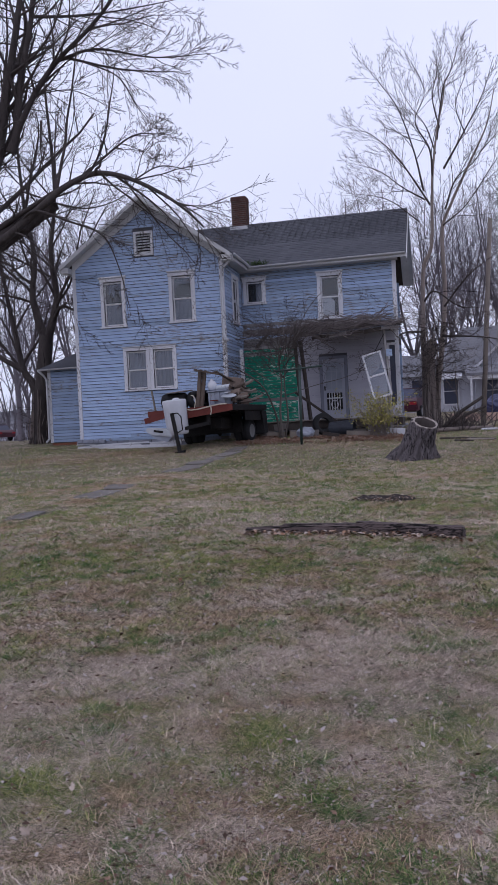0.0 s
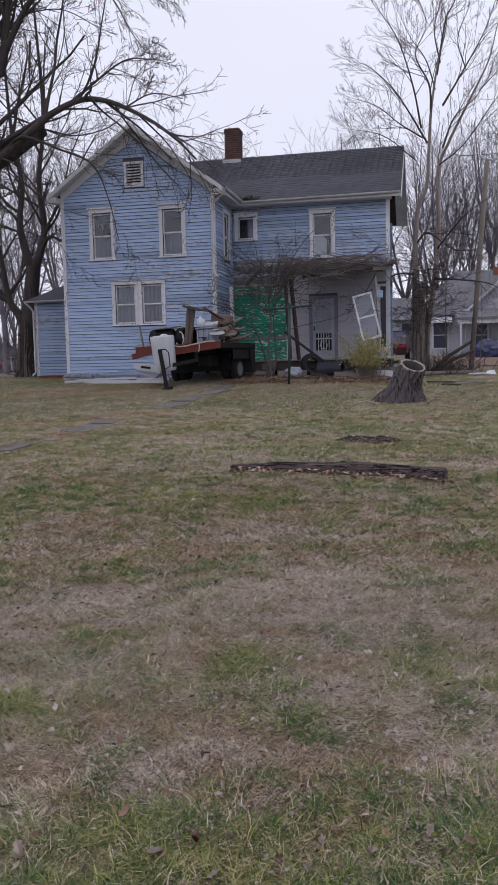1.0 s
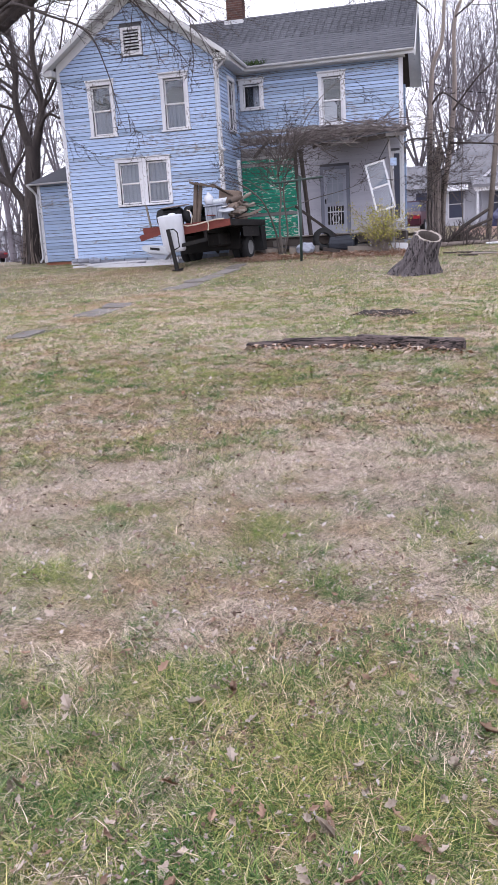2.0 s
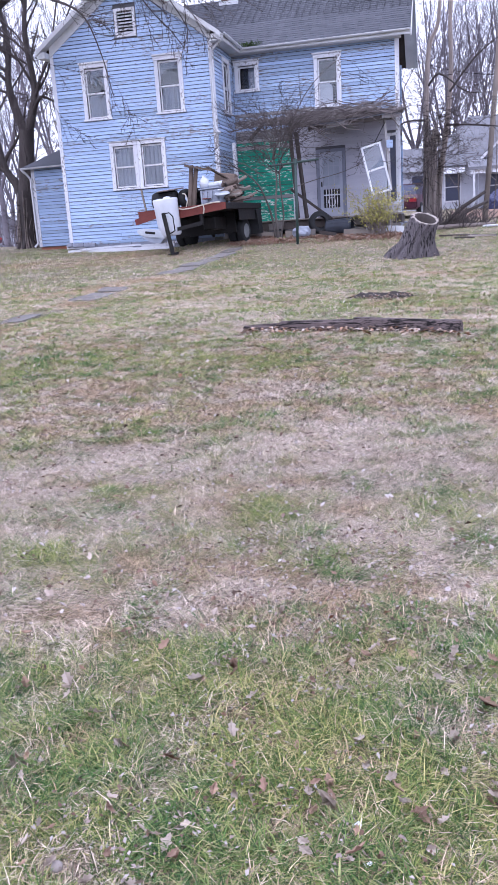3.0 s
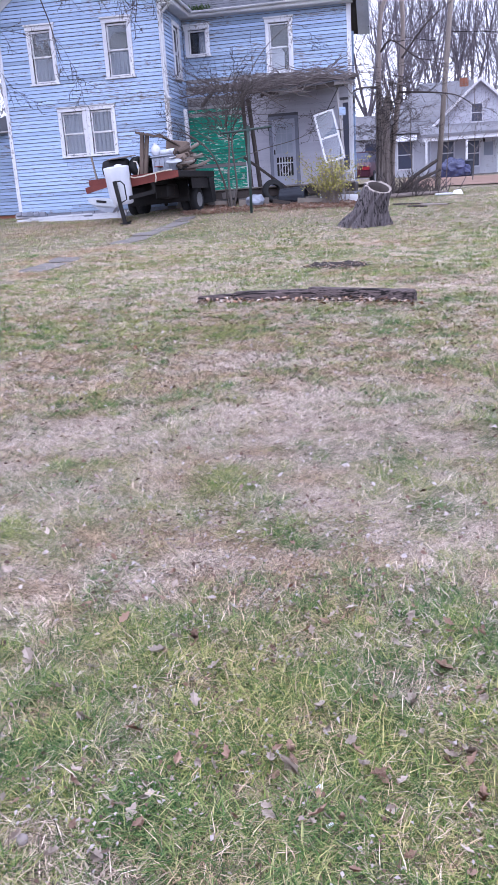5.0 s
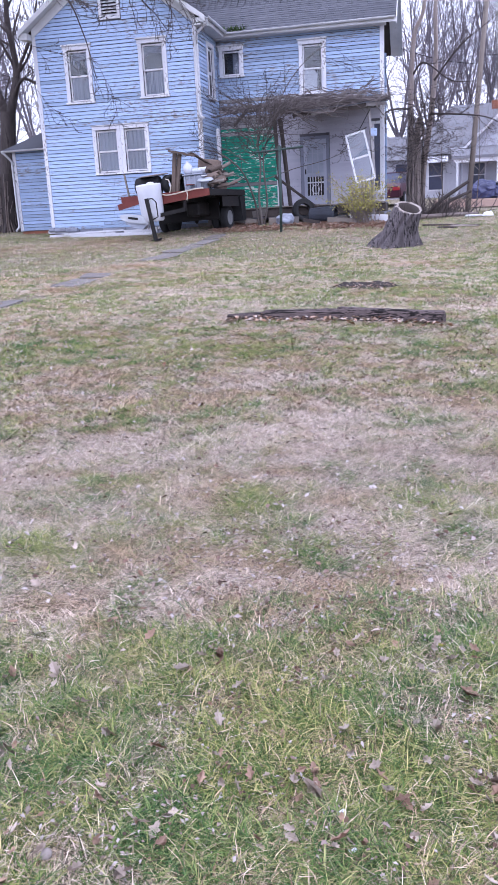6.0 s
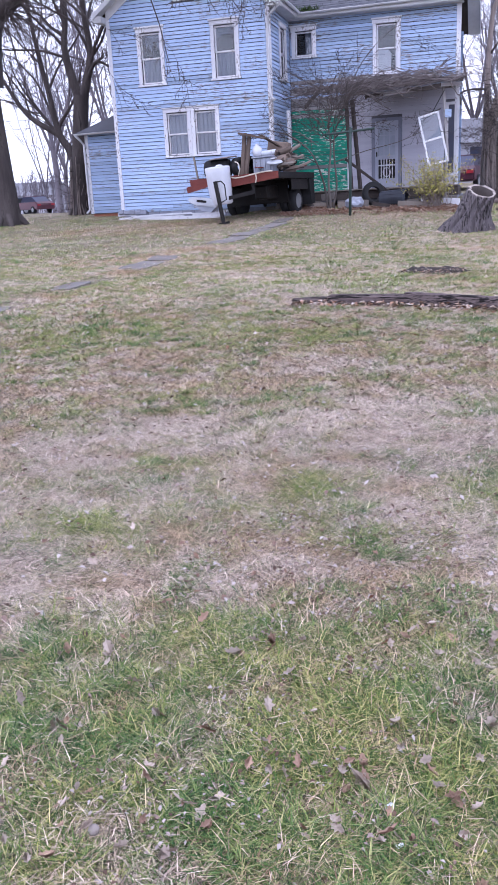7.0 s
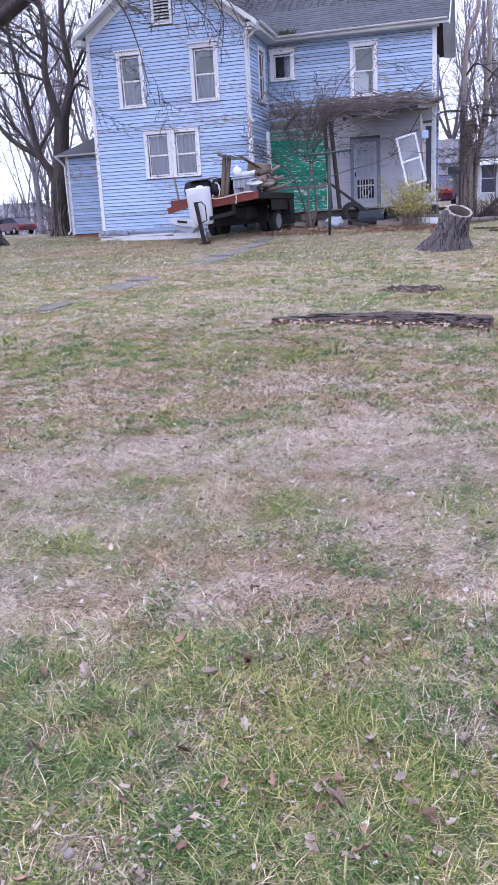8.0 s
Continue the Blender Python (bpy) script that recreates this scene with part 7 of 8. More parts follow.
rough_timber("old_timber", on_lawn(-1.02, 9.25), on_lawn(0.13, 8.9, -0.03), 0.17, 0.16, 3, "rotting dark landscape timber lying in the grass")
rough_timber("old_timber", on_lawn(-1.87, 9.27, -0.05), on_lawn(-0.92, 9.24, -0.04), 0.17, 0.15, 4, "rotting dark landscape timber, split and sunken")
rough_timber("old_timber", on_lawn(-2.3, 9.3, -0.07), on_lawn(-1.8, 9.28, -0.05), 0.15, 0.13, 6, "short rotten end of a landscape timber")
# a decayed low stump, level with the turf
bm = bmesh.new()
bmesh.ops.create_grid(bm, x_segments=36, y_segments=20, size=1.0)
for v in bm.verts:
    u, w = v.co.x, v.co.y
    x, y = -0.92 + u * 0.58, 12.15 + w * 0.22
    edge = max(0.0, 1 - (u * u + w * w) - 0.35 * abs(noise.noise(Vector((u * 3, w * 3, 2)))))
    v.co = Vector((x, y, lz(x, y) - 0.03 + min(edge * 1.6, 1) * 0.07 + max(0, noise.noise(Vector((u * 5, w * 9, 7)))) * 0.05 * min(edge * 3, 1)))
tagged(part("rotten_stump", bm, M_WOOD_DARK), "rotted dark stump remains level with the turf", "stump", kind="stuff")

# stone walk: slabs sunk in the turf, running to the house
rnd = random.Random(9)
y = 8.2
WALK_SHOWS = [(8.2, 9.6), (10.6, 12.0), (13.0, 14.7), (17.0, 23.0)]     # where turf and leaves leave it bare
walk_slabs = thing("stone_walk", -5.85, 14.0, gz(-5.85, 14), "sunken walk of old grey stone slabs, half grown over", "path", kind="structure")
while y < 22.8:
    ln = rnd.uniform(0.75, 1.15)
    x = -5.92 + 0.025 * (y - 14) + rnd.gauss(0, 0.03)
    w = rnd.uniform(0.22, 0.3)
    if not any(a - 0.2 < y and y + ln < b + 0.3 for a, b in WALK_SHOWS):
        y += 0.2
        continue
    bm = bmesh.new()
    outline, count = [], 22
    for k in range(count):
        a = 6.2832 * k / count
        u, v = math.cos(a), math.sin(a)
        q = max(abs(u), abs(v))
        outline.append((u / q * w * rnd.uniform(0.78, 1.04), v / q * ln / 2 * rnd.uniform(0.88, 1.0), 0))
    prism(bm, outline, (0, 0, -0.07))
    slope = math.degrees(math.atan2(gz(x, y + ln) - gz(x, y), ln))
    part("slab", bm, M_CONCRETE, walk_slabs, at=pose(x, y + ln / 2, lz(x, y + ln / 2) + 0.004, slope, rnd.gauss(0, 1.2), rnd.gauss(0, 6)))
    y += ln + rnd.uniform(0.0, 0.1)

# white trim boards lying along the foundation
rnd = random.Random(14)
for x0, y0, x1, y1, z, w in ((-11.75, 25.1, -9.6, 25.2, 0.03, 0.07), (-10.9, 24.8, -8.2, 24.7, 0.02, 0.09), (-11.9, 25.35, -11.2, 25.3, 0.14, 0.1), (-10.6, 25.3, -9.4, 25.42, 0.1, 0.05), (-9.3, 25.2, -8.2, 25.1, 0.08, 0.1), (-11.3, 25.0, -10.5, 25.2, 0.08, 0.06), (-8.9, 24.9, -7.9, 25.2, 0.12, 0.06)):
    bm = bmesh.new()
    bar(bm, (x0, y0, gz(x0, y0) + z), (x1, y1, gz(x1, y1) + z + 0.02), 0.035, w, 6)
    tagged(part("trim_board", bm, M_TRIM), "long white trim board lying by the foundation", "board", "boards by the foundation")
for k in range(5):
    x = -11.75 + 0.2 * k
    m = pose(x, 25.28 + rnd.gauss(0, 0.03), gz(x, 25.3) + 0.2 + rnd.gauss(0, 0.01), rnd.gauss(0, 8), rnd.gauss(0, 4), rnd.gauss(0, 12))
    tagged(part("concrete_rubble", boxed(-0.1, 0.1, -0.07, 0.07, -0.06, 0.06, bevel=0.018, m=m), M_FOUND), "lump of pale rubble by the foundation", "rubble", "rubble")

# rubbish bin lying on its side, tyre, blocks and rubble before the porch
bx2, by2 = -3.05, 25.2
bz2 = gz(bx2, by2)
m = pose(bx2 - 0.42, by2 + 0.1, bz2 + 0.22, 0, 90, -8)
bm = bmesh.new()
turned(bm, [(0.19, 0.0), (0.2, 0.02), (0.245, 0.72), (0.265, 0.73), (0.265, 0.78), (0.235, 0.78), (0.19, 0.06), (0.02, 0.05)], 26, m=m)
bin_thing = part("rubbish_bin", bm, M_BIN, smooth_faces=False)
tagged(bin_thing, "dark grey plastic rubbish bin lying on its side", "bin")
bm = bmesh.new()
for k in range(12):
    a = 6.2832 * k / 12
    bar(bm, m @ Vector((0.203 * math.cos(a), 0.203 * math.sin(a), 0.04)), m @ Vector((0.245 * math.cos(a), 0.245 * math.sin(a), 0.7)), 0.016, 0.012)
part("rib", bm, M_BIN, bin_thing)
bm = bmesh.new()
turned(bm, [(r * 0.95, h) for r, h in TYRE] + [(0.19, 0.1), (0.19, -0.1)], 26, m=pose(-3.72, 25.62, gz(-3.72, 25.6) + 0.35, 84, 0, 24), cap=False)
tagged(part("scrap_tyre_ring", bm, M_RUBBER, smooth_faces=True), "black tyre standing against the porch", "tyre")
for k, (x, y, dz, rz) in enumerate([(-4.05, 25.4, 0.1, 20), (-5.5, 25.55, 0.1, 4), (-5.95, 25.6, 0.1, -6), (-5.1, 25.75, 0.3, 0), (-2.6, 25.3, 0.06, 40), (-4.4, 25.7, 0.1, 10)]):
    bm = bmesh.new()
    mm = pose(x, y, gz(x, y) + dz, rnd.gauss(0, 5), rnd.gauss(0, 5), rz)
    box(bm, -0.2, 0.2, -0.1, -0.065, -0.1, 0.1, m=mm)
    box(bm, -0.2, 0.2, 0.065, 0.1, -0.1, 0.1, m=mm)
    for xx in (-0.2, -0.018, 0.164):
        box(bm, xx, xx + 0.036, -0.065, 0.065, -0.1, 0.1, m=mm)
    tagged(part("concrete_block", bm, M_CONCRETE), "hollow grey concrete block before the porch", "block", "concrete blocks")
for k, (x0, y0, x1, y1, w, mat) in enumerate([(-6.2, 25.5, -4.9, 25.45, 0.2, M_WOOD), (-4.7, 25.2, -4.3, 25.0, 0.2, M_WOOD), (-2.9, 24.7, -1.9, 24.6, 0.14, M_WOOD), (-3.6, 24.6, -3.1, 24.5, 0.1, M_WOOD_DARK), (-2.3, 25.1, -1.2, 24.9, 0.3, M_SHEET), (-6.3, 25.7, -5.2, 25.72, 0.16, M_WOOD_DARK)]):
    bm = bmesh.new()
    bar(bm, (x0, y0, gz(x0, y0) + 0.05 + 0.03 * k % 0.1), (x1, y1, gz(x1, y1) + 0.06), 0.04, w, 4)
    tagged(part("loose_board", bm, mat), "weathered loose board on the leaf-strewn ground", "board", "boards before the porch")
# clear plastic bag
bm = bmesh.new()
bmesh.ops.create_icosphere(bm, subdivisions=3, radius=0.24)
for v in bm.verts:
    v.co *= 1 + 0.3 * noise.noise(v.co * 7)
    v.co = Vector((v.co.x * 1.2 - 4.15, v.co.y + 24.9, max(v.co.z * 0.75 + 0.14, 0.0) + gz(-4.15, 24.9)))
tagged(part("plastic_bag", bm, M_GREYPLASTIC), "crumpled grey plastic bag by the tyre", "bag")

# timbers, sticks and a white panel beyond the stump
for name, a, b, w, h, mat, label in (
    ("fallen_log", (-0.6, 27.6), (1.5, 28.6), 0.15, 0.14, M_VINE, "dark fallen log lying behind the stump"),
    ("stick", (-0.2, 24.4), (1.3, 23.6), 0.05, 0.05, M_WOOD_DARK, "thin dark stick lying in the grass"),
    ("stick", (0.2, 23.4), (0.7, 23.1), 0.06, 0.04, M_WOOD_DARK, "thin dark stick lying in the grass"),
    ("pale_stick", (0.55, 23.7), (1.25, 23.45), 0.06, 0.04, M_CUTWOOD, "pale split stick lying in the grass"),
    ("white_board", (1.1, 27.9), (1.75, 27.75), 0.08, 0.06, M_TRIM, "white painted board lying in the grass"),
):
    bm = bmesh.new()
    tube(bm, [(a[0], a[1], lz(*a) + h * 0.35), ((a[0] + b[0]) / 2, (a[1] + b[1]) / 2 + 0.04, lz((a[0] + b[0]) / 2, (a[1] + b[1]) / 2) + h * 0.5), (b[0], b[1], lz(*b) + h * 0.4)], [w / 2, w / 2.2, w / 3], 8)
    tagged(part(name, bm, mat), label, name.replace("_", " "))
bm = bmesh.new()
prism(bm, [(1.6, 27.75, gz(1.6, 27.8) + 0.02), (1.95, 27.7, gz(2, 27.7) + 0.02), (1.88, 27.85, gz(2, 27.7) + 0.17), (1.68, 27.9, gz(1.7, 27.8) + 0.13)], (0, 0.03, 0))
tagged(part("white_scrap", bm, M_PLASTIC), "bent white plastic scrap in the grass", "scrap")
# brush pile with two leaning logs
rnd = random.Random(23)
bm = bmesh.new()
tube(bm, [(-0.1, 28.3, gz(0, 28.3) + 0.1), (0.5, 28.5, gz(0.5, 28.5) + 0.62), (1.2, 28.8, gz(1.2, 28.8) + 1.05)], [0.07, 0.06, 0.05], 8)
tagged(part("leaning_log", bm, M_WOOD_DARK), "cut log leaning on the brush pile", "log", "logs")
bm = bmesh.new()
tube(bm, [(0.0, 28.6, gz(0, 28.6) + 0.1), (0.7, 28.8, gz(0.7, 28.8) + 0.5), (1.3, 28.9, gz(1.3, 28.9) + 0.75)], [0.06, 0.055, 0.045], 8)
tagged(part("leaning_log", bm, M_WOOD_DARK), "cut log leaning on the brush pile", "log", "logs")
brush = []
for k in range(170):
    x, y = rnd.gauss(0.4, 0.5), rnd.gauss(28.6, 0.35)
    p = np.array([x, y, gz(x, y) + 0.02])
    q = p + np.array([rnd.gauss(0, 0.35), rnd.gauss(0, 0.25), rnd.uniform(0.1, 0.8)])
    brush.append((np.array([p, (p + q) / 2 + [0.05, 0, 0.06], q]), np.array([0.014, 0.011, 0.005]), 4))
tagged(new("brush_pile", tubes_mesh("brush_pile", brush, M_TWIG)), "heap of dead brush behind the stump", "brush", kind="stuff")

# utility pole by the neighbour's drive
ux2, uy2 = 1.27, 30.9
bm = bmesh.new()
tube(bm, [(ux2, uy2, gz(ux2, uy2) - 0.3), (ux2 + 0.28, uy2, 5.0), (ux2 + 0.54, uy2, 8.6)], [0.095, 0.088, 0.078], 12)
up = part("utility_pole", bm, M_BARK_PALE, smooth_faces=True)
tagged(up, "weathered wooden utility pole, slightly leaning", "pole")


def hanging_wire(a, b, drop, r=0.011):
    bm = bmesh.new()
    a, b = Vector(a), Vector(b)
    tube(bm, [a.lerp(b, t / 12) - Vector((0, 0, drop * 4 * (t / 12) * (1 - t / 12))) for t in range(13)], r, 5)
    return bm


tagged(part("overhead_wire", hanging_wire((ux2 + 0.3, uy2, 6.3), (24.0, 40.0, 7.2), 0.4), M_IRON), "black overhead wire from the pole", "wire", "overhead wires")
tagged(part("overhead_wire", hanging_wire((ux2 + 0.3, uy2, 6.0), (-0.99, 31.0, 6.7), 0.1), M_IRON), "black overhead wire to the house", "wire", "overhead wires")

# ---- the neighbour's house and the far street ----
NX, NY = 4.35, 50.0
NZ = gz(NX, NY) - 0.35
nb = thing("neighbour_house", NX, NY, NZ, "small white neighbouring house with gable and full porch", "house")
n0, n1 = 1.75, 7.0
part("wall", boxed(n0, n1, NY, NY + 8, NZ - 0.3, NZ + 2.75), M_WHITESIDING_SHADE, nb)
bm = bmesh.new()
prism(bm, [(n0, NY, NZ + 2.75), (n1, NY, NZ + 2.75), (NX + 0.05, NY, NZ + 5.2)], (0, 8, 0))
part("gable", bm, M_WHITESIDING_SHADE, nb)
for s, e in ((-1, n0 - 0.35), (1, n1 + 0.35)):
    bm = bmesh.new()
    ze = NZ + 5.3 - 0.9 * abs(e - NX)
    prism(bm, [(NX, NY - 0.35, NZ + 5.3), (e, NY - 0.35, ze), (e, NY - 0.35, ze - 0.1), (NX, NY - 0.35, NZ + 5.2)], (0, 8.7, 0))
    part("roof", bm, M_GREYROOF, nb)
    bm = bmesh.new()
    prism(bm, [(NX, NY - 0.38, NZ + 5.32), (e, NY - 0.38, ze + 0.02), (e, NY - 0.38, ze - 0.16), (NX, NY - 0.38, NZ + 5.14)], (0, 0.03, 0))
    part("rake_board", bm, M_TRIM, nb)
bm = bmesh.new()
prism(bm, [(n0 - 0.6, NY - 2.0, NZ + 2.5), (n0 - 0.6, NY, NZ + 3.05), (n0 - 0.6, NY, NZ + 2.95), (n0 - 0.6, NY - 2.0, NZ + 2.35)], (n1 - n0 + 1.2, 0, 0))
part("porch_roof", bm, M_GREYROOF, nb)
part("porch_beam", boxed(n0 - 0.5, n1 + 0.5, NY - 1.95, NY - 1.8, NZ + 2.15, NZ + 2.36), M_TRIM, nb)
part("porch_floor", boxed(n0 - 0.4, n1 + 0.4, NY - 1.95, NY, NZ - 0.3, NZ + 0.35), M_CONCRETE, nb)
for x in (n0 - 0.3, 3.55, 5.2, n1 + 0.3):
    part("porch_post", boxed(x - 0.06, x + 0.06, NY - 1.93, NY - 1.81, NZ + 0.35, NZ + 2.15, bevel=0.01), M_TRIM, nb)


def far_window(x, z, w, h, y=NY, parent=None):
    win = adopt(thing("window", x, y, z, "", ""), parent or nb)
    bm = bmesh.new()
    for x0, x1, z0, z1 in ((x - w / 2 - 0.08, x - w / 2, z - 0.08, z + h + 0.08), (x + w / 2, x + w / 2 + 0.08, z - 0.08, z + h + 0.08), (x - w / 2, x + w / 2, z + h, z + h + 0.08), (x - w / 2, x + w / 2, z - 0.08, z), (x - w / 2, x + w / 2, z + h / 2 - 0.025, z + h / 2 + 0.025)):
        box(bm, x0, x1, y - 0.06, y + 0.02, z0, z1)
    part("casing", bm, M_TRIM, win)
    part("pane", boxed(x - w / 2, x + w / 2, y - 0.03, y - 0.01, z, z + h), M_CARBLUE, win, "dark glass")


far_window(4.2, NZ + 3.1, 0.55, 0.9)
far_window(2.6, NZ + 0.95, 0.75, 1.2)
far_window(4.05, NZ + 0.8, 0.6, 1.3)
far_window(6.3, NZ + 0.95, 0.75, 1.2)
nd = adopt(thing("door", 4.85, NY, NZ + 0.35, "", ""), nb)
part("door_leaf", boxed(4.4, 5.3, NY - 0.06, NY - 0.005, NZ + 0.35, NZ + 2.3, bevel=0.01), M_TRIM, nd, "white front door")
part("door_pane", boxed(4.6, 5.1, NY - 0.07, NY - 0.061, NZ + 1.3, NZ + 2.0), M_GREYPLASTIC, nd)
for k in range(3):
    part("step", boxed(4.3, 5.5, NY - 2.3 - 0.3 * (2 - k), NY - 1.96 - 0.3 * (2 - k), NZ - 0.3, NZ - 0.12 + 0.15 * k), M_WOOD, nb)
part("lantern", boxed(4.42, 4.52, NY - 1.6, NY - 1.5, NZ + 1.95, NZ + 2.15, bevel=0.02), M_IRON, nb)
nch = part("chimney", boxed(3.5, 4.0, NY + 3.4, NY + 4.0, NZ + 4.4, NZ + 5.75), M_MORTAR, nb, "orange brick chimney")
for r in range(7):
    for k in range(3):
        piece("brick", mesh_of(boxed(-0.078, 0.078, -0.02, 0.02, -0.05, 0.05), "far_brick", M_ORANGEBRICK) if r + k == 0 else bpy.data.meshes["far_brick"], nch, pose(3.58 + 0.165 * k, NY + 3.39, NZ + 4.97 + 0.115 * r))
# its grey side wing
wz = gz(0.2, 50)
part("wing_wall", boxed(-0.9, n0, NY + 1.0, NY + 7, wz - 0.3, wz + 2.6), M_WHITESIDING_SHADE, nb)
bm = bmesh.new()
front, top, back = [(-1.2, NY + 0.7, wz + 2.4), (4.3, NY + 0.7, wz + 2.4)], [(1.2, NY + 3.8, wz + 5.25), (4.3, NY + 3.8, wz + 5.25)], [(4.3, NY + 7.2, wz + 2.4), (-1.2, NY + 7.2, wz + 2.4)]
f0, f1, t0, t1, b0, b1 = (bm.verts.new(p) for p in front + top + back)
for loop in ((f0, f1, t1, t0), (b0, b1, t0, t1), (b1, f0, t0), (f1, b0, t1), (f0, b1, b0, f1)):
    bm.faces.new(loop)
part("wing_roof", bm, M_GREYROOF, nb)
far_window(0.35, wz + 0.5, 0.8, 1.5, NY + 1.0)
bm = bmesh.new()
prism(bm, [(-0.2, NY + 1.0, wz + 2.4), (-0.2, NY + 0.2, wz + 2.0), (-0.2, NY + 0.2, wz + 1.94), (-0.2, NY + 1.0, wz + 2.34)], (1.2, 0, 0))
part("awning", bm, M_TRIM, nb)

# tarp-covered heap on the porch side
bm = bmesh.new()
bmesh.ops.create_icosphere(bm, subdivisions=4, radius=1.0)
for v in bm.verts:
    f = 1 + 0.22 * noise.noise(v.co * 2.3) + 0.1 * noise.noise(v.co * 6)
    v.co = Vector((v.co.x * f * 0.85, v.co.y * f * 0.5, max(-0.05, v.co.z * f * 0.62 + 0.3)))
bmesh.ops.translate(bm, vec=(2.75, NY - 3.4, gz(2.75, NY - 3.4)), verts=bm.verts)
tagged(part("tarp_heap", bm, M_TARP), "heap covered by a dark blue tarpaulin", "tarpaulin")
bm = bmesh.new()
turned(bm, [(0.25, 0), (0.28, 0.7), (0.3, 0.75), (0.1, 0.85)], 16, m=pose(3.6, NY - 3.0, gz(3.6, NY - 3)))
tagged(part("dustbin", bm, M_BIN), "dark dustbin beside the tarpaulin heap", "bin")


def car(x, y, turn, paint, label):
    """A parked car: body with cabin, glass, lamps and wheels."""
    z = gz(x, y)
    one = thing("car", x, y, z, label, "car", turn=turn, group="parked cars")
    m = pose(x, y, z, 0, 0, turn)
    bm = bmesh.new()
    prism(bm, [(-2.2, -0.85, 0.35), (2.15, -0.85, 0.35), (2.2, -0.85, 0.75), (1.9, -0.85, 0.92), (0.95, -0.85, 0.98), (-1.9, -0.85, 1.0), (-2.2, -0.85, 0.8)], (0, 1.7, 0))
    bmesh.ops.bevel(bm, geom=list(bm.edges), offset=0.06, segments=2, affect="EDGES")
    bmesh.ops.transform(bm, matrix=m, verts=bm.verts)
    part("body", bm, paint, one, smooth_faces=False)
    bm = bmesh.new()
    prism(bm, [(-1.75, -0.7, 0.97), (0.95, -0.7, 0.95), (0.35, -0.62, 1.42), (-1.15, -0.62, 1.45)], (0, 1.4, 0))
    bmesh.ops.transform(bm, matrix=m, verts=bm.verts)
    part("windows", bm, M_CARBLUE if paint is not M_CARBLUE else M_DARK, one, "dark car glass")
    part("roof", boxed(-1.16, 0.36, -0.66, 0.66, 1.43, 1.49, bevel=0.02, m=m), paint, one)
    for sx, mat, name in ((-2.22, M_LAMP, "tail_lamp"), (2.2, M_PLASTIC, "headlamp")):
        for sy in (-0.66, 0.66):
            part(name, boxed(sx - 0.03, sx + 0.03, sy - 0.16, sy + 0.16, 0.66, 0.8, m=m), mat, one)
    for wx in (-1.35, 1.35):
        for wy, out in ((-0.8, -1), (0.8, 1)):
            wheel = adopt(thing("wheel", *(m @ Vector((wx, wy, 0.32))), "", ""), one)
            bm = bmesh.new()
            turned(bm, [(r * 0.9, h) for r, h in TYRE], 20, m=m @ pose(wx, wy, 0.32, 90 * -out, 0, 0))
            part("tyre", bm, M_RUBBER, wheel)
            bm = bmesh.new()
            turned(bm, [(0.19, 0.1), (0.15, 0.115), (0.05, 0.12)], 14, m=m @ pose(wx, wy, 0.32, 90 * -out, 0, 0))
            part("rim", bm, M_RIM, wheel)
    return one


car(-1.75, 42.0, 80, M_CARRED, "red car parked behind the house")
car(-40.0, 68.0, 150, M_CARRED, "dark red car parked on the far street")
car(-44.5, 72.0, 200, M_CARBLUE, "dark blue car parked on the far street")

# far houses on the low side
def far_house(x, y, w, d, h, roof_h, label, turn=0):
    z = gz(x, y)
    hs = thing("far_house", x, y, z, label, "house", "far houses", turn=turn)
    m = pose(x, y, z, 0, 0, turn)
    part("wall", boxed(-w / 2, w / 2, 0, d, -0.3, h, m=m), M_WHITESIDING_SHADE, hs)
    bm = bmesh.new()
    prism(bm, [(-w / 2 - 0.3, -0.4, h - 0.05), (-w / 2 - 0.3, d / 2, h + roof_h), (-w / 2 - 0.3, d + 0.4, h - 0.05)], (w + 0.6, 0, 0))
    bmesh.ops.transform(bm, matrix=m, verts=bm.verts)
    part("roof", bm, M_GREYROOF, hs)
    for k in range(3):
        xx = -w / 2 + w * (k + 0.5) / 3
        part("window", boxed(xx - 0.4, xx + 0.4, -0.05, 0.02, 1.0, 2.1, m=m), M_CARBLUE, hs, "dark window")


far_house(-44, 112, 10, 6, 2.6, 1.8, "low pale house beyond the street")
far_house(-70, 116, 10, 7, 2.7, 2.0, "low pale house beyond the street", 10)
far_house(-3.2, 56, 4.5, 6, 2.4, 1.6, "small grey outbuilding behind the trees")
bm = bmesh.new()
z0 = gz(-24, 50)
tube(bm, [(-23.2, 52, gz(-23, 52) - 0.3), (-23.1, 52, 9.5)], [0.16, 0.11], 10)
pole2 = part("utility_pole", bm, M_BARK_PALE)
tagged(pole2, "wooden utility pole with cross arm by the far street", "pole")
part("cross_arm", boxed(-24.2, -22.0, 51.86, 51.98, 8.7, 8.85), M_WOOD, pole2)
for k, z in enumerate((8.9, 7.4, 6.9)):
    tagged(part("overhead_wire", hanging_wire((-23.1, 51.9, z), (-60, 40 + k, z + 0.4), 0.6, 0.014), M_IRON), "black overhead wire along the far street", "wire", "overhead wires")
    tagged(part("overhead_wire", hanging_wire((-23.1, 51.9, z), (-12.0, 56 + k, z + 0.2), 0.4, 0.014), M_IRON), "black overhead wire along the far street", "wire", "overhead wires")
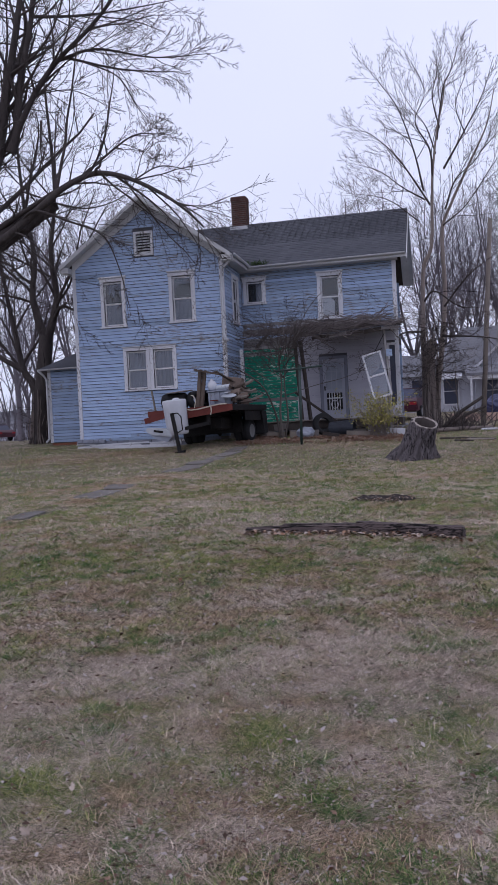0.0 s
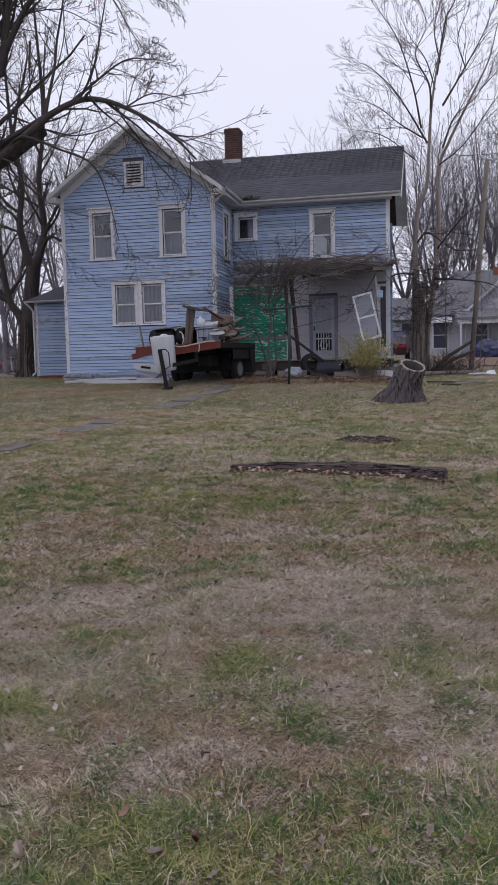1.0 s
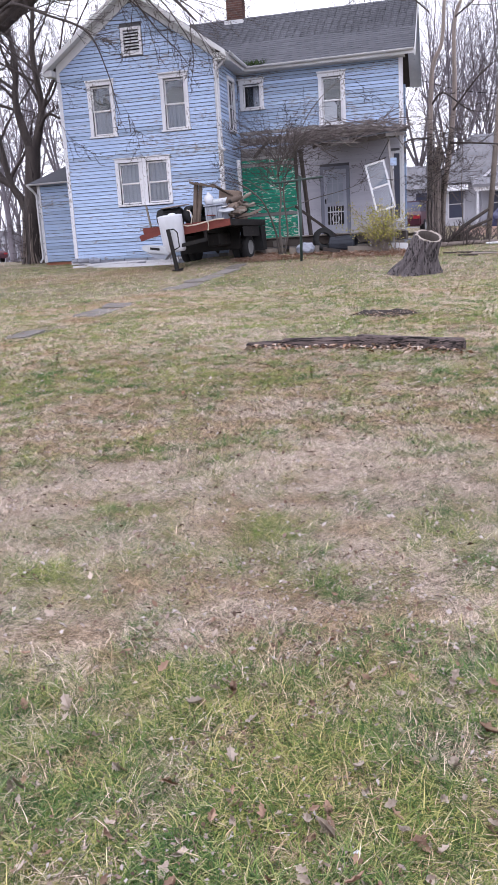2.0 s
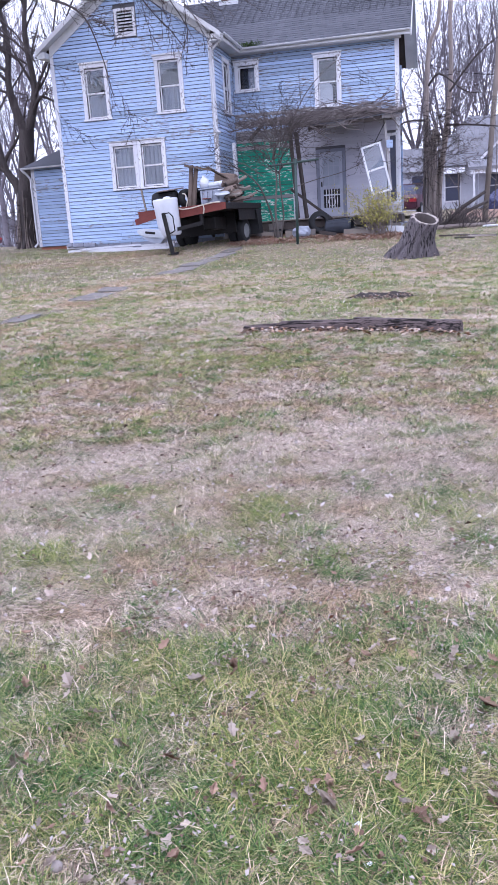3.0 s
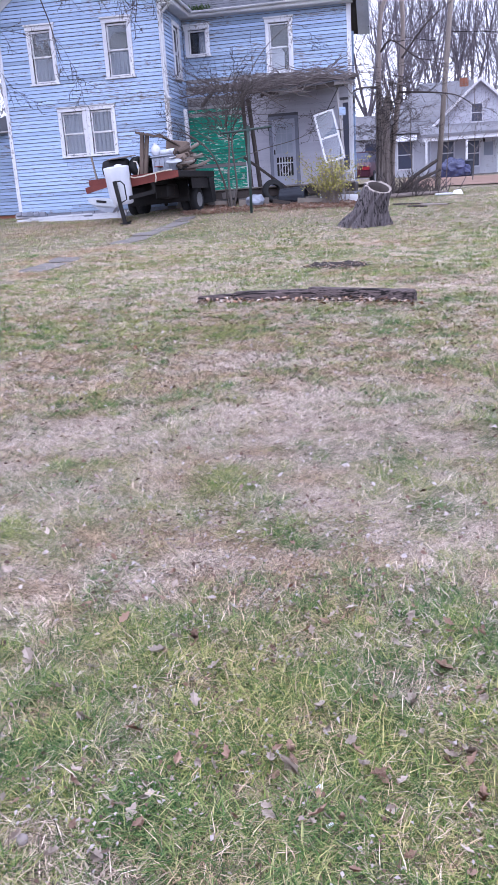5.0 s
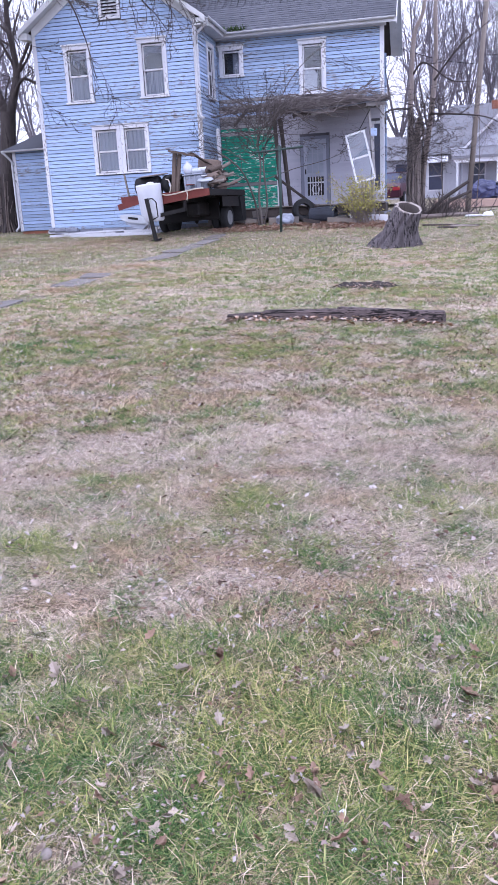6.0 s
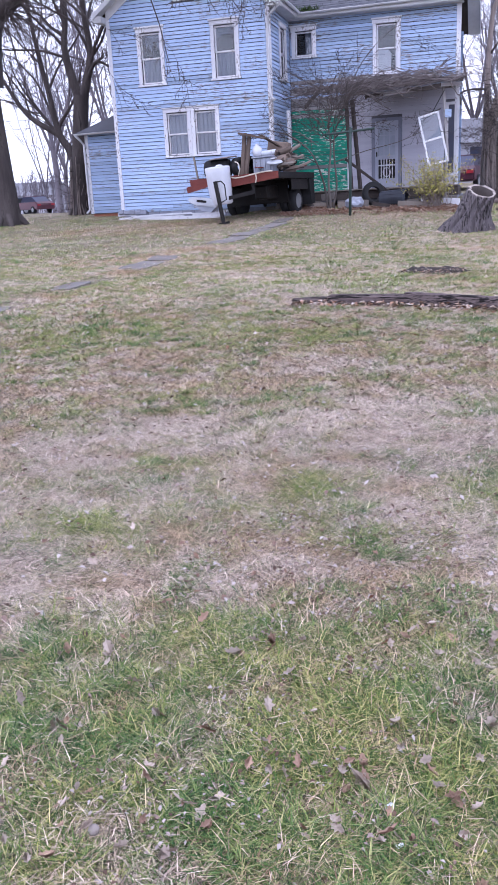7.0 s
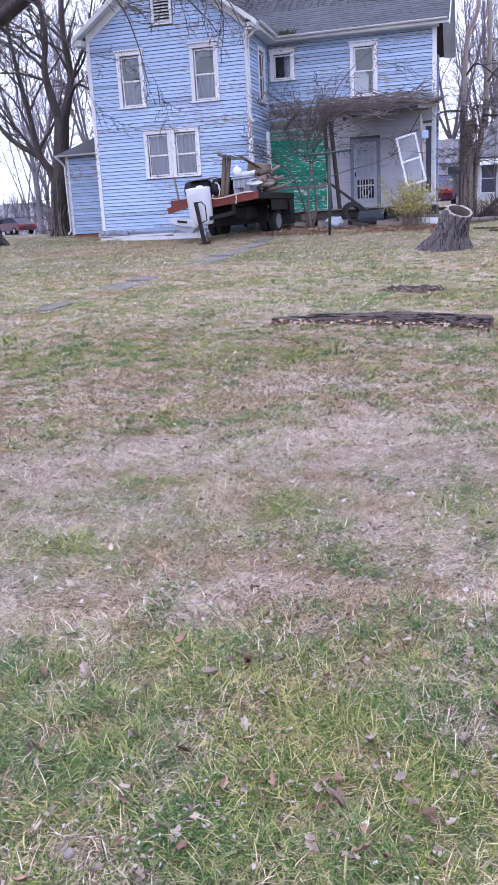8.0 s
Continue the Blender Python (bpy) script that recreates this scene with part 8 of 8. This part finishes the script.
# the far street and the bare clay of the neighbour's yard
def strip(name, x0, x1, y0, y1, lift, material, label, category, nx=30, ny=6, ragged=0.0):
    xs, ys = np.linspace(x0, x1, nx), np.linspace(0, 1, ny)
    xx, vv = np.meshgrid(xs, ys, indexing="ij")
    edge = ragged * (noise2(xx * 0 + xs[:, None], xx * 0, 0.7, 9, 3) - 0.5)
    yy = y0 + edge + (y1 - y0 - edge * 0.5) * vv
    verts = np.stack([xx, yy, lawn_z(xx, yy) + lift], -1).reshape(-1, 3)
    i, j = np.meshgrid(np.arange(nx - 1), np.arange(ny - 1), indexing="ij")
    faces = np.stack([i * ny + j, (i + 1) * ny + j, (i + 1) * ny + j + 1, i * ny + j + 1], -1).reshape(-1, 4)
    return tagged(new(name, raw_mesh(name, verts, faces, material, True)), label, category, kind="structure")


strip("street", -110, -24, 66, 74, 0.04, M_ROAD, "worn grey asphalt street", "road", 60, 10)
strip("bare_yard", 0.2, 16, 36, 46, 0.03, M_CLAY, "bare clay yard strewn with leaves", "yard", 40, 14, 2.0)

# ---- grass, leaves and litter ----
def on_slab(y):
    """Whether the walk shows above the turf at this distance."""
    return np.any([(y > a) & (y < b) for a, b in WALK_SHOWS], axis=0)


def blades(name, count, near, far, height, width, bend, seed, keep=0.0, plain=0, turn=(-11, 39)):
    """Grass between two distances from the camera, in a wedge fitted to its view: each blade a bent, tapering strip."""
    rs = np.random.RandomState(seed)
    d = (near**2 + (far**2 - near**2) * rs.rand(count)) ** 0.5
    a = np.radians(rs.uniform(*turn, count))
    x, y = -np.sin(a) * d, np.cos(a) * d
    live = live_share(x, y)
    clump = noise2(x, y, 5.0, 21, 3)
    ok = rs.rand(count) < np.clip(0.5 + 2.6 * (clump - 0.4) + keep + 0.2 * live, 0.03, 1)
    # the wedge's sides thin out into the plain lawn
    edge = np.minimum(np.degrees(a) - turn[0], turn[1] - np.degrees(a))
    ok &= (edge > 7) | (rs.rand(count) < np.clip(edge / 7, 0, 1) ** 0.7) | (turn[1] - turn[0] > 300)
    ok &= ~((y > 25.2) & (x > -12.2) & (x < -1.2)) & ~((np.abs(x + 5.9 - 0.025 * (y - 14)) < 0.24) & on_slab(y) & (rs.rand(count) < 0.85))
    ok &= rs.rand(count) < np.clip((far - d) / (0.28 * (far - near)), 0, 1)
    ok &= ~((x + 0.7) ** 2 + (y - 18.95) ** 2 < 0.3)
    x, y, live = x[ok], y[ok], live[ok]
    n = len(x)
    z = lawn_z(x, y) - 0.008
    tall = height * rs.uniform(0.45, 1.3, n) * (0.85 + 0.25 * live)
    face, lean = rs.uniform(0, 2 * np.pi, n), rs.uniform(0.25, 1.25, n) * bend * (1.25 - 0.5 * live)
    face = face + 0.8 * np.sin(noise2(x, y, 5.0, 31, 2) * 12)
    dx, dy = np.cos(face), np.sin(face)
    w = width * rs.uniform(0.6, 1.4, n)
    px, py = -dy * w / 2, dx * w / 2
    base = np.stack([x, y, z], 1)
    side = np.stack([px, py, np.zeros(n)], 1)
    way = np.stack([dx * lean, dy * lean, np.ones(n)], 1)
    way /= np.linalg.norm(way, axis=1, keepdims=True)
    tipway = np.stack([dx * lean * 2.4, dy * lean * 2.4, np.ones(n) * 0.55], 1)
    tipway /= np.linalg.norm(tipway, axis=1, keepdims=True)
    mid = base + way * (tall * 0.5)[:, None]
    tip = mid + tipway * (tall * 0.55)[:, None]
    tip[:, 2] = np.maximum(tip[:, 2], z + 0.012)
    verts = np.stack([base - side, base + side, mid + side * 0.8, mid - side * 0.8, tip], 1).reshape(-1, 3)
    b = np.arange(n)[:, None] * 5
    faces = np.concatenate([b + [0, 1, 2], b + [0, 2, 3], b + [3, 2, 4]])
    if plain:
        verts = np.stack([base - side, base + side, tip + side * 0.6, tip - side * 0.6], 1).reshape(-1, 3)
        faces = np.arange(n)[:, None] * 4 + [0, 1, 2, 3]
    if plain == 1:
        verts = np.stack([base - side, base + side, tip], 1).reshape(-1, 3)
        faces = np.arange(n)[:, None] * 3 + [0, 1, 2]
    me = raw_mesh(name, verts, faces, M_BLADE)
    mixed = (rs.rand(n) < np.clip((live - 0.08) * 1.1, 0.06, 0.85)).astype(float)
    mixed = np.where(rs.rand(n) < 0.3, np.clip(live + rs.normal(0, 0.15, n), 0, 1), mixed)
    add_live(me, np.repeat(mixed, (5, 3, 4)[plain]))
    add_live(me, np.repeat(np.clip(pale_share(x, y) + rs.normal(0, 0.2, n), 0, 1), (5, 3, 4)[plain]), "pale")
    add_live(me, np.repeat(0.72 * smooth(5.5, 12.0, np.hypot(x, y)), (5, 3, 4)[plain]), "even")
    return tagged(new(name, me), "blades of thatch and green winter grass", "grass", kind="stuff")


# five wedges fitted to the camera's view, then a sparse ring all round
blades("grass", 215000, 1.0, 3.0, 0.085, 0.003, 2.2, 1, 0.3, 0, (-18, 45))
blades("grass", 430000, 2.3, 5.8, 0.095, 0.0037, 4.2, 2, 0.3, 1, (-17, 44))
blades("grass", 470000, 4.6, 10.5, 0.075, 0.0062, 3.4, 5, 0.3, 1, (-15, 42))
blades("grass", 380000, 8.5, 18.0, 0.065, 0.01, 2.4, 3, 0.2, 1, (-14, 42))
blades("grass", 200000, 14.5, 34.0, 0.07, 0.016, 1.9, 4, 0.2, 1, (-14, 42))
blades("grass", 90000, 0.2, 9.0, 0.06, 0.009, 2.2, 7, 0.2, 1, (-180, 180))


def leaf_outline(rnd, lobes=4, ln=0.085, w=0.05):
    """Half-lobed dry leaf: points along both edges from stem to tip."""
    right = []
    for k in range(lobes * 2 + 1):
        f = (k + 0.5) / (lobes * 2 + 1)
        bulge = math.sin(3.14 * min(1, f * 1.1)) * w / 2 * (1.0 if k % 2 else 0.55) * rnd.uniform(0.85, 1.15)
        right.append((f * ln, bulge))
    return right


def leaf_mesh(name, seed, ln, w, material):
    rnd = random.Random(seed)
    right, left = leaf_outline(rnd, 3, ln, w), leaf_outline(rnd, 3, ln, w)
    bm = bmesh.new()
    curl, fold = rnd.uniform(0.15, 0.5), rnd.uniform(0.2, 0.6)

    def put(x, y):
        return bm.verts.new((x - ln / 2, y, 0.004 + curl * (x / ln - 0.5) ** 2 * ln * 1.6 + fold * abs(y) * (0.7 + 0.6 * rnd.random())))

    spine = [put(x, 0) for x, _ in right]
    r = [put(x, y) for x, y in right]
    l = [put(x, -y) for x, y in left]
    tip, stem = put(ln, 0), put(-0.12 * ln, 0)
    for i in range(len(spine) - 1):
        bm.faces.new((spine[i], spine[i + 1], r[i + 1], r[i]))
        bm.faces.new((spine[i + 1], spine[i], l[i], l[i + 1]))
    bm.faces.new((spine[-1], tip, r[-1]))
    bm.faces.new((tip, spine[-1], l[-1]))
    bm.faces.new((stem, spine[0], r[0]))
    bm.faces.new((spine[0], stem, l[0]))
    bmesh.ops.solidify(bm, geom=list(bm.faces), thickness=0.0008)
    return mesh_of(bm, name, material)


LEAVES = [leaf_mesh("dry_leaf", 500 + k, (0.06, 0.075, 0.05, 0.085)[k % 4], (0.04, 0.05, 0.035, 0.045)[k % 4], M_LEAF_GREY if k % 3 else M_LEAF_BROWN) for k in range(10)]
rnd = random.Random(500)
CLUMPS = [(rnd.uniform(-1.2, 0.35), rnd.uniform(1.35, 2.6)) for k in range(26)]
LEAF_SPOTS = [(-1.13, 2.41), (-1.37, 2.15), (-1.22, 2.16), (-0.94, 1.87), (-0.79, 1.83), (-0.58, 1.78), (-0.69, 1.58), (-0.88, 1.63), (-0.46, 2.54), (-0.17, 2.48), (-0.15, 2.35), (0.0, 2.33), (0.1, 2.46), (-0.11, 2.03), (-0.17, 1.85), (0.07, 1.8), (-0.13, 1.75), (-0.09, 1.69), (-0.33, 1.7), (-0.2, 1.57), (-0.7, 1.41), (-0.8, 2.22), (-0.98, 2.12), (-1.11, 2.03), (-0.72, 2.33), (0.06, 2.18), (-0.64, 1.48), (-1.55, 2.75)]
for k in range(296):
    d = math.sqrt(rnd.uniform(1.4**2, 2.9**2)) if k < 250 else rnd.uniform(2.9, 6.5)
    a = radians(rnd.uniform(-14, 41))
    x, y = -math.sin(a) * d, math.cos(a) * d
    if k < 150:
        x, y = (v + rnd.gauss(0, 0.045) for v in CLUMPS[k % 26])
    if k < 2 * len(LEAF_SPOTS):
        x, y = (v + rnd.gauss(0, 0.022) for v in LEAF_SPOTS[k // 2])
    me = LEAVES[rnd.randrange(10)]
    ob = new("fallen_leaf", me)
    ob.matrix_basis = pose(x, y, lz(x, y) + rnd.uniform(0.03, 0.055), rnd.gauss(0, 24), rnd.gauss(0, 24), rnd.uniform(0, 360))
    ob.scale = [rnd.uniform(0.55, 0.85) if k < 2 * len(LEAF_SPOTS) else rnd.uniform(0.35, 0.75)] * 3
    tagged(ob, "curled grey-brown dry leaf lying in the grass" if me.materials[0] is M_LEAF_GREY else "curled russet dry leaf lying in the grass", "leaf", "fallen leaves")


def scatter_leaves(name, spots, size, material, label, seed):
    rs = np.random.RandomState(seed)
    n = len(spots)
    x, y = spots[:, 0], spots[:, 1]
    c = np.stack([x, y, lawn_z(x, y) + rs.uniform(0.008, 0.05, n)], 1)
    a, s = rs.uniform(0, 6.28, n), size * rs.uniform(0.6, 1.3, n)
    u = np.stack([np.cos(a), np.sin(a), rs.normal(0, 0.3, n)], 1) * s[:, None]
    v = np.stack([-np.sin(a), np.cos(a), rs.normal(0, 0.3, n)], 1) * s[:, None] * 0.6
    up = np.array([0, 0, 1.0]) * (s * rs.uniform(0.1, 0.5, n))[:, None]
    verts = np.stack([c - u, c + v + up, c + u, c - v + up, c - up * 0.2], 1).reshape(-1, 3)
    b = np.arange(n)[:, None] * 5
    faces = np.concatenate([b + [0, 4, 1], b + [1, 4, 2], b + [2, 4, 3], b + [3, 4, 0]])
    return tagged(new(name, raw_mesh(name, verts, faces, material)), label, "leaves", kind="stuff")


rs = np.random.RandomState(8)
d = np.sqrt(rs.uniform(7.0**2, 25**2, 4200))
a = np.radians(rs.uniform(-14, 40, 4200))
scatter_leaves("scattered_leaves", np.stack([-np.sin(a) * d, np.cos(a) * d], 1), 0.02, M_LITTER, "small dry leaves scattered over the lawn", 1)
d = np.sqrt(rs.uniform(2.6**2, 10.5**2, 7500))
a = np.radians(rs.uniform(-14, 42, 7500))
scatter_leaves("leaf_bits", np.stack([-np.sin(a) * d, np.cos(a) * d], 1), 0.014, M_CRUMB, "pale bits of dead leaf strewn over the thatch", 6)
pile = np.stack([rs.uniform(-6.2, -0.6, 9000), 23.1 + 2.6 * rs.rand(9000) ** 0.8], 1)
pile = pile[(noise2(pile[:, 0], pile[:, 1], 1.2, 41, 3) > 0.38)]
scatter_leaves("leaf_bed", pile, 0.032, M_RUSSET, "bed of russet dead leaves before the porch", 2)
tiebed = np.stack([rs.uniform(-2.3, 0.2, 300), 8.88 + rs.normal(0, 0.075, 300)], 1)
tiebed[:, 1] += 0.22 - 0.3 * np.clip(tiebed[:, 0] + 1.1, 0, 2)
scatter_leaves("leaf_drift", tiebed, 0.03, M_LITTER, "dry leaves caught along the old timber", 3)
# bits of litter in the near grass
for x, y, w, ln, label in ((-0.24, 1.67, 0.01, 0.024, "white paper scrap lying in the grass"), (-0.2, 1.55, 0.01, 0.022, "pale blue paper scrap lying in the grass")):
    bm = bmesh.new()
    bmesh.ops.create_grid(bm, x_segments=4, y_segments=3, size=0.5)
    for v in bm.verts:
        v.co = Vector((v.co.x * ln, v.co.y * w, 0.004 * math.sin(v.co.x * 7)))
    bmesh.ops.solidify(bm, geom=list(bm.faces), thickness=0.002)
    tagged(part("paper_scrap", bm, M_PLASTIC, at=pose(x, y, lz(x, y) + 0.03, 6, 4, 25)), label, "paper", "litter")

crumbs = np.stack([rs.uniform(-1.2, 0.5, 16000), 1.2 + 2.3 * rs.rand(16000)], 1)
crumbs = crumbs[noise2(crumbs[:, 0], crumbs[:, 1], 6.0, 43, 3) > 0.5][:3600]
scatter_leaves("leaf_crumbs", crumbs, 0.0075, M_CRUMB, "crumbled grey-mauve leaf bits in the near grass", 4)
bits = np.stack([rs.normal(-0.9, 0.33, 420), 12.1 + rs.normal(0, 0.16, 420)], 1)
scatter_leaves("wood_chips", bits, 0.015, M_LITTER, "pale rotten wood chips round the decayed stump", 5)
# a pale nut and a yellow leaf
bm = bmesh.new()
bmesh.ops.create_icosphere(bm, subdivisions=3, radius=0.014)
for v in bm.verts:
    v.co *= 1 + 0.06 * noise.noise(v.co * 160)
tagged(part("walnut", bm, M_CUTWOOD, at=pose(-0.92, 1.43, lz(-0.92, 1.43) + 0.035), smooth_faces=True), "pale walnut husk lying in the grass", "nut")
ob = new("fallen_leaf", leaf_mesh("yellow_leaf", 530, 0.03, 0.022, M_BUSHLEAF))
ob.matrix_basis = pose(0.01, 2.46, lz(0.01, 2.46) + 0.04, 10, 15, 40)
tagged(ob, "small yellow leaf lying in the grass", "leaf", "fallen leaves")
